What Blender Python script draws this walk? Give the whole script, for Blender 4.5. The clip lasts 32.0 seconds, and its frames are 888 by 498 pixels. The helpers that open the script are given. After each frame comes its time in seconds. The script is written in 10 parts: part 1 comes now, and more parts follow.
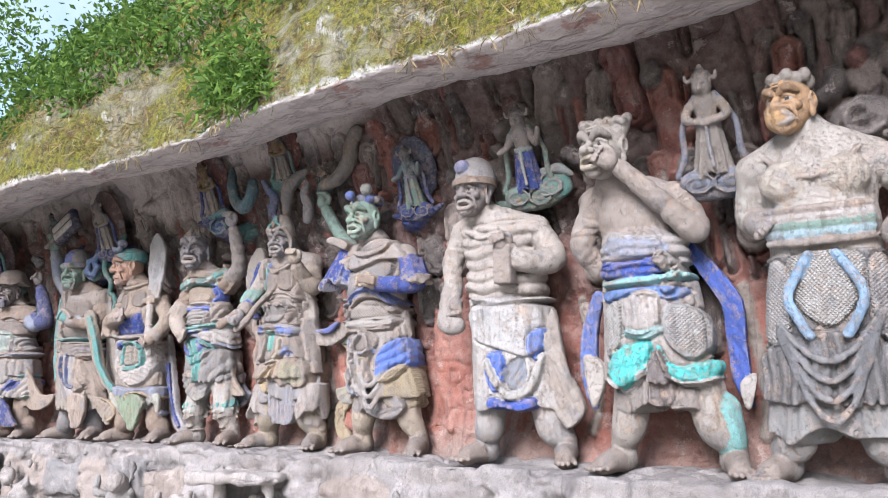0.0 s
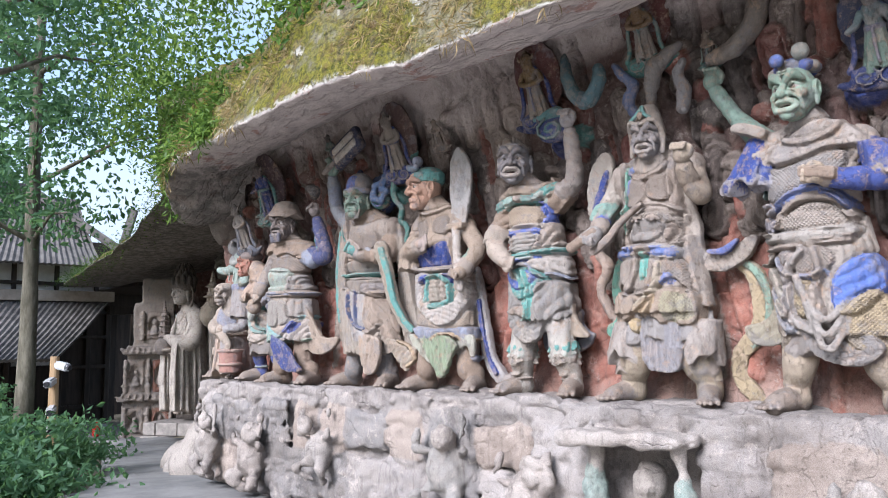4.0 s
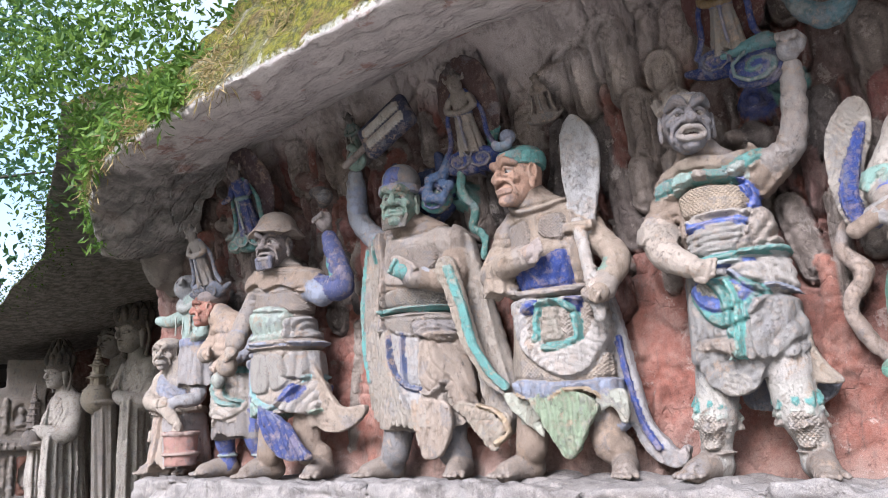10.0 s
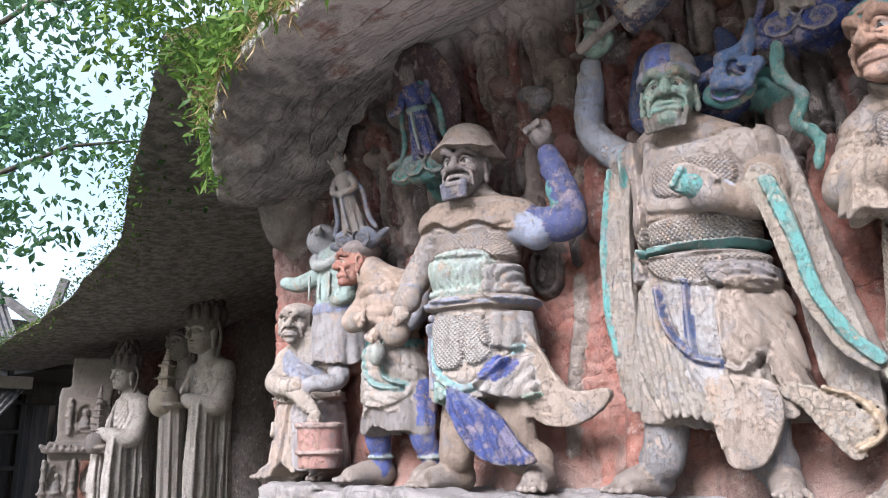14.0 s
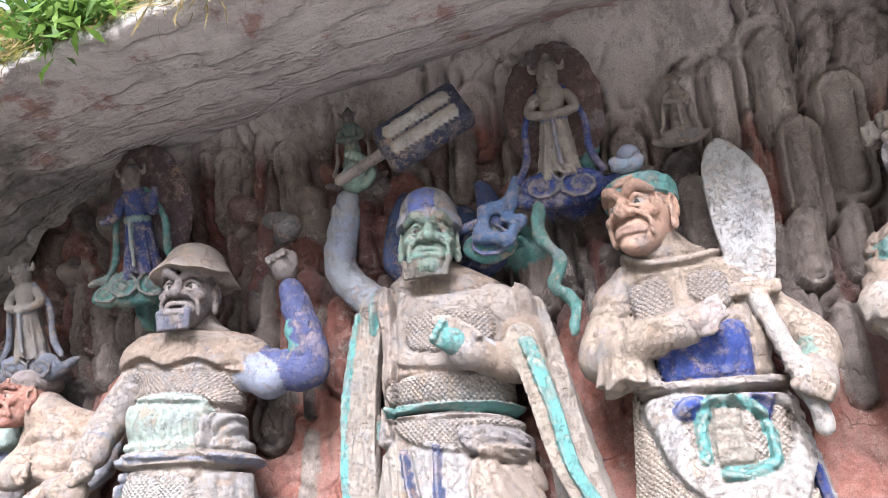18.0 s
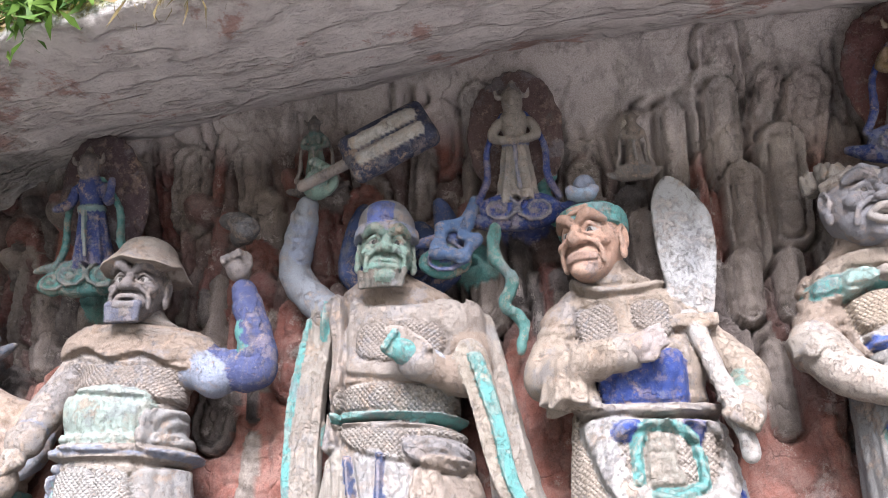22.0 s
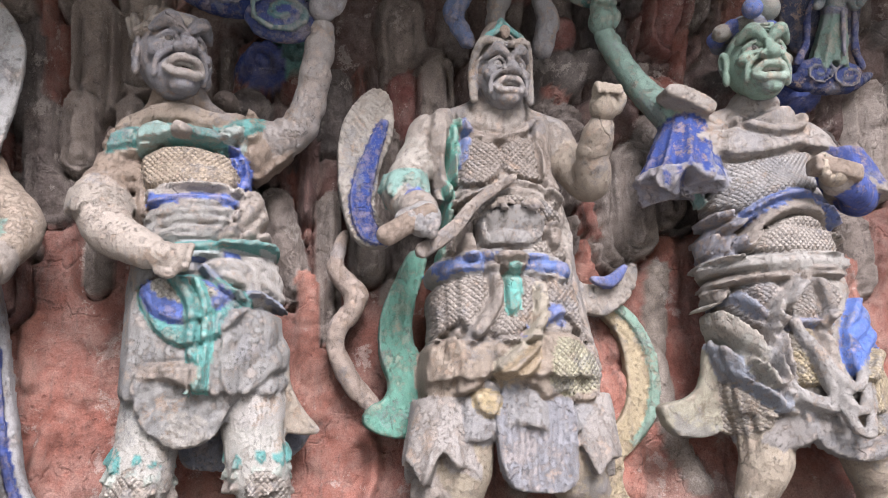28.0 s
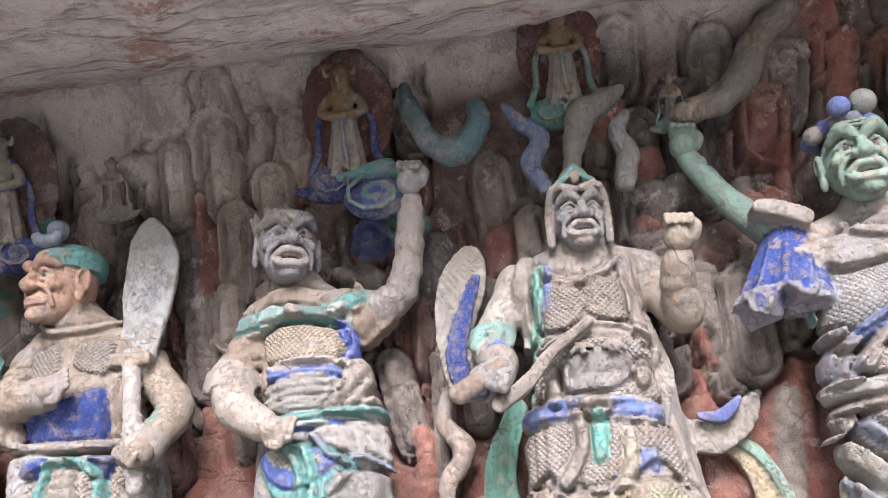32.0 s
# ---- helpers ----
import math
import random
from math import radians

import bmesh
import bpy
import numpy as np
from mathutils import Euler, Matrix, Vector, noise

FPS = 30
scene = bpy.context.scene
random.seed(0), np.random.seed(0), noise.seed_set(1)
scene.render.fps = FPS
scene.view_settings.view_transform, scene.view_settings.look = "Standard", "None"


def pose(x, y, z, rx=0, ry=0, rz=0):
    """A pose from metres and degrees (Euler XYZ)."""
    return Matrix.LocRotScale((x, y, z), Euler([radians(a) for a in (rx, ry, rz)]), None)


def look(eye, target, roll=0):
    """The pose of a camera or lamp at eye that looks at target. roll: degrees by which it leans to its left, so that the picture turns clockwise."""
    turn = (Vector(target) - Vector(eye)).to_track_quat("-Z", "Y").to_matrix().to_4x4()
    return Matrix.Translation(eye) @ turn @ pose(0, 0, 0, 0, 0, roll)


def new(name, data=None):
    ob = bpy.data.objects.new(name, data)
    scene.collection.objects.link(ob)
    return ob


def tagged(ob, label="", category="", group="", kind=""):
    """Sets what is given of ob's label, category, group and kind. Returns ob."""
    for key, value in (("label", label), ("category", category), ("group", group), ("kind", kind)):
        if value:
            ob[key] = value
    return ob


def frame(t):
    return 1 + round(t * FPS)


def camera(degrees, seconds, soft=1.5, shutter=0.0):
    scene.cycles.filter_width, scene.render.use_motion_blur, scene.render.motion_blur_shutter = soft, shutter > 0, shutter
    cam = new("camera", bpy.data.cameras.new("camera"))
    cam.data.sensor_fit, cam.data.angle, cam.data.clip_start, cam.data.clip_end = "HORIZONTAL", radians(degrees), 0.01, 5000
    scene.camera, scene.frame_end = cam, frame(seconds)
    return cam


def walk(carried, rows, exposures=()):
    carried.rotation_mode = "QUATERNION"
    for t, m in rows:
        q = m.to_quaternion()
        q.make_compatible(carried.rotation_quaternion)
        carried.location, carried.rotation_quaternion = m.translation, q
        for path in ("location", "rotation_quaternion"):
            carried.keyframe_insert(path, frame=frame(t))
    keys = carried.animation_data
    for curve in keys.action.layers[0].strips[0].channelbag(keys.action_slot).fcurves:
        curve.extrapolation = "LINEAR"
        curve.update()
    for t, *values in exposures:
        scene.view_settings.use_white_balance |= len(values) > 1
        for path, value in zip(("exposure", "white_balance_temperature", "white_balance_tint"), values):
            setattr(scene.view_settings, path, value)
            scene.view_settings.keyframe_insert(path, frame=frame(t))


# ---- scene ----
cam = camera(59.2, 32.0, soft=1.0)
PATH = [
    (0, (4.631, -5.289, 1.451), (3.614, -3.597, 1.773), -1.3),
    (0.5, (4.476, -5.288, 1.434), (3.314, -3.686, 1.726), -1.0),
    (1, (4.243, -5.236, 1.396), (2.963, -3.724, 1.667), -0.3),
    (2, (3.67, -5.166, 1.386), (2.291, -3.741, 1.642), 0.5),
    (2.5, (3.394, -5.157, 1.372), (2.017, -3.729, 1.626), 0.1),
    (3, (3.074, -5.078, 1.343), (1.706, -3.639, 1.586), -0.3),
    (3.5, (2.82, -5.063, 1.339), (1.452, -3.622, 1.572), -0.7),
    (5.5, (1.778, -4.582, 1.265), (0.498, -3.063, 1.499), -0.6),
    (6, (1.421, -4.427, 1.242), (0.135, -2.922, 1.525), -0.7),
    (6.5, (1.07, -4.347, 1.239), (-0.225, -2.848, 1.514), -2.1),
    (7, (0.825, -4.277, 1.214), (-0.415, -2.732, 1.49), -3.1),
    (7.5, (0.664, -4.151, 1.235), (-0.467, -2.528, 1.528), -3.1),
    (8, (0.603, -4.131, 1.218), (-0.432, -2.45, 1.543), -2.5),
    (8.5, (0.515, -4.122, 1.227), (-0.455, -2.409, 1.582), -2.4),
    (9, (0.408, -4.15, 1.259), (-0.563, -2.443, 1.635), -2.4),
    (9.5, (0.284, -4.214, 1.261), (-0.744, -2.544, 1.656), -2.6),
    (10, (0.112, -4.19, 1.258), (-0.978, -2.567, 1.679), -2.8),
    (10.5, (-0.099, -4.034, 1.277), (-1.246, -2.462, 1.735), -2.5),
    (11, (-0.259, -3.94, 1.241), (-1.428, -2.392, 1.727), -2.0),
    (11.5, (-0.548, -3.834, 1.22), (-1.728, -2.302, 1.731), -1.6),
    (12, (-0.791, -3.772, 1.191), (-1.994, -2.259, 1.705), -1.5),
    (12.5, (-1.065, -3.667, 1.182), (-2.304, -2.183, 1.696), -1.3),
    (13, (-1.25, -3.626, 1.159), (-2.517, -2.161, 1.658), -1.3),
    (13.5, (-1.451, -3.558, 1.16), (-2.7, -2.073, 1.644), -1.1),
    (14, (-1.603, -3.492, 1.137), (-2.789, -1.954, 1.617), -0.5),
    (14.5, (-1.672, -3.276, 1.156), (-2.761, -1.666, 1.626), -0.2),
    (15, (-1.724, -3.179, 1.13), (-2.66, -1.481, 1.619), 0.3),
    (15.5, (-1.771, -3.165, 1.105), (-2.54, -1.401, 1.649), 0.8),
    (17.5, (-1.955, -3.213, 1.281), (-2.417, -1.426, 2.051), -2.1),
    (18, (-1.934, -3.205, 1.282), (-2.406, -1.435, 2.084), -2.1),
    (18.5, (-1.929, -3.199, 1.261), (-2.406, -1.444, 2.093), -1.7),
    (19, (-1.94, -3.222, 1.279), (-2.416, -1.473, 2.123), -1.0),
    (19.5, (-1.959, -3.233, 1.271), (-2.433, -1.49, 2.13), -0.4),
    (20, (-1.957, -3.238, 1.266), (-2.426, -1.502, 2.142), 0.1),
    (20.5, (-1.956, -3.247, 1.269), (-2.401, -1.502, 2.139), 0.1),
    (21, (-1.96, -3.236, 1.245), (-2.374, -1.487, 2.122), 0.2),
    (21.5, (-1.983, -3.241, 1.233), (-2.356, -1.476, 2.096), 0.3),
    (22, (-1.983, -3.274, 1.231), (-2.302, -1.491, 2.078), 0.3),
    (22.5, (-1.884, -3.329, 1.231), (-2.109, -1.519, 2.053), -0.2),
    (23, (-1.717, -3.401, 1.221), (-1.855, -1.556, 1.98), -1.0),
    (23.5, (-1.604, -3.388, 1.202), (-1.642, -1.514, 1.899), -1.9),
    (24, (-1.549, -3.294, 1.199), (-1.515, -1.403, 1.85), -2.5),
    (24.5, (-1.524, -3.224, 1.22), (-1.495, -1.324, 1.84), -2.8),
    (26.5, (-0.958, -3.226, 1.245), (-0.903, -1.305, 1.799), -0.9),
    (27, (-0.832, -3.163, 1.222), (-0.522, -1.257, 1.743), -0.3),
    (27.5, (-0.649, -3.087, 1.242), (-0.215, -1.198, 1.738), -0.6),
    (28, (-0.555, -3.076, 1.247), (-0.134, -1.186, 1.75), -2.3),
    (28.5, (-0.434, -3.17, 1.259), (-0.093, -1.269, 1.775), -3.4),
    (29, (-0.342, -3.242, 1.248), (-0.069, -1.337, 1.793), -3.5),
    (29.5, (-0.289, -3.246, 1.249), (-0.093, -1.341, 1.826), -3.0),
    (30, (-0.171, -3.192, 1.264), (-0.062, -1.293, 1.881), -2.7),
    (30.5, (-0.06, -3.17, 1.258), (-0.032, -1.287, 1.931), -3.0),
    (31, (-0.005, -3.19, 1.299), (-0.09, -1.325, 2.017), -3.4),
    (31.5, (0.022, -3.218, 1.313), (-0.151, -1.385, 2.093), -3.4),
    (32, (0.025, -3.249, 1.33), (-0.174, -1.426, 2.128), -3.0),
]
walk(cam, [(t, look(eye, target, roll)) for t, eye, target, roll in PATH],
     exposures=[(t, e, 6050 if t < 24 else 6250, 14) for t, e in ((0, 1.3), (3, 1.2), (6, 1.35), (9, 1.4), (12, 1.5), (15, 1.6), (18, 2.0), (22, 1.95), (25, 1.5), (28, 1.35), (30, 1.4), (32, 1.65))])

# world, sun, exposure
world = bpy.data.worlds.new("sky")
scene.world = world
world.use_nodes = True
wn = world.node_tree
sky = wn.nodes.new("ShaderNodeTexSky")
sky.sky_type, sky.sun_disc = "NISHITA", False
sky.sun_elevation, sky.sun_rotation = radians(34), radians(175)
sky.air_density, sky.dust_density, sky.ozone_density = 1.0, 1.6, 1.2
cloud = wn.nodes.new("ShaderNodeTexNoise")
cloud.inputs["Scale"].default_value, cloud.inputs["Detail"].default_value, cloud.inputs["Roughness"].default_value = 2.2, 7, 0.6
veil = wn.nodes.new("ShaderNodeMapRange")
veil.inputs["From Min"].default_value, veil.inputs["From Max"].default_value, veil.inputs["To Min"].default_value = 0.42, 0.62, 0.2
haze = wn.nodes.new("ShaderNodeMix")
haze.data_type = "RGBA"
haze.inputs[7].default_value = (2.5, 2.95, 3.6, 1)
wn.links.new(wn.nodes.new("ShaderNodeTexCoord").outputs["Generated"], cloud.inputs["Vector"])
wn.links.new(cloud.outputs["Fac"], veil.inputs["Value"])
wn.links.new(veil.outputs[0], haze.inputs[0])
wn.links.new(sky.outputs[0], haze.inputs[6])
wn.links.new(haze.outputs[2], wn.nodes["Background"].inputs[0])
wn.nodes["Background"].inputs[1].default_value = 0.15
sun = new("sun", bpy.data.lights.new("sun", "SUN"))
sun.data.energy, sun.data.angle, sun.data.color = 3.9, radians(26), (1.0, 0.985, 1.0)
sun.matrix_world = look((0.6, -7.2, 20.0), (0, 0, 15))


# materials
class Nodes:
    """A short way to write node trees."""

    def __init__(self, name, rough=0.9):
        self.mat = bpy.data.materials.new(name)
        self.mat.use_nodes = True
        self.t = self.mat.node_tree
        self.b = self.t.nodes["Principled BSDF"]
        self.b.inputs["Roughness"].default_value = rough
        self.b.inputs["Specular IOR Level"].default_value = 0.25
        self.pos = self.t.nodes.new("ShaderNodeNewGeometry").outputs["Position"]

    def put(self, sock, v):
        if hasattr(v, "is_output"):
            self.t.links.new(v, sock)
        elif isinstance(v, tuple) and len(v) == 3:
            sock.default_value = (*v, 1) if sock.type == "RGBA" else v
        else:
            sock.default_value = v

    def noise(self, scale, detail=6, rough=0.6, vec=None, stretch=None):
        v = vec or self.pos
        if stretch:
            m = self.t.nodes.new("ShaderNodeVectorMath")
            m.operation = "MULTIPLY"
            self.put(m.inputs[0], v)
            m.inputs[1].default_value = stretch
            v = m.outputs[0]
        n = self.t.nodes.new("ShaderNodeTexNoise")
        self.put(n.inputs["Vector"], v)
        n.inputs["Scale"].default_value, n.inputs["Detail"].default_value, n.inputs["Roughness"].default_value = scale, detail, rough
        return n.outputs["Fac"]

    def voronoi(self, scale, feature="F1"):
        n = self.t.nodes.new("ShaderNodeTexVoronoi")
        n.feature = feature
        self.put(n.inputs["Vector"], self.pos)
        n.inputs["Scale"].default_value = scale
        return n.outputs["Distance"]

    def step(self, v, lo, hi):
        n = self.t.nodes.new("ShaderNodeMapRange")
        n.interpolation_type = "SMOOTHSTEP"
        self.put(n.inputs["Value"], v)
        n.inputs["From Min"].default_value, n.inputs["From Max"].default_value = lo, hi
        return n.outputs["Result"]

    def math(self, op, a, b=0.0):
        n = self.t.nodes.new("ShaderNodeMath")
        n.operation = op
        self.put(n.inputs[0], a)
        self.put(n.inputs[1], b)
        return n.outputs[0]

    def mix(self, f, a, b, how="MIX"):
        n = self.t.nodes.new("ShaderNodeMix")
        n.data_type, n.blend_type = "RGBA", how
        self.put(n.inputs[0], f)
        self.put(n.inputs[6], a)
        self.put(n.inputs[7], b)
        return n.outputs[2]

    def creases(self, scale, width, stretch=None, detail=2):
        """Thin winding incised lines: 0 in the line, 1 off it."""
        v = self.noise(scale, detail, 0.5, stretch=stretch)
        return self.step(self.math("ABSOLUTE", self.math("SUBTRACT", v, 0.5)), 0.0, width)

    def attr(self, name):
        n = self.t.nodes.new("ShaderNodeAttribute")
        n.attribute_name = name
        return n

    def normal_z(self):
        n = self.t.nodes.new("ShaderNodeSeparateXYZ")
        g = self.t.nodes.new("ShaderNodeNewGeometry")
        self.t.links.new(g.outputs["Normal"], n.inputs[0])
        return n.outputs["Z"]

    def done(self, colour, height=None, strength=0.5, dist=0.01, rough=None):
        self.put(self.b.inputs["Base Color"], colour)
        if rough is not None:
            self.put(self.b.inputs["Roughness"], rough)
        if height is not None:
            n = self.t.nodes.new("ShaderNodeBump")
            n.inputs["Strength"].default_value, n.inputs["Distance"].default_value = strength, dist
            self.put(n.inputs["Height"], height)
            self.t.links.new(n.outputs[0], self.b.inputs["Normal"])
        return self.mat


def painted_stone(name, bare=(0.31, 0.233, 0.18)):
    """Carved sandstone whose pigments have worn away in patches; alpha of the paint marks tooled mail."""
    n = Nodes(name, 0.88)
    a = n.attr("paint")
    col, mail = a.outputs["Color"], a.outputs["Alpha"]
    n1, n2, n3, n5 = n.noise(3.5, 8, 0.65), n.noise(22, 9, 0.72), n.noise(85, 5, 0.75), n.noise(260, 3, 0.7)
    stone = n.mix(n.step(n2, 0.35, 0.68), tuple(c * 0.8 for c in bare), tuple(c * 1.25 for c in bare))
    worn = n.step(n.math("ADD", n.math("MULTIPLY", n1, 0.4), n.math("MULTIPLY", n2, 0.7)), 0.54, 0.62)
    c = n.mix(n.math("MULTIPLY", worn, 0.5), col, n.mix(0.35, stone, col))
    # grey wash, warm clay and dark soot in uneven patches
    c = n.mix(n.math("MULTIPLY", n.step(n.noise(4.5, 9, 0.78), 0.53, 0.6), 0.5), c, (0.2, 0.195, 0.2))
    c = n.mix(n.math("MULTIPLY", n.step(n.noise(5.5, 9, 0.8), 0.56, 0.62), 0.5), c, (0.36, 0.25, 0.17))
    c = n.mix(n.math("MULTIPLY", n.step(n.noise(11, 9, 0.8, stretch=(1.5, 1.5, 0.8)), 0.59, 0.64), 0.6), c, (0.1, 0.09, 0.085))
    chips = n.step(n.noise(30, 9, 0.82, stretch=(1.0, 1.0, 0.7)), 0.6, 0.63)
    c = n.mix(n.math("MULTIPLY", chips, 0.35), c, (0.43, 0.39, 0.355))
    grime = n.step(n.noise(7, 9, 0.75, stretch=(1.6, 1.6, 0.7)), 0.53, 0.66)
    c = n.mix(n.math("MULTIPLY", grime, 0.6), c, n.mix(1.0, c, (0.5, 0.46, 0.42), "MULTIPLY"))
    drip = n.step(n.noise(7, 6, 0.65, stretch=(4.0, 4.0, 0.3)), 0.57, 0.7)
    c = n.mix(n.math("MULTIPLY", drip, 0.35), c, (0.14, 0.12, 0.105))
    speck = n.step(n.noise(110, 4, 0.8), 0.58, 0.64)
    c = n.mix(n.math("MULTIPLY", speck, 0.14), c, (0.5, 0.465, 0.43))
    pits = n.step(n3, 0.57, 0.63)
    c = n.mix(n.math("MULTIPLY", n.math("MULTIPLY", pits, n.step(n.noise(5, 5, 0.6), 0.42, 0.58)), 0.5), c, n.mix(1.0, c, (0.36, 0.34, 0.33), "MULTIPLY"))
    c = n.mix(n.math("MULTIPLY", n.step(n5, 0.38, 0.62), 0.4), c, n.mix(1.0, c, (0.55, 0.53, 0.51), "MULTIPLY"))
    # raised edges rub bare
    g = n.t.nodes.new("ShaderNodeNewGeometry").outputs["Pointiness"]
    c = n.mix(n.math("MULTIPLY", n.step(g, 0.52, 0.58), 0.3), c, (0.46, 0.39, 0.33))
    h = n.math("ADD", n.math("MULTIPLY", n2, 0.9), n.math("MULTIPLY", n3, n.math("MULTIPLY", n.step(n.noise(4, 5, 0.6), 0.4, 0.62), 0.7)))
    h = n.math("SUBTRACT", h, n.math("MULTIPLY", pits, 0.25))
    cracks = n.math("MULTIPLY", n.math("SUBTRACT", 1.0, n.creases(3.0, 0.006, None, 6)), n.step(n1, 0.54, 0.6))
    h = n.math("SUBTRACT", h, n.math("MULTIPLY", cracks, 0.6))
    h = n.math("ADD", h, n.math("MULTIPLY", n5, 0.14))
    tooled = n.step(mail, 0.6, 0.9)
    sep = n.t.nodes.new("ShaderNodeSeparateXYZ")
    n.put(sep.inputs[0], n.pos)
    sway = n.math("MULTIPLY", n.noise(9, 2, 0.5), 0.05)
    du, dv = n.math("ADD", n.math("ADD", sep.outputs[0], sep.outputs[2]), sway), n.math("SUBTRACT", sep.outputs[0], sep.outputs[2])
    knobs = n.math("SUBTRACT", 1.0, n.math("ABSOLUTE", n.math("MULTIPLY", n.math("SINE", n.math("MULTIPLY", du, 150.0)), n.math("SINE", n.math("MULTIPLY", dv, 150.0)))))
    h = n.math("ADD", h, n.math("MULTIPLY", knobs, n.math("MULTIPLY", tooled, -0.5)))
    c = n.mix(n.math("MULTIPLY", n.math("MULTIPLY", n.step(knobs, 0.62, 0.98), n.math("MULTIPLY", tooled, n.step(n.noise(14, 5, 0.6), 0.35, 0.6))), 0.5), c, (0.13, 0.11, 0.1))
    h = n.math("SUBTRACT", h, n.math("MULTIPLY", n.math("ADD", worn, chips), 0.32))
    return n.done(n.mix(1.0, c, (0.86, 0.86, 0.87), "MULTIPLY"), h, 1.0, 0.013)


def rock_material():
    """Bare weathered sandstone with stains; paint gives the local pigment."""
    n = Nodes("carved_sandstone", 0.95)
    a = n.attr("paint")
    n1, n2, n3, n4 = n.noise(1.3, 8, 0.65), n.noise(9, 9, 0.74), n.noise(60, 6, 0.75), n.noise(190, 3, 0.7)
    base = a.outputs["Color"]
    c = n.mix(n.step(n2, 0.35, 0.68), base, n.mix(0.3, base, (0.4, 0.345, 0.3)))
    c = n.mix(n.math("MULTIPLY", n.step(n1, 0.48, 0.62), 0.45), c, n.mix(1.0, c, (0.5, 0.46, 0.43), "MULTIPLY"))
    pale = n.step(n.noise(6, 9, 0.78), 0.57, 0.61)
    c = n.mix(n.math("MULTIPLY", pale, 0.4), c, (0.5, 0.44, 0.39))
    soot = n.step(n.noise(3.2, 9, 0.75, stretch=(1.0, 1.0, 0.6)), 0.52, 0.62)
    c = n.mix(n.math("MULTIPLY", soot, 0.55), c, n.mix(1.0, c, (0.4, 0.39, 0.4), "MULTIPLY"))
    streak = n.step(n.noise(5, 7, 0.65, stretch=(4.0, 4.0, 0.3)), 0.55, 0.68)
    c = n.mix(n.math("MULTIPLY", streak, 0.4), c, (0.1, 0.088, 0.08))
    pits = n.step(n3, 0.57, 0.66)
    c = n.mix(n.math("MULTIPLY", pits, 0.5), c, n.mix(1.0, c, (0.33, 0.31, 0.3), "MULTIPLY"))
    c = n.mix(n.math("MULTIPLY", n.step(n4, 0.38, 0.62), 0.5), c, n.mix(1.0, c, (0.48, 0.46, 0.45), "MULTIPLY"))
    h = n.math("ADD", n2, n.math("MULTIPLY", n3, 0.4))
    h = n.math("SUBTRACT", h, n.math("MULTIPLY", pits, 0.15))
    crack = n.creases(2.0, 0.012, None, 6)
    h = n.math("ADD", h, n.math("MULTIPLY", crack, 0.2))
    c = n.mix(n.math("MULTIPLY", n.math("MULTIPLY", n.math("SUBTRACT", 1.0, crack), n.step(n1, 0.5, 0.6)), 0.18), c, (0.11, 0.09, 0.08))
    tool = n.math("MULTIPLY", n.voronoi(26), n.math("MULTIPLY", a.outputs["Alpha"], 0.5))
    return n.done(c, n.math("ADD", h, tool), 1.0, 0.028)


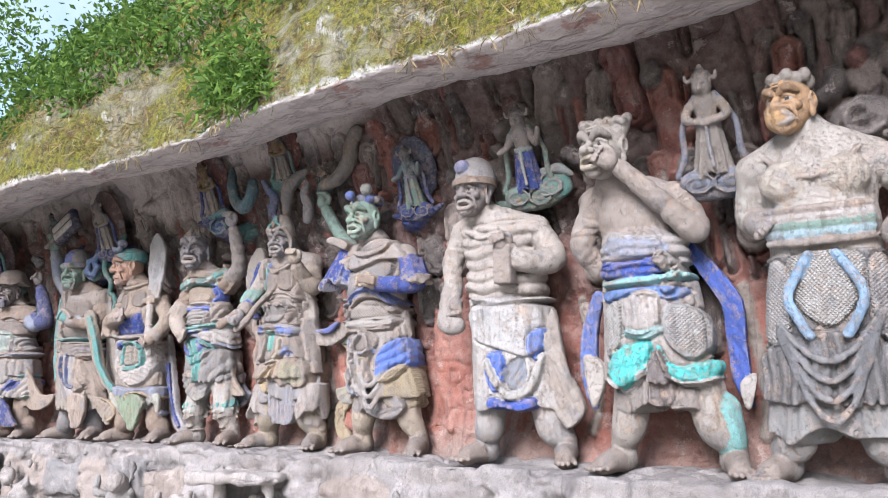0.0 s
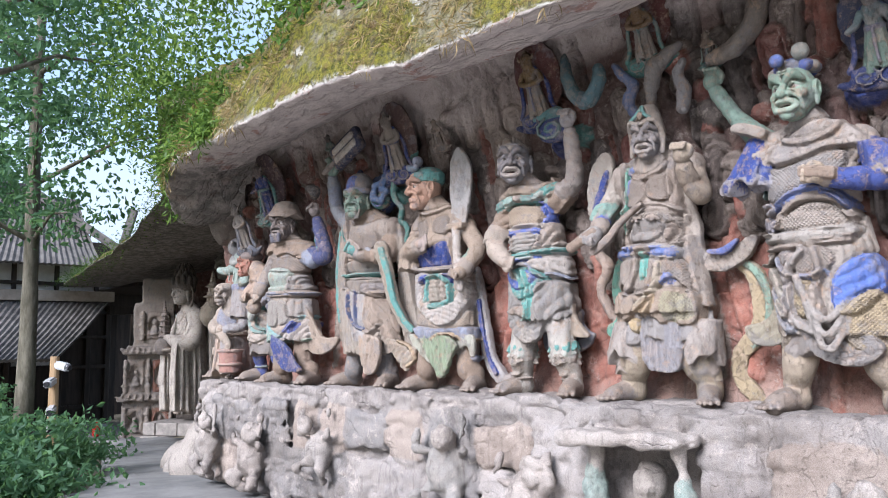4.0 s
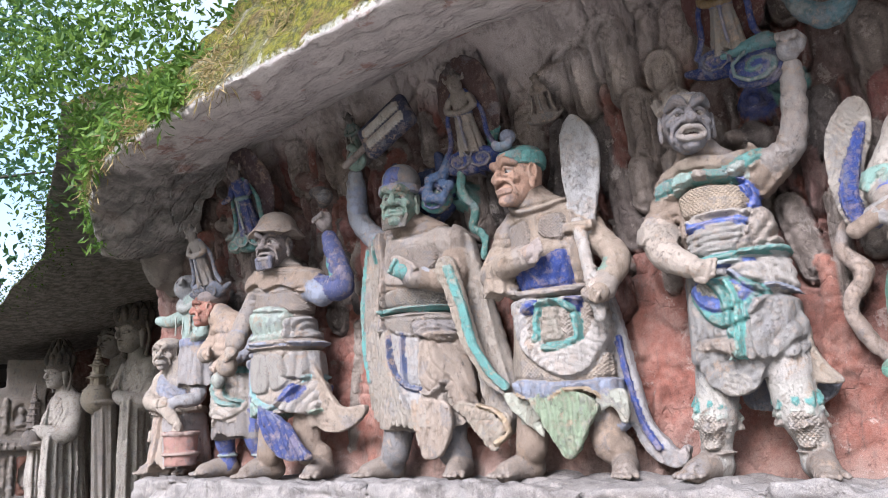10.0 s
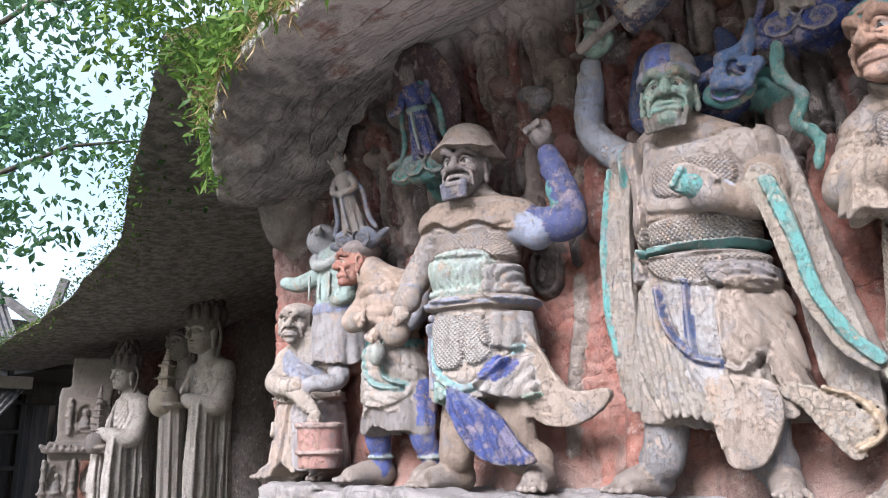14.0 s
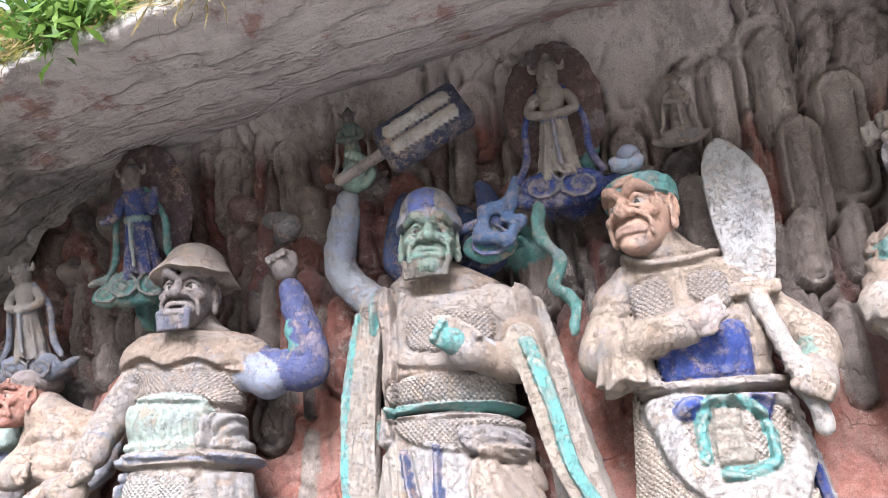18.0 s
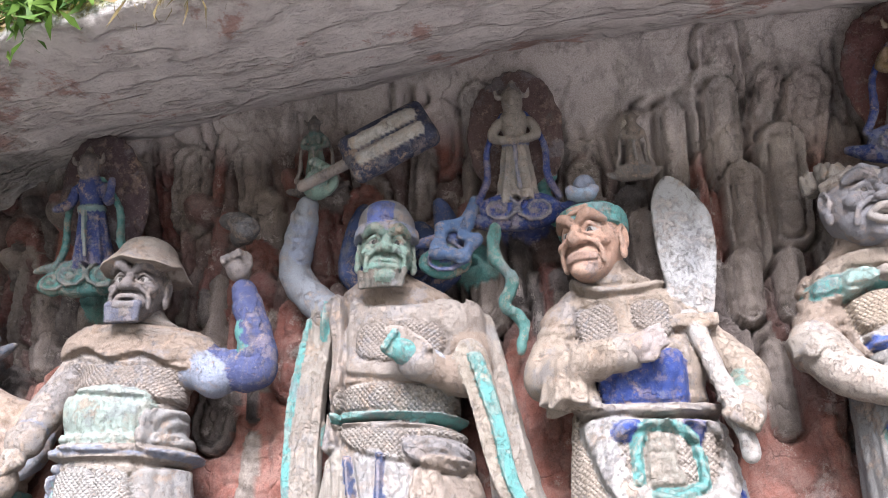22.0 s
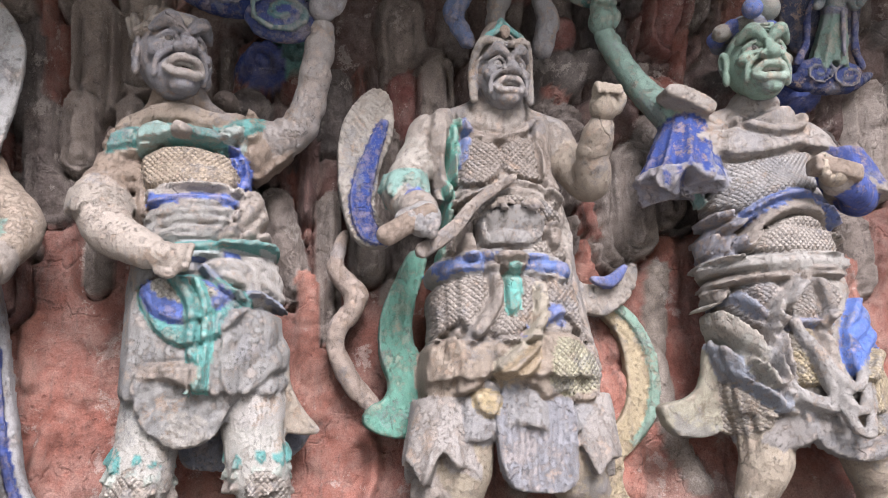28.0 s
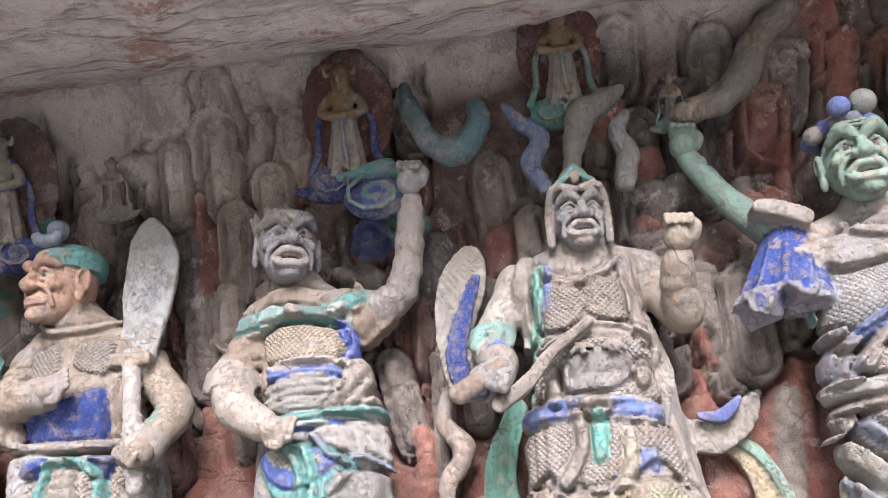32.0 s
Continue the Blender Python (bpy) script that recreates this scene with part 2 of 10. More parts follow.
def cliff_material():
    """Cliff rock above the overhang: moss and lichen where it faces the sky, bare grey stone below."""
    n = Nodes("mossy_cliff", 0.95)
    n1, n2, n3, n4 = n.noise(1.1, 8, 0.62), n.noise(5, 9, 0.7), n.noise(28, 6, 0.7), n.noise(110, 3, 0.7)
    rock = n.mix(n.step(n2, 0.3, 0.7), (0.5, 0.44, 0.41), (0.66, 0.59, 0.545))
    rock = n.mix(n.math("MULTIPLY", n.step(n.noise(2.2, 8, 0.72), 0.56, 0.62), 0.7), rock, (0.33, 0.15, 0.11))
    wet = n.mix(n.step(n1, 0.38, 0.6), (0.26, 0.24, 0.17), (0.1, 0.095, 0.05))
    moss = n.mix(n.step(n3, 0.35, 0.65), (0.055, 0.065, 0.012), (0.25, 0.23, 0.03))
    moss = n.mix(n.step(n2, 0.5, 0.7), moss, (0.17, 0.11, 0.05))
    face = n.mix(n.step(n.math("ADD", n.math("MULTIPLY", n1, 0.6), n.math("MULTIPLY", n2, 0.5)), 0.45, 0.57), wet, moss)
    face = n.mix(n.math("MULTIPLY", n.step(n.noise(7, 6, 0.7, stretch=(2.0, 2.0, 0.5)), 0.61, 0.67), 0.6), face, (0.5, 0.5, 0.42))
    stain = n.step(n.noise(2.6, 8, 0.7, stretch=(2.5, 2.5, 0.35)), 0.5, 0.62)
    face = n.mix(n.math("MULTIPLY", stain, 0.65), face, n.mix(n.step(n3, 0.4, 0.6), (0.06, 0.055, 0.035), (0.2, 0.15, 0.08)))
    h = n.math("ADD", n.math("ADD", n2, n.math("MULTIPLY", n3, 0.5)), n.math("MULTIPLY", n4, 0.2))
    fine = n.noise(240, 3, 0.7)
    scar = n.creases(2.2, 0.05, (1.0, 2.4, 1.0), 7)
    h = n.math("ADD", h, n.math("MULTIPLY", scar, 0.5))
    h = n.math("ADD", h, n.math("MULTIPLY", n.noise(11, 4, 0.7, stretch=(1.0, 3.0, 1.0)), 0.7))
    c = n.mix(n.math("MULTIPLY", n.step(n4, 0.45, 0.6), 0.6), face, n.mix(1.0, face, (0.4, 0.38, 0.36), "MULTIPLY"))
    c = n.mix(n.math("MULTIPLY", n.step(n3, 0.58, 0.64), 0.4), c, n.mix(1.0, c, (0.4, 0.38, 0.36), "MULTIPLY"))
    c = n.mix(n.math("MULTIPLY", n.step(fine, 0.4, 0.6), 0.3), c, n.mix(1.0, c, (0.5, 0.5, 0.48), "MULTIPLY"))
    dust = n.noise(16, 8, 0.75)
    rock = n.mix(n.math("MULTIPLY", n.step(dust, 0.5, 0.64), 0.5), rock, n.mix(1.0, rock, (0.6, 0.57, 0.55), "MULTIPLY"))
    rock = n.mix(n.math("MULTIPLY", n.math("SUBTRACT", 1.0, scar), 0.35), rock, (0.25, 0.21, 0.19))
    # rock tone turns darker towards the far end in x, broken by noise
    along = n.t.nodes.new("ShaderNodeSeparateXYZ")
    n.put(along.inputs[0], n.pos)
    far_end = n.step(n.math("ADD", n.math("MULTIPLY", along.outputs[0], -1.0), n.math("MULTIPLY", n.noise(2.0, 8, 0.75), 1.6)), 5.05, 5.6)
    dark_rock = n.mix(n.step(n2, 0.4, 0.62), (0.1, 0.095, 0.085), (0.3, 0.27, 0.24))
    rock = n.mix(n.math("MULTIPLY", far_end, 0.85), rock, dark_rock)
    nz = n.normal_z()
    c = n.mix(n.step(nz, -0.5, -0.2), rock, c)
    rim = n.math("MULTIPLY", n.step(nz, -0.7, -0.45), n.math("SUBTRACT", 1.0, n.step(nz, -0.2, 0.1)))
    c = n.mix(n.math("MULTIPLY", n.math("MULTIPLY", rim, n.step(n.noise(18, 6, 0.7), 0.42, 0.56)), 0.75), c, (0.55, 0.54, 0.5))
    return n.done(c, n.math("ADD", h, n.math("MULTIPLY", fine, 0.1)), 1.0, 0.05)


def plain(name, a, b, scale=12, rough=0.8, bump=0.3, dist=0.006, stretch=None, metal=0.0):
    n = Nodes(name, rough)
    v = n.noise(scale, 7, 0.65, stretch=stretch)
    n.b.inputs["Metallic"].default_value = metal
    w = n.noise(scale * 5, 4, 0.6)
    c = n.mix(n.step(v, 0.3, 0.7), a, b)
    c = n.mix(n.math("MULTIPLY", w, 0.3), c, n.mix(1.0, c, (0.5, 0.5, 0.5), "MULTIPLY"))
    return n.done(c, n.math("ADD", v, n.math("MULTIPLY", w, 0.4)), bump, dist)


STATUE = painted_stone("painted_stone")
ROCK = rock_material()
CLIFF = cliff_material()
BLOCK = plain("block_stone", (0.2, 0.185, 0.17), (0.33, 0.3, 0.275), 5, 0.95, 0.6, 0.02)
# walk stone in a darker grey that includes the shade of the trees
SHADED_PATHSTONE = plain("shaded_path_stone", (0.13, 0.13, 0.128), (0.21, 0.207, 0.2), 2.5, 0.85)
# court stone made extra pale to throw light up onto the ceiling
BOUNCE_PAVING = plain("bounce_paving", (0.42, 0.395, 0.37), (0.54, 0.51, 0.48), 2.5, 0.85)
SOIL = plain("soil", (0.1, 0.09, 0.065), (0.19, 0.165, 0.12), 4, 1.0)
ROOFTILE = plain("roof_tile", (0.075, 0.07, 0.068), (0.16, 0.15, 0.14), 3, 0.9)
PLASTER = plain("white_plaster", (0.48, 0.46, 0.43), (0.62, 0.6, 0.57), 2, 0.9)
TIMBER = plain("dark_timber", (0.018, 0.014, 0.011), (0.05, 0.036, 0.028), 6, 0.6, stretch=(1.0, 1.0, 0.15))
RIDGE = plain("ridge_plaster", (0.32, 0.27, 0.22), (0.45, 0.38, 0.31), 3, 0.9)
BARK = plain("bark", (0.075, 0.07, 0.05), (0.18, 0.165, 0.13), 9, 0.95, 0.8, 0.03, stretch=(1.0, 1.0, 0.3))
LAMP_BODY = plain("lamp_black", (0.015, 0.016, 0.02), (0.035, 0.035, 0.04), 20, 0.45)
POLE = plain("pole_timber", (0.3, 0.2, 0.11), (0.42, 0.29, 0.17), 8, 0.7, stretch=(1.0, 1.0, 0.1))
METAL = plain("grey_metal", (0.42, 0.43, 0.44), (0.55, 0.55, 0.56), 15, 0.4, 0.05, metal=0.3)
RED = plain("red_enamel", (0.45, 0.02, 0.015), (0.55, 0.03, 0.02), 15, 0.35, 0.05)


def leaf_material(name, dark, light, through_it=0.35):
    n = Nodes(name, 0.55)
    r = n.t.nodes.new("ShaderNodeNewGeometry").outputs["Random Per Island"]
    c = n.mix(r, dark, light)
    n.done(c)
    tr = n.t.nodes.new("ShaderNodeBsdfTranslucent")
    n.put(tr.inputs[0], n.mix(0.4, c, (0.2, 0.36, 0.09)))
    m = n.t.nodes.new("ShaderNodeMixShader")
    m.inputs[0].default_value = through_it
    n.t.links.new(n.b.outputs[0], m.inputs[1])
    n.t.links.new(tr.outputs[0], m.inputs[2])
    n.t.links.new(m.outputs[0], n.t.nodes["Material Output"].inputs[0])
    return n.mat


LEAF = leaf_material("leaf", (0.03, 0.08, 0.045), (0.1, 0.2, 0.1), 0.5)
FERN = leaf_material("fern_leaf", (0.03, 0.075, 0.012), (0.13, 0.21, 0.03))
DRY = leaf_material("dry_grass", (0.16, 0.11, 0.05), (0.3, 0.22, 0.1), 0.2)


# clay: shapes joined as a distance field and skinned as one mesh
def axis_noise(x, y, z, f, seed):
    """Cheap rolling unevenness from a few crossed waves, about -1 to 1."""
    rng = np.random.RandomState(seed)
    out = 0.0
    for k in range(5):
        d = rng.normal(size=3)
        d *= f * (0.6 + 0.5 * k) / np.linalg.norm(d)
        out = out + np.sin(d[0] * x + d[1] * y + d[2] * z + rng.uniform(0, 6.28)) / (1.0 + 0.5 * k)
    return out / 2.6


class Clay:
    def __init__(self, lo, hi, voxel=0.013, base=(0.37, 0.32, 0.27), mail=0.0):
        self.lo, self.v = np.array(lo, float), voxel
        self.n = np.ceil((np.array(hi) - self.lo) / voxel).astype(int) + 1
        self.d = np.full(tuple(self.n), 0.5, np.float32)
        self.c = np.zeros(tuple(self.n), np.int16)
        self.pal = [(*base, mail)]
        self.grow, self.smooth = None, False

    def tint(self, colour):
        colour = tuple(colour) + (0.0,) * (4 - len(colour))
        if colour not in self.pal:
            self.pal.append(colour)
        return self.pal.index(colour)

    def window(self, lo, hi, pad):
        a = np.clip(np.floor((np.array(lo) - pad - self.lo) / self.v).astype(int), 0, self.n)
        b = np.clip(np.ceil((np.array(hi) + pad - self.lo) / self.v).astype(int) + 1, 0, self.n)
        if np.any(b - a < 1):
            return None
        s = tuple(slice(i, j) for i, j in zip(a, b))
        g = [(self.lo[k] + self.v * np.arange(a[k], b[k])).astype(np.float32) for k in range(3)]
        return s, g[0][:, None, None], g[1][None, :, None], g[2][None, None, :]

    def blend(self, s, e, colour, k, mode):
        d = self.d[s]
        if mode == "cut":
            self.d[s] = np.maximum(d, -e)
            return self
        if mode == "paint":
            if colour is not None:
                self.c[s][e < 0] = self.tint(colour)
            return self
        if colour is not None:
            w = e < d
            self.c[s][w] = self.tint(colour)
        h = np.maximum(k - np.abs(d - e), 0.0) / max(k, 1e-6)
        self.d[s] = np.minimum(d, e) - h * h * k * 0.25
        return self

    def cone(self, a, b, ra, rb=None, colour=None, k=0.02, flat=1.0, mode="add"):
        """A limb from a to b; flat > 1 thins it from front to back."""
        a, b = np.array(a, float), np.array(b, float)
        rb = ra if rb is None else rb
        r = max(ra, rb)
        w = self.window(np.minimum(a, b) - r, np.maximum(a, b) + r, k + 3 * self.v)
        if w is None:
            return self
        s, x, y, z = w
        ax = np.array([a[0], a[1] * flat, a[2]])
        bx = np.array([b[0], b[1] * flat, b[2]])
        u = bx - ax
        t = np.clip(((x - ax[0]) * u[0] + (y * flat - ax[1]) * u[1] + (z - ax[2]) * u[2]) / max(u @ u, 1e-9), 0, 1)
        q = (x - ax[0] - t * u[0]) ** 2 + (y * flat - ax[1] - t * u[1]) ** 2 + (z - ax[2] - t * u[2]) ** 2
        return self.blend(s, (np.sqrt(q) - (ra + (rb - ra) * t)) / (flat ** 0.5), colour, k, mode)

    def tube(self, pts, r, colour=None, k=0.012, flat=1.0, mode="add"):
        rs = list(r) if isinstance(r, (list, tuple)) else [r] * len(pts)
        if 2 < len(pts) < 8:
            P, n = np.array(pts, float), len(pts)
            pts, rr = [], []
            for i in range(n - 1):
                a, b, e, f = P[max(i - 1, 0)], P[i], P[i + 1], P[min(i + 2, n - 1)]
                for t in (0, 0.25, 0.5, 0.75):
                    pts.append(0.5 * (2 * b + (e - a) * t + (2 * a - 5 * b + 4 * e - f) * t * t + (3 * b - a - 3 * e + f) * t ** 3))
                    rr.append(rs[i] + (rs[i + 1] - rs[i]) * t)
            pts.append(P[-1])
            rs = rr + [rs[-1]]
        for p, q, a, b in zip(pts, pts[1:], rs, rs[1:]):
            self.cone(p, q, a, b, colour, k, flat, mode)
        return self

    def ell(self, c, r, colour=None, k=0.02, turn=0.0, mode="add", tilt=0.0):
        c, r = np.array(c, float), np.array(r, float)
        R = max(r)
        w = self.window(c - R, c + R, k + 3 * self.v)
        if w is None:
            return self
        s, x, y, z = w
        x, y, z = x - c[0], y - c[1], z - c[2]
        if turn:
            p, q = math.cos(radians(turn)), math.sin(radians(turn))
            x, y = x * p + y * q, y * p - x * q
        if tilt:
            p, q = math.cos(radians(tilt)), math.sin(radians(tilt))
            x, z = x * p + z * q, z * p - x * q
        q = np.sqrt((x / r[0]) ** 2 + (y / r[1]) ** 2 + (z / r[2]) ** 2)
        return self.blend(s, (q - 1.0) * min(r), colour, k, mode)

    def box(self, c, h, colour=None, k=0.01, tilt=0.0, turn=0.0, round_by=0.01, mode="add"):
        c, h = np.array(c, float), np.array(h, float)
        R = np.linalg.norm(h)
        w = self.window(c - R, c + R, k + 3 * self.v)
        if w is None:
            return self
        s, x, y, z = w
        x, y, z = x - c[0], y - c[1], z - c[2]
        if turn:
            p, q = math.cos(radians(turn)), math.sin(radians(turn))
            x, y = x * p + y * q, y * p - x * q
        if tilt:
            p, q = math.cos(radians(tilt)), math.sin(radians(tilt))
            x, z = x * p + z * q, z * p - x * q
        a, b, e = np.abs(x) - h[0] + round_by, np.abs(y) - h[1] + round_by, np.abs(z) - h[2] + round_by
        out = np.sqrt(np.maximum(a, 0) ** 2 + np.maximum(b, 0) ** 2 + np.maximum(e, 0) ** 2) + np.minimum(np.maximum(np.maximum(a, b), e), 0)
        return self.blend(s, out - round_by, colour, k, mode)

    def skirt(self, top, bottom, rt, rb, colour=None, folds=9, deep=0.06, hem=0.03, k=0.006, phase=0.0, mode="add", flare=1.0):
        """Cloth falling from top to bottom (centres), with oval radii (across, front to back), pleats and an uneven hem."""
        top, bottom = np.array(top, float), np.array(bottom, float)
        deep, hem = 1.15 * deep, 0.8 * hem
        rb = (0.5 * rt[0] + 0.5 * rb[0] if rb[0] < 1.6 * rt[0] else rb[0] * 0.9, rb[1])
        R = max(rt[0], rb[0], rt[1], rb[1]) * 1.2
        lo, hi = np.minimum(top, bottom) - (R, R, hem + 0.02), np.maximum(top, bottom) + (R, R, 0.02)
        w = self.window(lo, hi, k + 3 * self.v)
        if w is None:
            return self
        s, x, y, z = w
        t = np.clip((top[2] - z) / (top[2] - bottom[2]), 0, 1.1)
        tt = t ** flare
        x, y = x - top[0] - (bottom[0] - top[0]) * t, y - top[1] - (bottom[1] - top[1]) * t
        rx, ry = rt[0] + (rb[0] - rt[0]) * tt, rt[1] + (rb[1] - rt[1]) * tt
        th = np.arctan2(y / ry, x / rx)
        wave = np.cos(folds * th + phase + 2.0 * t) * 0.65 + np.cos((folds * 2 - 1) * th + 1.7 * phase) * 0.35
        q = np.sqrt((x / rx) ** 2 + (y / ry) ** 2) - deep * wave * (0.25 + 0.75 * t)
        side = (q - 1.0) * np.minimum(rx, ry)
        edge = np.cos(4 * th + 1.3 * phase) * 0.65 + np.cos(7 * th + phase) * 0.5
        end = np.maximum(z - top[2], bottom[2] + hem * edge - z)
        return self.blend(s, np.maximum(side, end), colour, k, mode)

    def outline(self, pts, width, sharp):
        """Window and signed distance over x and z of a closed rounded outline, or of a path of some width."""
        P = np.array(pts, float)
        n = len(P)
        if not sharp and n > 2:
            out = []
            for i in range(n if width is None else n - 1):
                if width is None:
                    a, b, e, f = P[i - 1], P[i], P[(i + 1) % n], P[(i + 2) % n]
                else:
                    a, b, e, f = P[max(i - 1, 0)], P[i], P[i + 1], P[min(i + 2, n - 1)]
                for t in (0, 0.25, 0.5, 0.75):
                    out.append(0.5 * (2 * b + (e - a) * t + (2 * a - 5 * b + 4 * e - f) * t * t + (3 * b - a - 3 * e + f) * t ** 3))
            if width is not None:
                out.append(P[-1])
            P = np.array(out)
        lo, hi = P.min(0), P.max(0)
        ws = np.full(len(P), 0.0) if width is None else np.interp(np.linspace(0, 1, len(P)), np.linspace(0, 1, len(np.atleast_1d(width))), np.atleast_1d(width))
        w = self.window((lo[0], self.lo[1], lo[1]), (hi[0], self.lo[1] + 9, hi[1]), max(ws) + 0.03)
        if w is None:
            return None
        s, x, y, z = w
        X, Z = x[:, :, 0] + 0 * z[0], 0 * x[:, :, 0] + z[0]
        best = np.full(X.shape, 9.0, np.float32)
        inside = np.zeros(X.shape, bool)
        for i in range(len(P) if width is None else len(P) - 1):
            (ax, az), (bx, bz) = P[i], P[(i + 1) % len(P)]
            u, v = bx - ax, bz - az
            t = np.clip(((X - ax) * u + (Z - az) * v) / max(u * u + v * v, 1e-12), 0, 1)
            q = np.hypot(X - ax - t * u, Z - az - t * v)
            if width is not None:
                q = q - (ws[i] + (ws[i + 1] - ws[i]) * t)
            best = np.minimum(best, q)
            if width is None and az != bz:
                inside ^= ((az > Z) != (bz > Z)) & (X < (bx - ax) * (Z - az) / (bz - az) + ax)
        if width is None:
            best = np.where(inside, -best, best)
        return s, X, y, Z, best, P

    def folds(self, X, Z, P, comb):
        """Parallel rounded folds with sharp valleys: angle, spacing, depth, bend."""
        ang, gap, deep, bend = comb
        m = P.mean(0)
        p, q = math.cos(radians(ang)), math.sin(radians(ang))
        u, v = (X - m[0]) * p + (Z - m[1]) * q, (Z - m[1]) * p - (X - m[0]) * q
        f = v - bend * u * u + 0.15 * gap * np.sin(u * 23 + v * 9)
        return deep * (np.abs(np.sin(math.pi * f / gap)) ** 0.7 - 0.6)

    def layer(self, pts, thick, colour=None, comb=None, width=None, soft=0.006, sharp=False):
        """Lays cloth of some thickness, cut to an outline seen from the front, over what is there."""
        o = self.outline(pts, width, sharp)
        if o is None:
            return self
        s, X, y, Z, sd, P = o
        h = np.clip(-sd / soft, 0, 1) * (0.85 * thick + (1.35 * self.folds(X, Z, P, comb) if comb else 0)) - (0.014 if thick > 0.01 else 0.0) * np.exp(-(((sd - 0.007) / 0.007) ** 2))
        d = self.d[s]
        if colour is not None:
            self.c[s][np.broadcast_to((sd < 0)[:, None, :], d.shape) & (d < abs(thick) + 0.03)] = self.tint(colour)
        self.d[s] = d - h[:, None, :].astype(np.float32)
        return self

    def plate(self, pts, y0, half, colour=None, comb=None, width=None, dx=0.0, dz=0.0, k=0.006, sharp=False, dish=0.0):
        """A sheet cut to an outline seen from the front, standing free at y0, leaning by dx and dz."""
        o = self.outline(pts, width, sharp)
        if o is None:
            return self
        s, X, y, Z, sd, P = o
        m = P.mean(0)
        yy = y0 + dx * (X - m[0]) + dz * (Z - m[1]) - dish * np.maximum(sd + 0.05, 0)
        t = half + (self.folds(X, Z, P, comb) if comb else 0) + np.clip(sd + half, -half, 0) * 0
        e = np.maximum(sd[:, None, :], np.abs(y - yy[:, None, :]) - (t + 0 * X)[:, None, :])
        return self.blend(s, e.astype(np.float32), colour, k, "add")

    def wring(self, a, b, r, deep, gap, seed):
        """Slanting cloth folds round a sleeve from a to b."""
        a, b = np.array(a, float), np.array(b, float)
        w = self.window(np.minimum(a, b) - r, np.maximum(a, b) + r, 0)
        if w is None:
            return self
        s, x, y, z = w
        u = b - a
        L = max(float(np.linalg.norm(u)), 1e-6)
        t = ((x - a[0]) * u[0] + (y - a[1]) * u[1] + (z - a[2]) * u[2]) / L
        q = np.sqrt(np.maximum((x - a[0]) ** 2 + (y - a[1]) ** 2 + (z - a[2]) ** 2 - t * t, 0))
        f = t + 0.35 * (x - a[0]) + 0.5 * (y - a[1]) + 0.012 * np.sin(31 * x + seed) + 0.01 * np.sin(43 * z + 2 * seed)
        m = np.clip((r - q) / 0.02, 0, 1) * np.clip((t + 0.02) / 0.05, 0, 1) * np.clip((L + 0.02 - t) / 0.05, 0, 1)
        m = m * (0.55 + 0.45 * np.sin(9 * x + 7 * z + seed))
        self.d[s] -= (m * deep * (np.abs(np.sin(math.pi * f / gap)) ** 0.7 - 0.65)).astype(np.float32)
        return self

    def rough(self, amount, f=9.0, seed=1):
        g = [(self.lo[k] + self.v * np.arange(self.n[k])).astype(np.float32) for k in range(3)]
        x, y, z = g[0][:, None, None], g[1][None, :, None], g[2][None, None, :]
        near = np.abs(self.d) < 0.1
        full = np.broadcast_to(axis_noise(x, y, z, f, seed) + 0.6 * axis_noise(x, y, z, f * 2.7, seed + 7), self.d.shape)
        self.d = np.where(near, self.d + amount * full, self.d).astype(np.float32)
        return self

    def crag(self, amount, f, seed=1, width=0.14):
        """Cuts winding creases into the surface."""
        g = [(self.lo[k] + self.v * np.arange(self.n[k])).astype(np.float32) for k in range(3)]
        n = axis_noise(g[0][:, None, None], g[1][None, :, None], g[2][None, None, :], f, seed)
        self.d += (amount * np.exp(-((n / width) ** 2))).astype(np.float32)
        return self

    def drape(self, cx, cy, z0, z1, amount, n, seed):
        """Folds that run down all round an upright figure, with broken, wandering ridges."""
        s, x, y, z = self.window((self.lo[0], self.lo[1], z0), (self.lo[0] + 9, self.lo[1] + 9, z1), 0)
        th = np.arctan2(x - cx, cy - y)
        g = np.random.RandomState(seed)
        a, b = g.uniform(0, 6, 2)
        f = n * th + 1.6 * np.sin(3.1 * z + 2 * th + a) + 0.9 * np.sin(9 * z + 5 * th + b)
        fade = np.clip(np.minimum(z - z0, z1 - z) / 0.1, 0, 1) * (0.6 + 0.4 * np.sin(4 * th + 5 * z + b))
        self.d[s] += (amount * fade * (0.6 - np.abs(np.sin(0.5 * f)) ** 0.7)).astype(np.float32)
        return self

    def crumple(self, z0, z1, amount, seed):
        """Sagging folds across a chest and sleeves."""
        s, x, y, z = self.window((self.lo[0], self.lo[1], z0), (self.lo[0] + 9, self.lo[1] + 9, z1), 0)
        g = np.random.RandomState(seed)
        a, b = g.uniform(0, 6, 2)
        f = (z + 0.5 * y + 0.035 * np.sin(7 * x + a) + 0.02 * np.sin(15 * x + 9 * z + b)) / 0.047
        fade = np.clip(np.minimum(z - z0, z1 - z) / 0.06, 0, 1) * np.clip(0.35 + 0.65 * np.sin(6 * x + 8 * z + b), 0, 1)
        self.d[s] += (amount * fade * (0.6 - np.abs(np.sin(math.pi * f)) ** 0.7)).astype(np.float32)
        return self

    def skin(self):
        """Points, quads and paint of the surface."""
        d = self.d
        for ax in range(3):
            for e in (0, -1):
                i = [slice(None)] * 3
                i[ax] = e
                d[tuple(i)] = np.maximum(d[tuple(i)], 0.001)
        neg = d < 0
        cnt = np.zeros(np.array(d.shape) - 1, np.int8)
